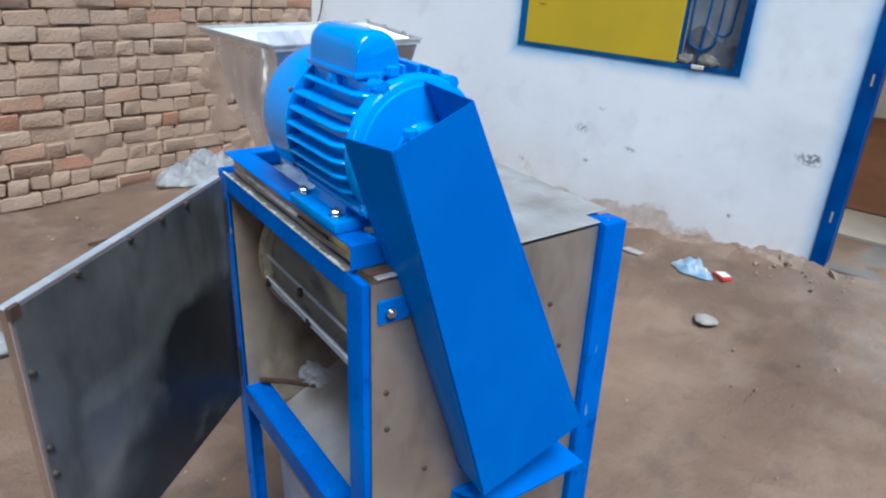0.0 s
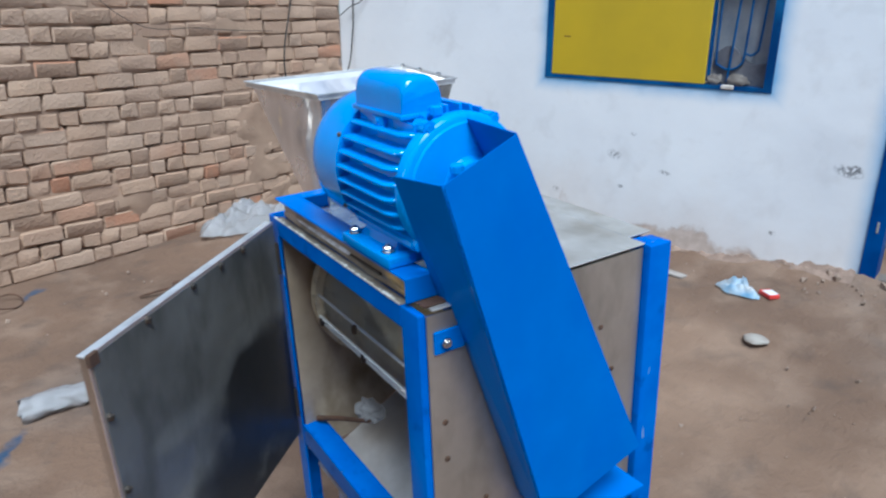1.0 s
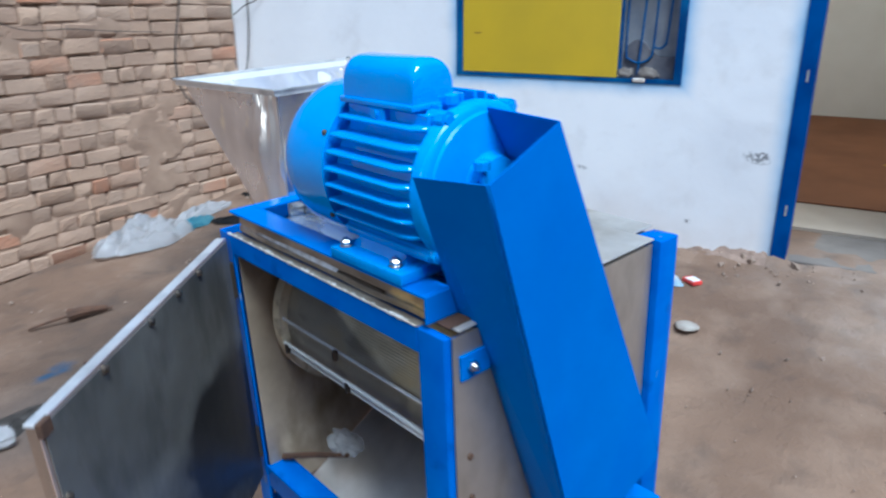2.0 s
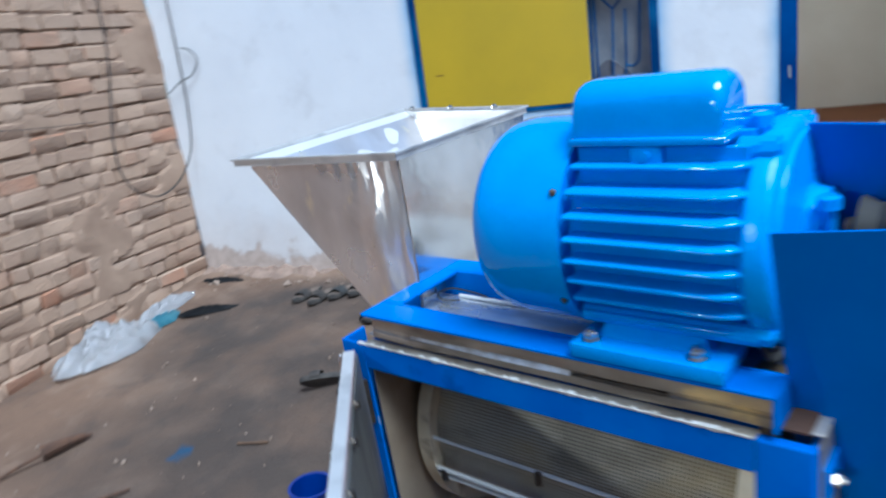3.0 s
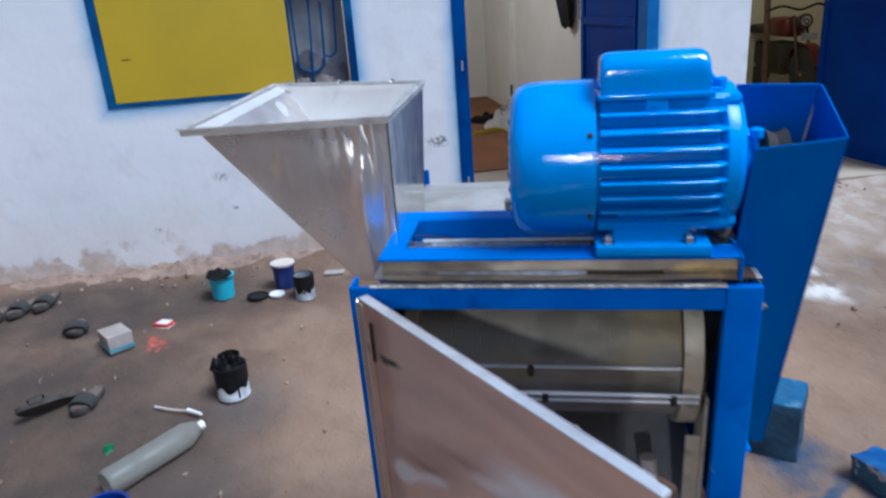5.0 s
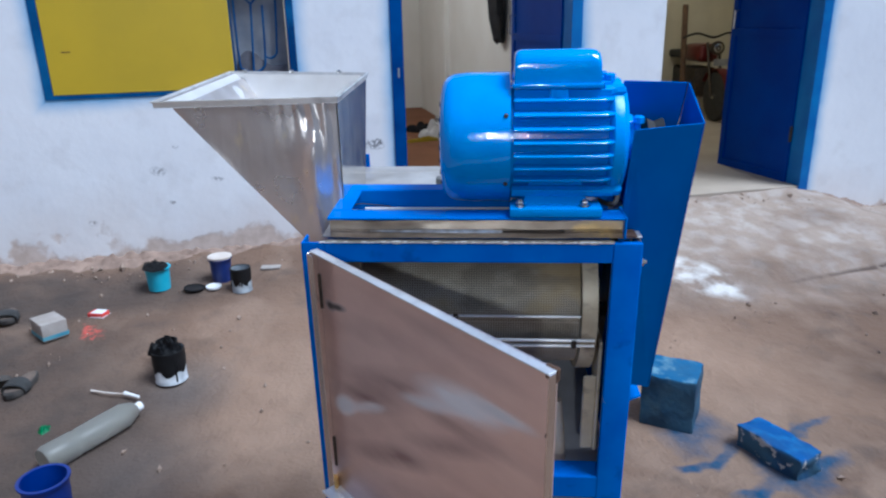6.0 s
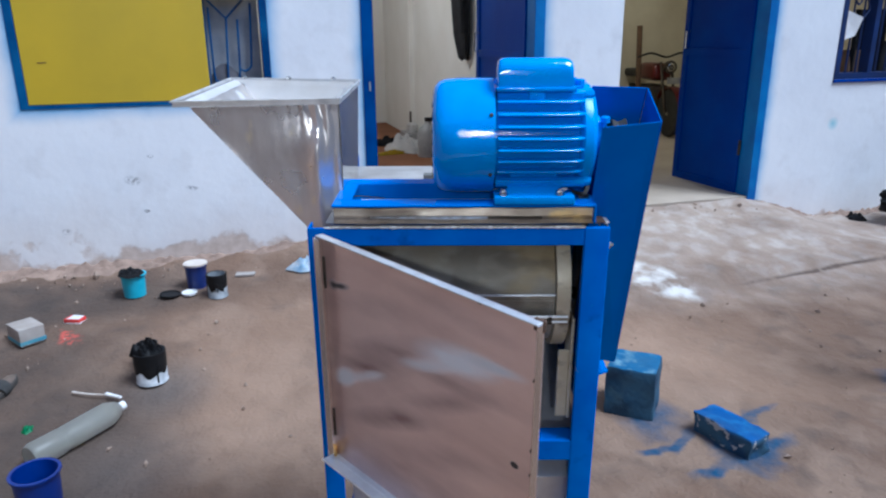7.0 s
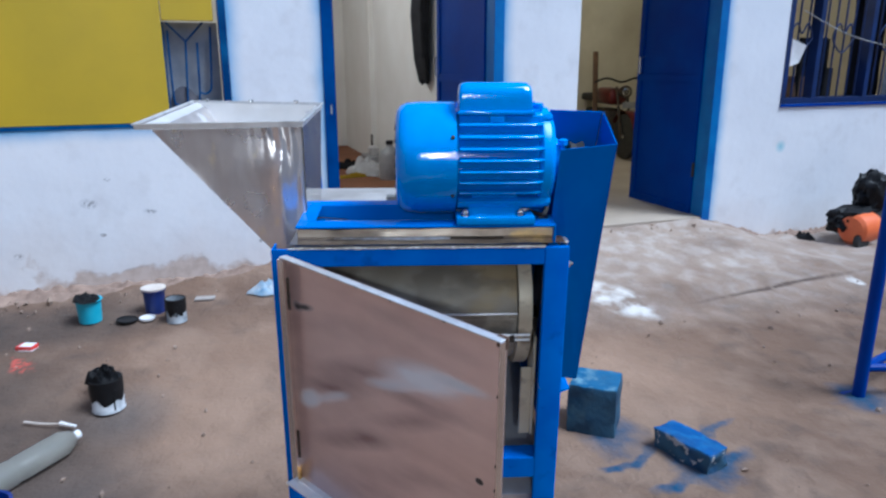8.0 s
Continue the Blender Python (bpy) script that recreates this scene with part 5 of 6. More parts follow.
    box(bm, 0.336, 0.455, yb - 0.02, yb + 0.03, zc + 0.075, zb - 0.0062)
    part("neck", bm, MOTOR_BLUE, tb)
    # feet
    for s in (-1, 1):
        bm = bmesh.new()
        box(bm, 0.327, 0.466, *sorted((s * 0.04, s * 0.102)), 0.001, 0.015, bev=0.003, seg=2)
        loops = []
        for zz, w0, y0, y1 in ((0.014, 0.012, 0.042, 0.08), (0.03, 0.02, 0.04, 0.072), (0.05, 0.024, 0.03, 0.064)):
            loops.append([(0.333 + w0, s * y0, zz), (0.46 - w0, s * y0, zz), (0.46 - w0, s * y1, zz), (0.333 + w0, s * y1, zz)])
        rings(bm, loops)
        foot = part("foot", bm, MOTOR_BLUE, E)
        for x in (0.343, 0.44):
            bm = bmesh.new()
            lathe(bm, [(0.0095, 0.0152), (0.0095, 0.0165), (0.0068, 0.0165), (0.0072, 0.018), (0.0072, 0.022), (0.0058, 0.0235)], 6, "z", (x, s * 0.088, 0))
            lathe(bm, [(0.0036, 0.0235), (0.0036, 0.026)], 8, "z", (x, s * 0.088, 0))
            part("bolt", bm, CHROME, foot)
    bm = bmesh.new()
    tube(bm, curve_pts([(0.47, -0.02, 0.004), (0.49, -0.05, 0.006), (0.5, -0.02, 0.02), (0.49, 0.03, 0.02)], 5), 0.004, 8)
    part("cable", bm, RUBBER, E, "short black supply cable")


make_motor()


# ---- things in the yard ----
def crumple(name, sx, sy, sz, material, label, category, m, seed=0, n=28, wild=1.0, crease=0.55):
    """A creased heap of sheet, thickest in the middle."""
    E = thing(name, label, category, m)
    bm = bmesh.new()
    rows = []
    spokes = 2 * n
    for i in range(n // 2 + 1):
        f = i / (n // 2)
        ring = []
        for j in range(spokes):
            a = j * math.tau / spokes
            u, v = f * math.cos(a), f * math.sin(a)
            edge = 1 + 0.3 * noise.noise((math.cos(a) * 1.4 + seed, math.sin(a) * 1.4, seed)) + 0.08 * noise.noise((math.cos(a) * 5, math.sin(a) * 5, seed))
            k = 1 - f * f
            h = sz * (0.04 + 0.96 * k ** 0.7) * (0.45 + wild * abs(noise.noise((u * 2.2 + seed, v * 2.2, seed))) + crease * abs(noise.noise((u * 6 + seed, v * 6, 1))))
            ring.append((u * sx * edge, v * sy * edge, h))
        rows.append(ring)
    rings(bm, rows[1:], cap0=True, cap1=False)
    faces = bm.faces[:]
    bmesh.ops.solidify(bm, geom=faces, thickness=0.002)
    part("folds", bm, material, E, "", 55)
    return E


def bucket(name, r0, r1, h, material, label, m, rim=0.006, fill=None, category="bucket"):
    E = thing(name, label, category, m)
    bm = bmesh.new()
    lathe(bm, [(0.001, 0.0), (r0, 0.0), (r0 + (r1 - r0) * 0.5, h * 0.5), (r1, h), (r1 + rim, h), (r1 + rim, h + 0.006), (r1 - 0.003, h + 0.006), (r0 - 0.003, 0.006), (0.001, 0.006)], 36, caps=False)
    part("shell", bm, material, E)
    if fill:
        bm = bmesh.new()
        lathe(bm, [(0.001, h * 0.55), (r0 + (r1 - r0) * 0.5, h * 0.55)], 36, caps=False)
        part("paint", bm, fill, E)
    return E


t_b = bucket("plastic_tub", 0.05, 0.056, 0.105, TURQUOISE, "turquoise plastic tub with a black paint rim, on the dirt", on_ground(3.1, 1.955))
crumple("paint_rag", 0.075, 0.06, 0.03, CLOTH_BLACK, "stiff black paint-soaked rag on the turquoise tub", "rag", t_b.matrix_world @ pose(0, 0.01, 0.108, 4, 0, 20), 3)
b_c = bucket("paint_pail", 0.045, 0.052, 0.115, NAVY, "navy blue paint pail with a white lid by the wall", on_ground(3.12, 1.665))
bm = bmesh.new()
lathe(bm, [(0.001, 0.116), (0.056, 0.116), (0.058, 0.122), (0.058, 0.13), (0.04, 0.134), (0.001, 0.132)], 32, caps=False)
part("lid", bm, DIRTY_WHITE, b_c, "scuffed white lid")


def paint_can(name, r, h, label, m, drips, seed, reach=0.4):
    E = thing(name, label, "paint can", m)
    bm = bmesh.new()
    lathe(bm, [(0.001, 0.0), (r, 0.0), (r + 0.002, 0.003), (r, 0.006), (r, h - 0.004), (r + 0.002, h), (r - 0.003, h), (r - 0.003, h * 0.6), (0.001, h * 0.6)], 36, caps=False)
    body = part("tin", bm, drips[0], E)
    rnd = random.Random(seed)
    # a collar of run paint with tongues of different length
    n = 40
    bm = bmesh.new()
    lens = [h * (reach + 0.45 * rnd.random() ** 1.5) for _ in range(n)]
    for _ in range(2):
        lens = [0.25 * lens[i - 1] + 0.5 * lens[i] + 0.25 * lens[(i + 1) % n] for i in range(n)]
    loops = []
    for f, rr in ((1.0, r + 0.0008), (0.5, r + 0.003), (0.0, r + 0.003)):
        loops.append([(rr * math.cos(i * math.tau / n), rr * math.sin(i * math.tau / n), h + 0.003 - lens[i] * f) for i in range(n)])
    loops.append([((r - 0.004) * math.cos(i * math.tau / n), (r - 0.004) * math.sin(i * math.tau / n), h + 0.003) for i in range(n)])
    rings(bm, loops, cap0=False, cap1=False)
    part("paint_run", bm, BLACK, body, "black paint run over the rim")
    for _ in range(7):
        a, l = rnd.random() * math.tau, h * (0.5 + 0.45 * rnd.random())
        bm = bmesh.new()
        tube(bm, [((r + 0.001) * math.cos(a), (r + 0.001) * math.sin(a), z) for z in (h * 0.8, h * 0.5, h - l)], 0.0032, 6)
        part("drip", bm, BLACK, body)
    bm = bmesh.new()
    lathe(bm, [(0.001, h * 0.62), (r - 0.004, h * 0.62)], 30, caps=False)
    part("paint", bm, BLACK, E)
    return E


PALE_TIN = surface("white_tin", (0.62, 0.64, 0.66), (0.3, 0.32, 0.34), 0.4, 0.1, 20, 60, 0.05)
TIN = surface("printed_tin", (0.45, 0.48, 0.5), (0.14, 0.17, 0.2), 0.35, 0.3, 16, 60, 0.05)
paint_can("paint_can", 0.046, 0.115, "grey tin smeared with black paint, beside the navy pail", on_ground(2.985, 1.565), (TIN,), 4)
paint_can("paint_can", 0.058, 0.125, "tin of black paint with runs down its white sides", on_ground(2.28, 1.81), (PALE_TIN,), 9, 0.5)
crumple("paint_rag", 0.06, 0.058, 0.05, BLACK, "lump of black paint-soaked rag stuffed in the tin", "rag", on_ground(2.285, 1.815, 30, 0.118), 61, 18)
bucket("small_tin", 0.036, 0.04, 0.1, BLACK, "small tin covered in black paint behind the larger can", on_ground(2.385, 1.83), 0.002, BLACK, "paint can")

bucket("blue_bucket", 0.055, 0.063, 0.138, BUCKET_BLUE, "small glossy blue plastic bucket on the dirt", on_ground(1.575, 2.05))


STONE_GREY = surface("dusty_card", (0.36, 0.32, 0.29), (0.26, 0.22, 0.19), 0.9, 0, 12, 80, 0.2)


def carton(name, sx, sy, sz, material, band, label, m, category="box", lid=None):
    E = thing(name, label, category, m)
    bm = bmesh.new()
    vs = box(bm, -sx / 2, sx / 2, -sy / 2, sy / 2, 0.001, sz, bev=0.004, seg=2)
    for v in bm.verts:
        v.co += Vector((noise.noise(v.co * 20), noise.noise(v.co * 20 + Vector((5, 0, 0))), 0)) * 0.004
    part("carton", bm, material, E)
    if band:
        bm = bmesh.new()
        box(bm, -sx / 2 - 0.002, sx / 2 + 0.002, -sy / 2 - 0.002, sy / 2 + 0.002, sz * 0.1, sz * 0.3)
        part("band", bm, band, E)
    if lid:
        bm = bmesh.new()
        box(bm, -sx / 2 + 0.003, sx * 0.32, -sy / 2 + 0.003, sy / 2 - 0.003, sz + 0.0002, sz + 0.0016)
        for v in bm.verts:
            v.co += Vector((noise.noise(v.co * 30), noise.noise(v.co * 30 + Vector((5, 0, 0))), 0)) * 0.005
        part("printed_panel", bm, lid, E, "pale printed panel")
    return E


carton("cardboard_box", 0.125, 0.1, 0.078, STONE_GREY, CLOTH_TEAL, "small dusty white box with a blue strip on the dirt", on_ground(2.74, 2.35, 35))
carton("cigarette_packet", 0.075, 0.05, 0.022, RED_PRINT, WHITE_PLASTIC, "crushed red and white packet on the dirt", on_ground(2.87, 2.185, 65), "packet", WHITE_PLASTIC)
carton("food_packet", 0.075, 0.05, 0.02, RED_PRINT, None, "crumpled red and white packet near the house wall", on_ground(3.155, 0.985, 50), "packet", WHITE_PLASTIC)
PRINTED_FILM = surface("white_and_blue_film", (0.78, 0.8, 0.82), (0.22, 0.5, 0.74), 0.2, 0, 11, 60, 0.2, rough2=0.4)
crumple("plastic_wrapper", 0.1, 0.06, 0.05, PRINTED_FILM, "crumpled shiny white and blue wrapper near the house wall", "wrapper", on_ground(3.16, 1.12, 70), 6, 20)
carton("paper_scrap", 0.1, 0.05, 0.012, STONE_GREY, None, "flat scrap of pale paper by the wall", on_ground(3.2, 1.43, 80), "paper")
crumple("plastic_bag", 0.31, 0.16, 0.16, FILM, "crumpled milky plastic bag against the brick wall", "bag", on_ground(2.48, 3.9, -4), 1, 44, 1.1, 0.4)
crumple("plastic_bag", 0.25, 0.07, 0.07, FILM, "torn strip of milky plastic along the brick wall", "bag", on_ground(2.97, 3.96, 3), 71, 34, 1.1, 0.3)
crumple("cloth_rag", 0.14, 0.05, 0.03, CLOTH_BLACK, "dark rag in the corner of the walls", "rag", on_ground(3.35, 3.86, -78), 73, 20)
crumple("cloth_rag", 0.15, 0.07, 0.05, CLOTH_TEAL, "teal rag beside the plastic bag", "rag", on_ground(2.8, 3.85, 6), 8, 22)
crumple("cloth_rag", 0.2, 0.05, 0.035, CLOTH_BLACK, "dark strip of cloth on the dirt", "rag", on_ground(2.94, 3.64, -61), 12, 22)


def make_sleeve():
    """An open tube of limp plastic, slumped on the dirt."""
    E = thing("plastic_sleeve", "limp milky plastic sleeve with an open end on the dirt", "bag", on_ground(0.71, 2.735, -13))
    bm = bmesh.new()
    loops = []
    for i in range(29):
        x = 0.31 * i / 28
        ring = []
        for k in range(32):
            a = k * math.tau / 32
            r = (0.046 - 0.1 * max(0, x - 0.2)) * (1 + 0.3 * noise.noise((x * 14, math.cos(a) * 1.3, math.sin(a) * 1.3)) + 0.18 * noise.noise((x * 40, math.cos(a) * 3, math.sin(a) * 3)))
            ring.append((x + 0.014 * noise.noise((a, x * 3, 4)), 1.15 * r * math.cos(a) + 0.015 * math.sin(x * 12), max(0.002, 0.034 + 0.85 * r * math.sin(a))))
        loops.append(ring)
    rings(bm, loops, cap0=False, cap1=False)
    bmesh.ops.solidify(bm, geom=bm.faces[:], thickness=0.0015)
    part("film", bm, FILM, E, "", 55)


make_sleeve()
crumple("paper_wrapper", 0.05, 0.035, 0.02, CLOTH_WHITE, "crumpled white and blue wrapper on the dirt", "wrapper", on_ground(1.21, 2.52, 30), 15, 14)
crumple("green_wrapper", 0.035, 0.022, 0.02, GREEN, "small crumpled green plastic wrapper", "wrapper", on_ground(2.05, 2.2, 10), 16, 12)
crumple("ash_heap", 0.15, 0.09, 0.022, ASH, "low heap of dark ash and scrap", "ash", on_ground(1.1, 2.75, 10), 33, 24)


def make_bottle():
    E = thing("plastic_bottle", "empty dusty clear plastic bottle lying on the dirt", "bottle", on_ground(1.93, 2.01, 0, 0.046) @ pose(0, 0, 0, 0, 88, -44.5) @ Matrix.Scale(1.14, 4))
    bm = bmesh.new()
    prof = [(0.012, -0.15), (0.034, -0.152), (0.04, -0.14), (0.04, -0.06), (0.0375, -0.05), (0.04, -0.04), (0.04, 0.05), (0.037, 0.1), (0.024, 0.132), (0.0135, 0.142), (0.0135, 0.152)]
    lathe(bm, prof, 28)
    for v in bm.verts:
        v.co.x *= 1 - 0.16 * max(0, 1 - abs(v.co.z) / 0.1)
    part("bottle_body", bm, BOTTLE, E)
    bm = bmesh.new()
    lathe(bm, [(0.0145, 0.14), (0.0145, 0.158)], 16)
    part("cap", bm, WHITE_PLASTIC, E)


make_bottle()


def outline(l, w):
    """Sole shape from heel to toe."""
    pts = []
    for i in range(24):
        a = i * math.tau / 24
        x, y = math.cos(a), math.sin(a)
        pts.append((x * l / 2, y * w / 2 * (0.86 + 0.16 * x) * (1 - 0.12 * math.exp(-((x + 0.1) / 0.3) ** 2))))
    return pts


def sandal(strap, sole, label, m, group, l=0.235, w=0.085, tip=0.0):
    """A slide sandal: a thick waisted sole, a worn footbed and one broad arched band; tip: degrees it lies on its side."""
    E = thing("sandal", label, "sandal", m @ pose(0, 0, abs(math.sin(radians(tip))) * w * 0.5, tip, 0, 0), group)
    o = outline(l, w)
    bm = bmesh.new()
    rings(bm, [[(x * k, y * k, z + 0.006 * fade(0.05, l / 2, x)) for x, y in o] for z, k in ((0.0, 0.97), (0.004, 1.0), (0.02, 1.0), (0.024, 0.96))])
    part("sole", bm, sole, E)
    bm = bmesh.new()
    rings(bm, [[(x * 0.9, y * 0.86, z + 0.006 * fade(0.05, l / 2, x)) for x, y in o] for z in (0.0242, 0.0256)])
    part("footbed", bm, FOOTBED, E, "dusty worn footbed")
    bm = bmesh.new()
    loops = []
    for i in range(15):
        a = math.pi * i / 14
        y, z = -w * 0.52 * math.cos(a), 0.012 + 0.04 * math.sin(a) ** 0.8
        lean = 0.012 * math.sin(a)
        ring = [(0.015 - lean, y, z), (0.035, y * 1.02, z + 0.002), (0.055 + lean * 0.5, y * 0.97, z - 0.005 * math.sin(a))]
        loops.append(ring + [(x, yy * 0.92, zz - 0.0045) for x, yy, zz in ring[::-1]])
    rings(bm, loops)
    part("strap", bm, strap, E, "", 50)
    return E


SANDALS = "sandals in the yard"
DARK_LEATHER = surface("cracked_dark_leather", (0.022, 0.018, 0.016), (0.05, 0.04, 0.034), 0.75, 0, 22, 120, 0.3)
FOOTBED = surface("dusty_footbed", (0.15, 0.11, 0.085), (0.06, 0.047, 0.04), 0.9, 0, 20, 90, 0.3)
WORN_SOLE = surface("dusty_rubber_sole", (0.075, 0.062, 0.053), (0.03, 0.027, 0.025), 0.85, 0, 18, 90, 0.3)
for x, y, turn, strap, label in ((3.15, 3.1, 172, DARK_LEATHER, "dusty dark brown slide sandal beside the wall"), (3.13, 2.995, 178, DARK_LEATHER, "dusty dark brown slide sandal beside the wall"),
                                 (3.2, 2.895, 168, RUBBER, "black slide sandal with a pale dusty sole"), (3.245, 2.805, 174, RUBBER, "black slide sandal with a pale dusty sole")):
    sandal(strap, WORN_SOLE, label, on_ground(x, y, turn), SANDALS, 0.24, 0.088)
sandal(RUBBER, WORN_SOLE, "small dusty black sandal alone on the dirt", on_ground(2.93, 2.57, 186), SANDALS, 0.17, 0.1)
sandal(DARK_LEATHER, WORN_SOLE, "dark sandal tipped on its side", on_ground(2.31, 2.475, 118), SANDALS, 0.21, 0.08, 55)
sandal(RUBBER, WORN_SOLE, "dusty black rubber sandal next to a tipped one", on_ground(2.345, 2.35, 168), SANDALS, 0.2, 0.09)


def make_scraps():
    bm = bmesh.new()
    lathe(bm, [(0.001, 0.0), (0.034, 0.0), (0.037, 0.004), (0.037, 0.012), (0.033, 0.013), (0.032, 0.007), (0.001, 0.007)], 28, caps=False)
    lid = tagged(part("tin_lid", bm, WHITE_PLASTIC, None), "small white paint lid lying by the pail", "lid")
    lid.matrix_world = on_ground(3.03, 1.7, 0, 0.006)
    bm = bmesh.new()
    lathe(bm, [(0.001, 0.0), (0.046, 0.0), (0.05, 0.004), (0.05, 0.01), (0.045, 0.011), (0.043, 0.006), (0.001, 0.005)], 28, caps=False)
    lid = tagged(part("tin_lid", bm, BLACK, None), "tin lid caked in black paint, by the pail", "lid")
    lid.matrix_world = on_ground(3.04, 1.79, 0, 0.005) @ pose(0, 0, 0, 4, 0, 0)
    bm = bmesh.new()
    tube(bm, curve_pts([(2.25, 2.09, ground_z(2.25, 2.09) + 0.012), (2.22, 2.03, ground_z(2.2, 2.03) + 0.014), (2.2, 1.97, ground_z(2.2, 2) + 0.012)]), 0.0045, 8, 0.003)
    h = tagged(part("brush_handle", bm, DIRTY_WHITE, None), "pale wooden brush handle on the dirt", "brush")
    bm = bmesh.new()
    tube(bm, [(2.2, 1.965, ground_z(2.2, 1.96) + 0.014), (2.16, 1.91, ground_z(2.16, 1.9) + 0.016)], 0.008, 8, 0.005)
    part("bristles", bm, CLOTH_WHITE, h, "splayed white bristles")
    bm = bmesh.new()
    pts = [(1.5, 3.42, -0.09), (1.6, 3.395, -0.08), (1.72, 3.35, -0.075), (1.83, 3.31, -0.085)]
    tube(bm, curve_pts(pts), 0.006, 8)
    st = tagged(part("burnt_stick", bm, RUST, None), "charred brown stick on the dirt", "stick")
    bm = bmesh.new()
    tube(bm, curve_pts([(1.66, 3.385, -0.075), (1.73, 3.345, -0.07), (1.81, 3.315, -0.078)]), 0.03, 8, 0.012)
    part("bark", bm, RUST, st, "scorched bark")
    bm = bmesh.new()
    ring = [(1.02 + 0.1 * math.cos(a), 3.84 + 0.08 * math.sin(a), ground_z(1, 3.8) + 0.02 + 0.015 * math.sin(2 * a)) for a in np.linspace(0, 11, 40)]
    tube(bm, ring, 0.004, 6)
    tagged(part("wire_coil", bm, RUST, None), "loose coil of rusty wire on the dirt", "wire")
    bm = bmesh.new()
    bmesh.ops.create_icosphere(bm, subdivisions=2, radius=0.05)
    for v in bm.verts:
        v.co *= 1 + 0.3 * noise.noise(v.co * 18)
        v.co.z *= 0.35
    s = tagged(part("stone", bm, STONE, None), "flat pale stone lying on the dirt", "stone")
    s.matrix_world = on_ground(2.79, 0.92, 20, 0.01)
    bm = bmesh.new()
    tube(bm, [(1.9, 2.62, ground_z(1.9, 2.62) + 0.006), (1.93, 2.5, ground_z(1.93, 2.5) + 0.006)], 0.005, 6)
    tagged(part("twig", bm, WOOD, None), "thin dry twig on the dirt", "twig")
    bm = bmesh.new()
    tube(bm, curve_pts([(1.45, 2.95, -0.1), (1.52, 2.88, -0.095), (1.58, 2.84, -0.1)]), 0.01, 6, 0.004)
    tagged(part("rusty_bar", bm, RUST, None), "short rusty scrap bar on the dirt", "scrap")


make_scraps()


def make_clods():
    """Loose grit and clods over the yard."""
    rnd = random.Random(5)
    bm = bmesh.new()
    for _ in range(700):
        x, y = rnd.uniform(0.9, 3.45), rnd.uniform(-2.6, 4.0)
        if rnd.random() < 0.3:
            x = rnd.uniform(3.2, 3.48)
        r = 0.004 + 0.012 * rnd.random() ** 4
        mm = Matrix.Translation((x, y, ground_z(x, y) + r * 0.35)) @ Euler((rnd.random() * 6, rnd.random() * 6, 0)).to_matrix().to_4x4() @ Matrix.Diagonal((r, r * rnd.uniform(0.6, 1.2), r * 0.6, 1))
        vs = [bm.verts.new(mm @ Vector(p)) for p in ((1, 0, 0), (-1, 0, 0), (0, 1, 0), (0, -1, 0), (0, 0, 1), (0, 0, -1))]
        for a, b, c in ((0, 2, 4), (2, 1, 4), (1, 3, 4), (3, 0, 4), (2, 0, 5), (1, 2, 5), (3, 1, 5), (0, 3, 5)):
            bm.faces.new((vs[a], vs[b], vs[c]))
    for _ in range(170):
        x, y = 3.49 - 0.22 * rnd.random() ** 2, rnd.uniform(-0.1, 4.0) if rnd.random() < 0.85 else rnd.uniform(-4, 0)
        r = 0.008 + 0.022 * rnd.random() ** 3
        mm = Matrix.Translation((x, y, ground_z(x, y) + r * 0.4)) @ Euler((rnd.random() * 6, rnd.random() * 6, 0)).to_matrix().to_4x4() @ Matrix.Diagonal((r, r * rnd.uniform(0.6, 1.3), r * 0.7, 1))
        vs = [bm.verts.new(mm @ (Vector(p).normalized() * rnd.uniform(0.8, 1.15))) for p in ((1, 0, 0), (-1, 0, 0), (0, 1, 0), (0, -1, 0), (0, 0, 1), (0, 0, -1))]
        for p, q, s in ((0, 2, 4), (2, 1, 4), (1, 3, 4), (3, 0, 4), (2, 0, 5), (1, 2, 5), (3, 1, 5), (0, 3, 5)):
            bm.faces.new((vs[p], vs[q], vs[s]))
    ob = part("grit", bm, CLOD, None)
    tagged(ob, "loose grit and clods strewn over the dirt", "grit", kind="stuff")


make_clods()


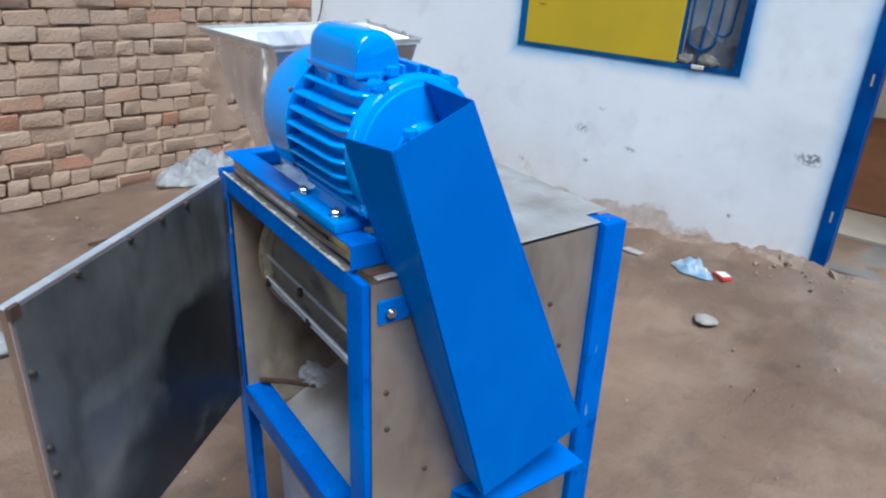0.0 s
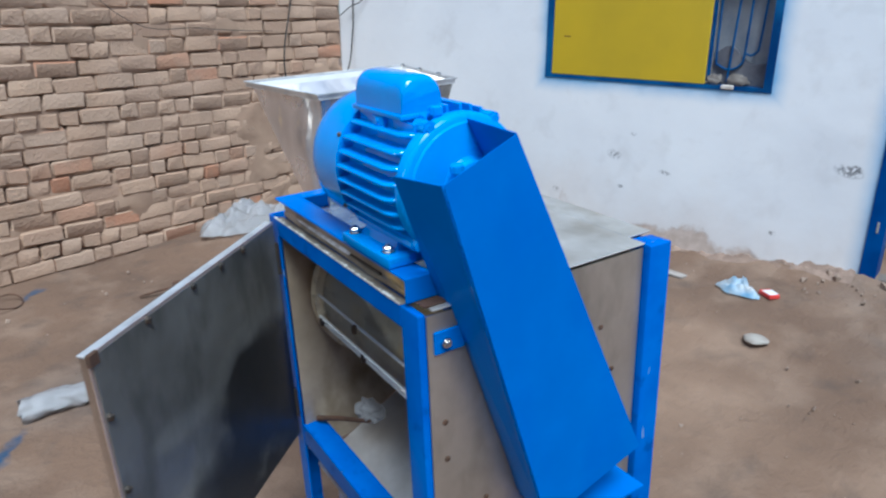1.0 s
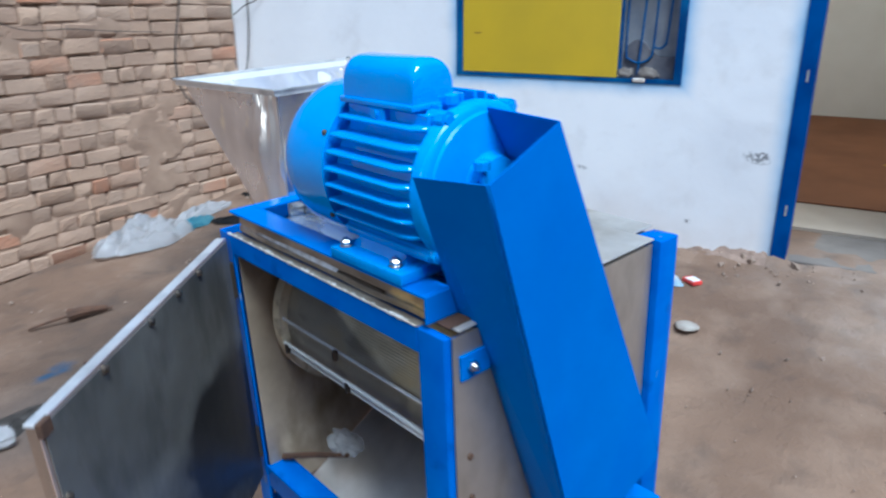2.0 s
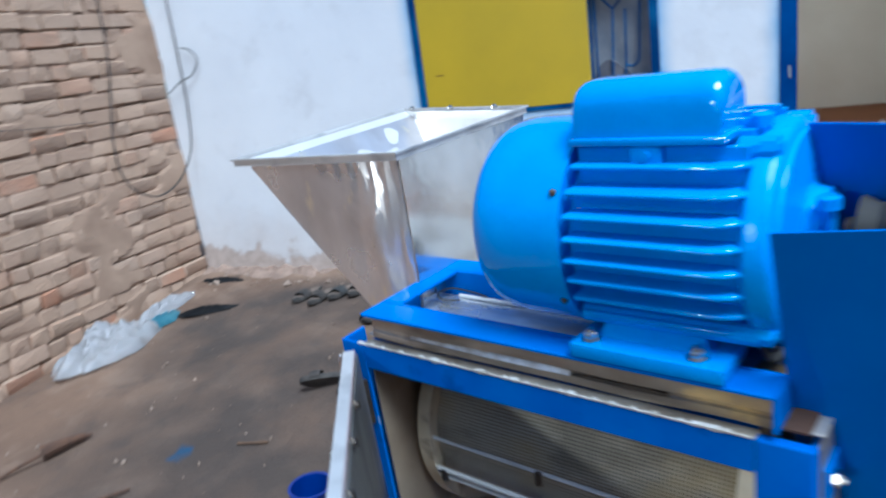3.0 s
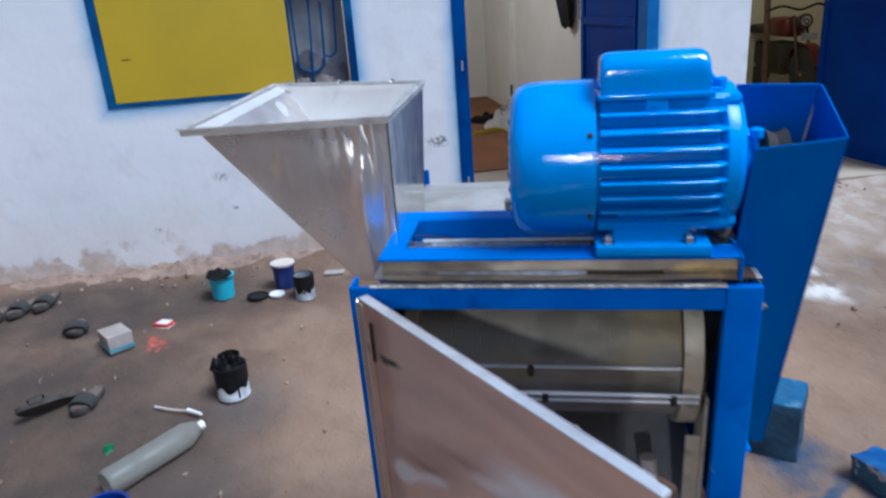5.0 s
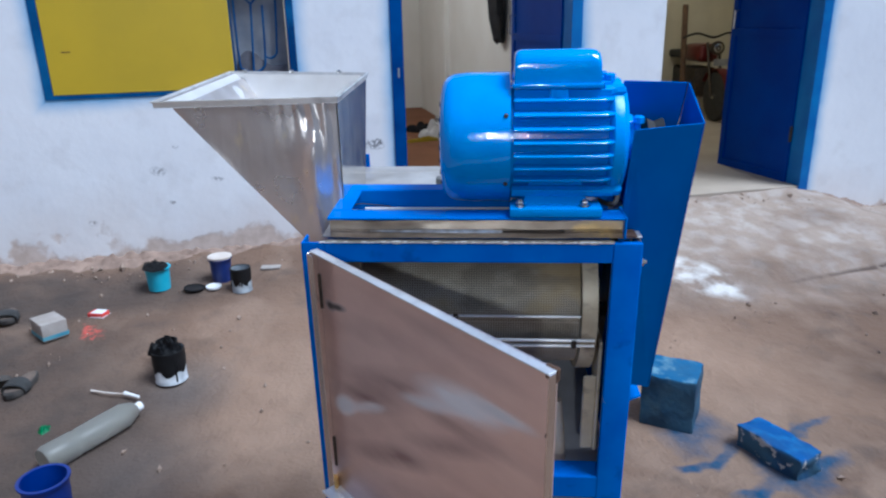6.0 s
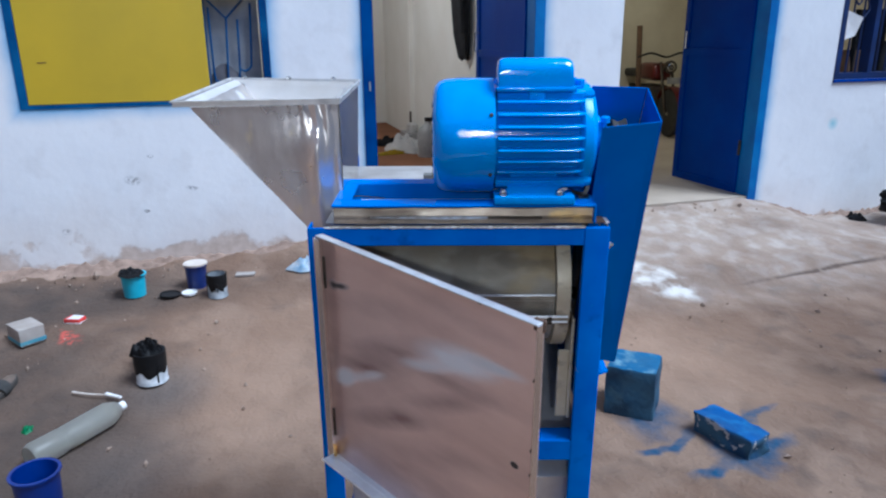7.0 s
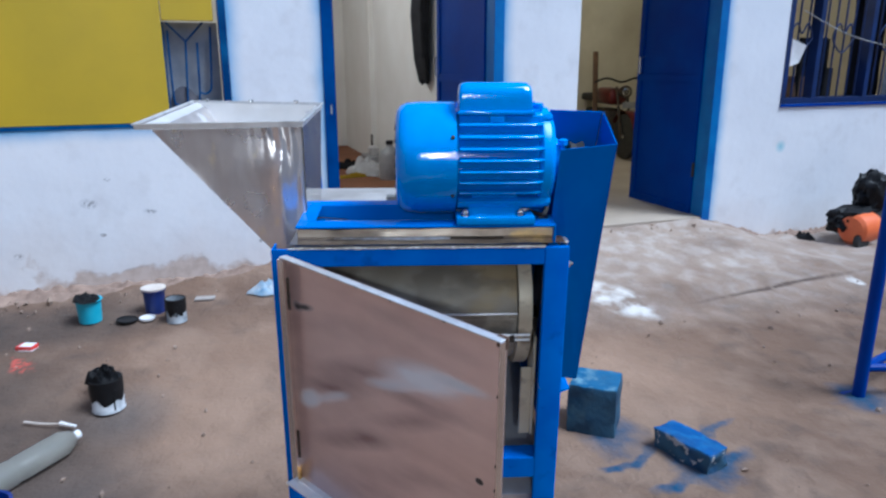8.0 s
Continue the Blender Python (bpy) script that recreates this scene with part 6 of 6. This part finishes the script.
# sprayed concrete block and brick
def painted_block(name, sx, sy, sz, label, m, category, rugged, flecks, tops=((0.002, 0.07, 0.25, 1), (0.012, 0.13, 0.34, 1))):
    mt, nt, b = nodes_of(name + "_finish")
    pos, ax = position_axes(nt)
    base = mixc(nt, ramp(nt, pos_noise(nt, pos, 14), 0.4, 0.65), (0.045, 0.1, 0.155, 1), (0.018, 0.045, 0.085, 1))
    g = nt.nodes.new("ShaderNodeNewGeometry")
    s = nt.nodes.new("ShaderNodeSeparateXYZ")
    nt.links.new(g.outputs["Normal"], s.inputs[0])
    top = calc(nt, "MULTIPLY_ADD", s.outputs[2], 0.75, calc(nt, "MULTIPLY_ADD", pos_noise(nt, pos, 9, 5), 1.2, -0.52), clamp=True)
    col = mixc(nt, top, base, mixc(nt, ramp(nt, pos_noise(nt, pos, 20, 4), 0.5, 0.7), tops[0], tops[1]))
    side = calc(nt, "SUBTRACT", 1.0, calc(nt, "ABSOLUTE", s.outputs[2]), clamp=True)
    col = mixc(nt, calc(nt, "MULTIPLY", calc(nt, "MULTIPLY", side, flecks), ramp(nt, pos_noise(nt, pos, 32, 3), 0.56, 0.62)), col, (0.5, 0.48, 0.46, 1))
    nt.links.new(col, b.inputs["Base Color"])
    b.inputs["Roughness"].default_value = 0.75
    b.inputs["Specular IOR Level"].default_value = 0.25
    bump(nt, b, pos_noise(nt, pos, 60, 4), 0.5, 0.006)
    bm = bmesh.new()
    box(bm, -sx / 2, sx / 2, -sy / 2, sy / 2, -0.02, sz, bev=0.008, seg=2)
    bmesh.ops.subdivide_edges(bm, edges=bm.edges[:], cuts=5, use_grid_fill=True)
    for v in bm.verts:
        v.co += Vector((noise.noise(v.co * 25), noise.noise(v.co * 25 + Vector((9, 0, 0))), noise.noise(v.co * 25 + Vector((0, 9, 0))))) * rugged
        v.co += v.co.normalized() * 0.5 * rugged * noise.noise(v.co * 70)
    ob = tagged(part(name, bm, mt, None), label, category)
    ob.matrix_world = m
    return ob


painted_block("concrete_block", 0.175, 0.165, 0.19, "square concrete block with blue overspray on top", pose(1.605, 0.09, -0.11, 0, 0, 49.5), "block", 0.005, 0.0, ((0.01, 0.11, 0.25, 1), (0.16, 0.3, 0.38, 1)))
painted_block("loose_brick", 0.225, 0.105, 0.075, "brick coated in wet blue paint lying in the overspray", pose(1.306, -0.108, -0.11, 0, 0, 15), "brick", 0.011, 0.8)


def make_stand():
    """Freshly painted blue tube stand at the edge of the yard."""
    E = thing("steel_stand", "freshly painted blue steel tube stand on the dirt", "stand", pose(1.44, -1.05, -0.115))
    for x, y in ((0, 0), (-0.2, -0.56), (0.2, -0.75)):
        bm = bmesh.new()
        tube(bm, [(x, y, 0), (x, y, 0.95)], 0.025, 12)
        leg = part("leg", bm, DOOR_BLUE, E)
        bm = bmesh.new()
        box(bm, x - 0.05, x + 0.05, y - 0.05, y + 0.05, -0.004, 0.006, bev=0.002)
        part("foot_plate", bm, DOOR_BLUE, leg)
    for z in (0.13, 0.9):
        for p, q in (((0, 0), (-0.2, -0.56)), ((-0.2, -0.56), (0.2, -0.75)), ((0, 0), (0.2, -0.75))):
            bm = bmesh.new()
            tube(bm, [(*p, z), (*q, z)], 0.018, 10)
            part("rail", bm, DOOR_BLUE, E)


make_stand()


def make_generator():
    E = thing("petrol_generator", "black petrol generator with an orange tank by the house wall", "generator", on_ground(3.14, -2.98, 8))
    bm = bmesh.new()
    bmesh.ops.create_icosphere(bm, subdivisions=4, radius=1.0)
    for v in bm.verts:
        n = v.co.copy()
        k = 1 + 0.16 * noise.noise(n * 2.6) + 0.12 * noise.noise(n * 6)
        box_k = 1 / max(abs(n.x), abs(n.y), abs(n.z)) ** 0.6
        v.co = Vector((n.x * 0.13, n.y * 0.27, n.z * 0.11)) * k * box_k * 0.9 + Vector((0, -0.03, 0.17))
    part("engine", bm, BLACK, E)
    bm = bmesh.new()
    lathe(bm, [(0.02, -0.13), (0.085, -0.125), (0.105, -0.1), (0.11, 0.0), (0.105, 0.08), (0.085, 0.1), (0.02, 0.105)], 28, "y", (-0.09, 0.1, 0.14))
    part("tank", bm, ORANGE, E, "rounded orange tank")
    bm = bmesh.new()
    bmesh.ops.create_icosphere(bm, subdivisions=4, radius=1.0)
    for v in bm.verts:
        n = v.co.copy()
        k = 1 + 0.25 * noise.noise(n * 2.2 + Vector((3, 0, 0))) + 0.14 * noise.noise(n * 7)
        v.co = Vector((n.x * 0.11, n.y * 0.13, n.z * 0.17)) * k + Vector((0, -0.13, 0.34))
    part("air_filter", bm, BLACK, E, "lumpy black upper housing")
    for y in (0.16, -0.2):
        bm = bmesh.new()
        lathe(bm, [(0.02, -0.02), (0.06, -0.02), (0.068, 0.0), (0.06, 0.02), (0.02, 0.02)], 20, "x", (-0.15, y, 0.065))
        part("wheel", bm, RUBBER, E)
    crumple("tool_bag", 0.075, 0.06, 0.09, CLOTH_BLACK, "small black bag slumped on the cement", "bag", on_ground(3.31, -2.71), 40, 22, 0.5, 0.2)


make_generator()


# ---- lamps ----
def bulb(name, label, place, watts, colour, cord, r=0.04):
    """A bare bulb on a short holder."""
    E = thing(name, label, "lamp", pose(*place))
    bm = bmesh.new()
    lathe(bm, [(0.02, 0.04), (0.022, 0.1), (0.03, 0.12)], 16)
    part("holder", bm, BLACK, E)
    mt, nt, bs = nodes_of(name + "_glass")
    bs.inputs["Emission Color"].default_value, bs.inputs["Emission Strength"].default_value = (*colour, 1), 6.0
    bm = bmesh.new()
    lathe(bm, [(0.004, -0.05), (0.025, -0.042), (0.034, -0.01), (0.026, 0.02), (0.018, 0.042)], 20)
    glass = part("glass", bm, mt, E, "lit white bulb")
    glass.visible_shadow = False
    bm = bmesh.new()
    tube(bm, [(0, 0, 0.11)] + [tuple(Vector(p) - Vector(place)) for p in cord], 0.006, 8)
    part("cord", bm, BLACK, E)
    lamp = new(name + "_light", bpy.data.lights.new(name + "_light", "POINT"))
    lamp.data.energy, lamp.data.color, lamp.data.shadow_soft_size = watts, colour, r
    lamp.location = place


# added out of view: a fixed bulb gives the glints of a hand-held torch
bulb("stand_in_lamp", "added unseen bulb standing in for a hand-held torch", (-2.25, 1.95, 1.75), 48, (1.0, 0.97, 0.92), [(-2.25, 1.95, 1.9), (-2.41, 1.95, 1.9)], 0.065)
# fill bulb added out of view to lift the carpeted room
bulb("added_room_lamp", "added unseen bulb that brightens the carpeted room", (5.6, 1.2, 2.6), 46, (1.0, 0.93, 0.84), [(5.6, 1.2, 3.11)])
# another added fill bulb, hidden above the store's doorway view
bulb("added_store_lamp", "added unseen dim bulb that brightens the store", (5.6, -2.0, 2.6), 32, (1.0, 0.9, 0.68), [(5.6, -2.0, 3.11)])


# ---- inside the rooms ----
def make_sill_clutter():
    """Between the bars of the shuttered window and the screen behind them."""
    for y, ry, rz, seed in ((1.475, 0.036, 0.05, 2), (1.365, 0.05, 0.055, 5)):
        bm = bmesh.new()
        bmesh.ops.create_icosphere(bm, subdivisions=3, radius=1.0)
        for v in bm.verts:
            k = 1 + 0.35 * noise.noise(v.co * 1.7 + Vector((seed, 0, 0))) + 0.1 * noise.noise(v.co * 5)
            v.co = Vector((v.co.x * 0.022 * k, v.co.y * ry * k, max(0, v.co.z + 0.6) * rz * k * 0.6))
        ob = tagged(part("plaster_lump", bm, THRESHOLD, None), "broken lump of greyish plaster on the window sill", "plaster")
        ob.matrix_world = pose(WX + 0.028, y, 0.9)
    bm = bmesh.new()
    loops = []
    for i in range(15):
        f = i / 14
        h = 0.1 + 0.09 * math.sin(math.pi * min(1, f * 1.5) ** 0.8) * (1 - 0.5 * f) + 0.012 * noise.noise((f * 9, 0, 3))
        y = 1.505 - 0.25 * f
        loops.append([(0.058, y, 0.0), (0.058 + 0.004 * noise.noise((f * 8, 1, 0)), y, h), (0.076, y, h + 0.004), (0.08, y, 0.0)])
    rings(bm, loops)
    ob = tagged(part("dark_cloth", bm, CLOTH_GREY, None), "bundle of dark cloth pushed behind the window bars", "cloth")
    ob.matrix_world = pose(WX, 0, 0.9)


make_sill_clutter()


def make_interior():
    # coat on a nail of the side wall
    E = thing("hanging_coat", "long black coat hanging from a nail on the cream wall", "coat", pose(5.1, -0.435, 1.02))
    bm = bmesh.new()
    loops = []
    for z, w, d in ((0.0, 0.05, 0.02), (0.03, 0.09, 0.035), (0.2, 0.12, 0.05), (0.55, 0.13, 0.06), (0.75, 0.15, 0.05), (0.82, 0.06, 0.03)):
        ring = []
        for i in range(20):
            a = i * math.tau / 20
            fold = 1 + 0.18 * math.sin(5 * a + z * 3)
            ring.append((w * math.cos(a) * fold, 0.01 + d * (1 + math.sin(a) * fold), z + 0.03 * noise.noise((a, z, 0))))
        loops.append(ring)
    rings(bm, loops)
    part("cloth", bm, CLOTH_BLACK, E)
    bm = bmesh.new()
    tube(bm, [(0, 0.0, 0.85), (0, 0.06, 0.86)], 0.006, 6)
    part("nail", bm, IRON, E)
    # plastic drinking bottle and litter on the carpet
    E = thing("water_jug", "translucent grey plastic jug with a black cap on the carpet", "jug", pose(5.75, -0.27, 0.142))
    bm = bmesh.new()
    lathe(bm, [(0.02, 0.0), (0.095, 0.0), (0.1, 0.02), (0.1, 0.2), (0.085, 0.25), (0.04, 0.29), (0.03, 0.3), (0.03, 0.32)], 28)
    part("jug_body", bm, GREY_PLASTIC, E)
    bm = bmesh.new()
    lathe(bm, [(0.034, 0.318), (0.034, 0.35)], 16)
    part("cap", bm, BLACK, E)
    crumple("white_cloth", 0.27, 0.17, 0.15, CLOTH_WHITE, "crumpled white cloth on the carpet", "cloth", pose(6.1, -0.15, 0.143, 0, 0, 30), 50, 20)
    crumple("dark_cloth", 0.22, 0.12, 0.09, CLOTH_BLACK, "dark folded cloth on the carpet", "cloth", pose(6.5, -0.1, 0.143, 0, 0, 70), 51, 18)
    crumple("yellow_cloth", 0.2, 0.05, 0.04, YELLOW, "yellowish cloth scrap on the carpet", "cloth", pose(5.95, 0.04, 0.143, 0, 0, 100), 52, 16)
    E = thing("small_stove", "small grey metal stove with fittings by the wall", "stove", pose(6.7, -0.36, 0.142))
    boxpart("stove_body", (-0.16, 0.16, -0.06, 0.1, 0.02, 0.1), GREY_PLASTIC, E, "", 0.01)
    bm = bmesh.new()
    lathe(bm, [(0.05, 0.1), (0.06, 0.12), (0.06, 0.18), (0.04, 0.195), (0.015, 0.2)], 20, "z", (-0.05, 0.02, 0))
    part("pot", bm, STEEL_MATTE, E, "dented dull pot")
    bm = bmesh.new()
    tube(bm, [(0.08, 0.0, 0.1), (0.08, 0.0, 0.3)], 0.012, 8)
    part("pipe", bm, IRON, E)
    bm = bmesh.new()
    box(bm, 6.9, 7.02, -0.44, -0.39, 0.13, 2.9)
    structure("trim_1", bm, CREAM, "plastered pilaster on the cream wall", "pilaster")


make_interior()


def make_motorbike():
    """Parked in the store; its front end shows in the doorway."""
    E = thing("motorbike", "dark red motorbike parked in the dim store", "motorbike", pose(6.15, -3.06, 0.132, 0, 0, 172) @ Matrix.Scale(0.84, 4))
    for x in (0.0, -1.2):
        bm = bmesh.new()
        lathe(bm, [(0.24, -0.04), (0.29, -0.035), (0.3, 0.0), (0.29, 0.035), (0.24, 0.04)], 36, "y", (x, 0, 0.3))
        bmesh.ops.remove_doubles(bm, verts=bm.verts, dist=0.0001)
        wh = part("wheel", bm, RUBBER, E)
        bm = bmesh.new()
        lathe(bm, [(0.03, -0.05), (0.04, 0.0), (0.03, 0.05)], 14, "y", (x, 0, 0.3))
        for k in range(10):
            a = k * math.tau / 10
            tube(bm, [(x, 0, 0.3), (x + 0.25 * math.cos(a), 0, 0.3 + 0.25 * math.sin(a))], 0.004, 5)
        part("rim", bm, CHROME, wh)
    for y in (-0.07, 0.07):
        bm = bmesh.new()
        tube(bm, [(0.0, y, 0.3), (-0.22, y, 0.92)], 0.018, 10)
        part("fork", bm, IRON, E)
    bm = bmesh.new()
    tube(bm, curve_pts([(-0.28, -0.36, 0.98), (-0.24, -0.2, 1.03), (-0.22, 0, 0.98), (-0.24, 0.2, 1.03), (-0.28, 0.36, 0.98)]), 0.013, 8)
    part("handlebar", bm, BLACK, E)
    bm = bmesh.new()
    lathe(bm, [(0.03, -0.06), (0.07, -0.04), (0.085, 0.03), (0.08, 0.05), (0.02, 0.06)], 20, "x", (-0.12, 0, 0.86))
    lamp = part("headlamp", bm, IRON, E)
    bm = bmesh.new()
    lathe(bm, [(0.005, 0.061), (0.05, 0.056), (0.07, 0.048)], 20, "x", (-0.12, 0, 0.86))
    part("lens", bm, CHROME, lamp, "bright chrome lamp front")
    bm = bmesh.new()
    box(bm, -0.75, -0.28, -0.13, 0.13, 0.68, 0.9, bev=0.07, seg=3)
    part("tank", bm, RED_PAINT, E)
    bm = bmesh.new()
    box(bm, -1.3, -0.7, -0.12, 0.12, 0.7, 0.8, bev=0.04, seg=2)
    part("seat", bm, RUBBER, E)
    bm = bmesh.new()
    box(bm, -0.8, -0.35, -0.14, 0.14, 0.25, 0.62, bev=0.05, seg=2)
    part("engine", bm, IRON, E)
    bm = bmesh.new()
    loops = []
    for i in range(12):
        a = radians(20 + i * 12)
        loops.append([(0.33 * math.cos(a), y, 0.3 + 0.33 * math.sin(a)) for y in (-0.06, 0.06)] + [(0.325 * math.cos(a), y, 0.3 + 0.325 * math.sin(a)) for y in (0.06, -0.06)])
    rings(bm, loops)
    part("mudguard", bm, RED_PAINT, E)
    bm = bmesh.new()
    box(bm, 0.03, 0.034, -0.09, 0.09, 0.66, 0.74)
    part("plate", bm, GREY_PLASTIC, E, "small grey plate")
    P = thing("wooden_post", "thin brown wooden post leaning in the store", "post", pose(6.6, -2.95, 0.13))
    bm = bmesh.new()
    tube(bm, [(0, 0, 0), (0.05, 0.02, 1.15)], 0.03, 8)
    part("pole", bm, WOOD, P)
    # shelf clutter behind the barred window
    for x, y, z, sx, sy, sz, mt, nm, lb in ((3.78, -2.62, 0.92, 0.08, 0.08, 0.07, WHITE_PLASTIC, "white_cup", "white cup on the window sill"), (3.85, -2.95, 0.92, 0.16, 0.12, 0.16, WOOD, "wooden_crate", "brown wooden crate inside the window"), (3.9, -3.25, 0.92, 0.14, 0.18, 0.22, CLOTH_BLACK, "black_sack", "black sack inside the window")):
        E = thing(nm, lb, nm.split("_")[1], pose(x, y, z))
        boxpart("body", (-sx / 2, sx / 2, -sy / 2, sy / 2, 0.0, sz), mt, E, "", 0.01)
    bm = bmesh.new()
    box(bm, 3.734, 4.05, -3.75, -2.51, 0.86, 0.915, bev=0.004)
    tagged(part("window_shelf", bm, CEMENT, None), "cement ledge inside the barred window", "shelf", kind="structure")
    E = thing("hanging_rag", "torn white rag tied to the window bars", "rag", pose(3.52, -2.6, 1.2))
    bm = bmesh.new()
    plate(bm, [(0, 0.08, 0.16), (0.0, -0.1, 0.1), (0.01, -0.06, -0.02), (0, 0.09, -0.06)], 0.006)
    part("cloth", bm, CLOTH_WHITE, E)


make_motorbike()


def make_sacking():
    """Dark sacks hung behind the barred window."""
    for y0, y1, z1, seed in ((-2.74, -2.5, 1.98, 3), (-3.22, -2.9, 1.36, 8), (-3.74, -3.4, 1.98, 12)):
        bm = bmesh.new()
        rows = []
        for i in range(17):
            f = i / 16
            z = 0.92 + (z1 - 0.92) * f
            row = []
            for j in range(15):
                g = j / 14
                y = y0 + (y1 - y0) * g + 0.03 * (1 - f) * noise.noise((z * 4, g * 2, seed))
                row.append(bm.verts.new((3.78 + 0.02 * math.sin(g * 17 + seed) + 0.02 * noise.noise((y * 9, z * 5, seed)), y, z + 0.03 * noise.noise((g * 5, f, seed)) * f)))
            rows.append(row)
        for a, b in zip(rows, rows[1:]):
            for j in range(14):
                bm.faces.new((a[j], a[j + 1], b[j + 1], b[j]))
        bmesh.ops.solidify(bm, geom=bm.faces[:], thickness=0.004)
        tagged(part("hanging_sack", bm, CLOTH_BLACK, None), "dark sack hung up behind the window bars", "sack")


make_sacking()


def make_cables():
    def cable(name, pts, r, label, material=RUBBER):
        bm = bmesh.new()
        tube(bm, curve_pts(pts, 7), r, 8)
        tagged(part(name, bm, material, None), label, "cable")
    cable("hanging_cable", [(3.13, 4.075, 2.3), (3.1, 4.07, 1.5), (2.98, 4.07, 0.98), (2.99, 4.05, 0.74), (3.12, 4.0, 0.63), (3.3, 3.98, 0.68), (3.42, 3.95, 0.84), (3.47, 3.95, 1.05), (3.48, 3.94, 1.3), (3.478, 3.92, 2.3)], 0.0045, "black cable looped down across the wall corner")
    cable("hanging_cable", [(1.2, 4.075, 2.0), (1.9, 4.07, 1.22), (2.4, 4.07, 1.13), (2.9, 4.07, 1.1)], 0.002, "thin dark wire strung along the brick wall")
    cable("stray_wire", [(3.49, -2.62, 1.53), (3.485, -2.9, 1.42), (3.487, -3.2, 1.34), (3.49, -3.7, 1.26)], 0.004, "pale wire slung across the barred window", GREY_PLASTIC)
    cable("loose_wire", [(3.478, 4.07, 1.19), (3.47, 3.95, 1.25), (3.475, 3.86, 1.28), (3.478, 3.8, 1.36), (3.478, 3.84, 1.42), (3.478, 3.9, 1.44)], 0.0035, "stub of loose wire sticking from the white wall")


make_cables()


# ---- brick yard wall, laid piece by piece ----
def make_brick_wall():
    y0, course = 4.1, 0.0842
    bm = bmesh.new()
    box(bm, -2.6, WX, y0 + 0.04, y0 + 0.24, -0.4, 2.25)
    # mud bedding: washed out in places, smeared over the bricks in others
    nx, nz = 300, 150
    grid = []
    for i in range(nx + 1):
        x = WX - 0.001 - 5.6 * i / nx
        row = []
        for j in range(nz + 1):
            z = -0.2 + 2.44 * j / nz
            n1, n2 = noise.noise((x * 1.6, z * 2.2, 4)), noise.noise((x * 6, z * 7, 9))
            n3 = noise.noise((x * 4.5, z * 11, 21))
            out = 0.0085 - 0.017 * fade(0.14, 0.5, n1 + 0.3 * n2) + 0.04 * fade(0.05, 0.3, n3 - 0.4 * n1) + 0.006 * n2 + 0.003 * noise.noise((x * 40, z * 40, 2))
            row.append(bm.verts.new((x, y0 + max(-0.01, out), z)))
        grid.append(row)
    for a, b in zip(grid, grid[1:]):
        for j in range(nz):
            bm.faces.new((a[j], a[j + 1], b[j + 1], b[j]))
    wall = structure("wall_north", bm, MORTAR, "old tan brick wall laid in mud mortar", "wall")
    rnd = random.Random(11)
    kinds = []
    for kind in range(6):
        for length in (0.205, 0.1):
            b = bmesh.new()
            box(b, -length / 2, length / 2, 0.0, 0.1, -0.038, 0.038, bev=0.005 + 0.004 * rnd.random(), seg=1)
            for v in b.verts:
                v.co += Vector((noise.noise(v.co * 30 + Vector((kind * 7, 0, 0))), 0.7 * noise.noise(v.co * 30 + Vector((0, kind * 5, 0))), noise.noise(v.co * 30 + Vector((0, 0, kind * 3))))) * 0.0145
            bmesh.ops.recalc_face_normals(b, faces=b.faces)
            me = bpy.data.meshes.new("brick")
            b.to_mesh(me)
            b.free()
            me.materials.append(BRICK)
            me.shade_smooth()
            me.set_sharp_from_angle(angle=radians(40))
            kinds.append((length, me))
    dark = {}
    for length, me in kinds:
        dark[me] = me.copy()
        dark[me].materials.clear()
        dark[me].materials.append(BURNT)
    rest_v, rest_f = [], []
    count = 0
    for row in range(27):
        z = -0.06 + row * course
        x = WX - 0.004
        if row % 2:
            x -= 0.02
        while x > -2.4:
            header = rnd.random() < (0.62 if row % 2 else 0.3)
            length, me = kinds[2 * rnd.randrange(6) + (1 if header else 0)]
            gap = 0.003 + 0.01 * rnd.random()
            cx = x - length / 2
            m = pose(cx, y0 + rnd.uniform(-0.006, 0.004), z + rnd.uniform(-0.005, 0.004) + 0.0045 * noise.noise((cx * 1.5, row, 0)) - 0.004 * math.sin(cx * 1.7), rnd.uniform(-1.5, 1.5), rnd.uniform(-1.5, 1.5), rnd.uniform(-1.0, 1.0))
            lost = rnd.random() < 0.022
            if lost and length < 0.15:
                me, lost = dark[me], False
            if x > 1.02 and z < 1.5 and count < 300 and not lost:
                ob = new("brick", me)
                ob.parent = wall
                ob.matrix_basis = m
                count += 1
            elif not lost:
                base = len(rest_v)
                rest_v += [m @ v.co for v in me.vertices]
                rest_f += [[base + i for i in p.vertices] for p in me.polygons]
            x -= length + gap
    me = bpy.data.meshes.new("brickwork")
    me.from_pydata(rest_v, [], rest_f)
    me.materials.append(BRICK)
    ob = new("brickwork", me)
    ob.parent = wall
    tagged(ob, "bricks of the far end of the wall", kind="stuff")


make_brick_wall()
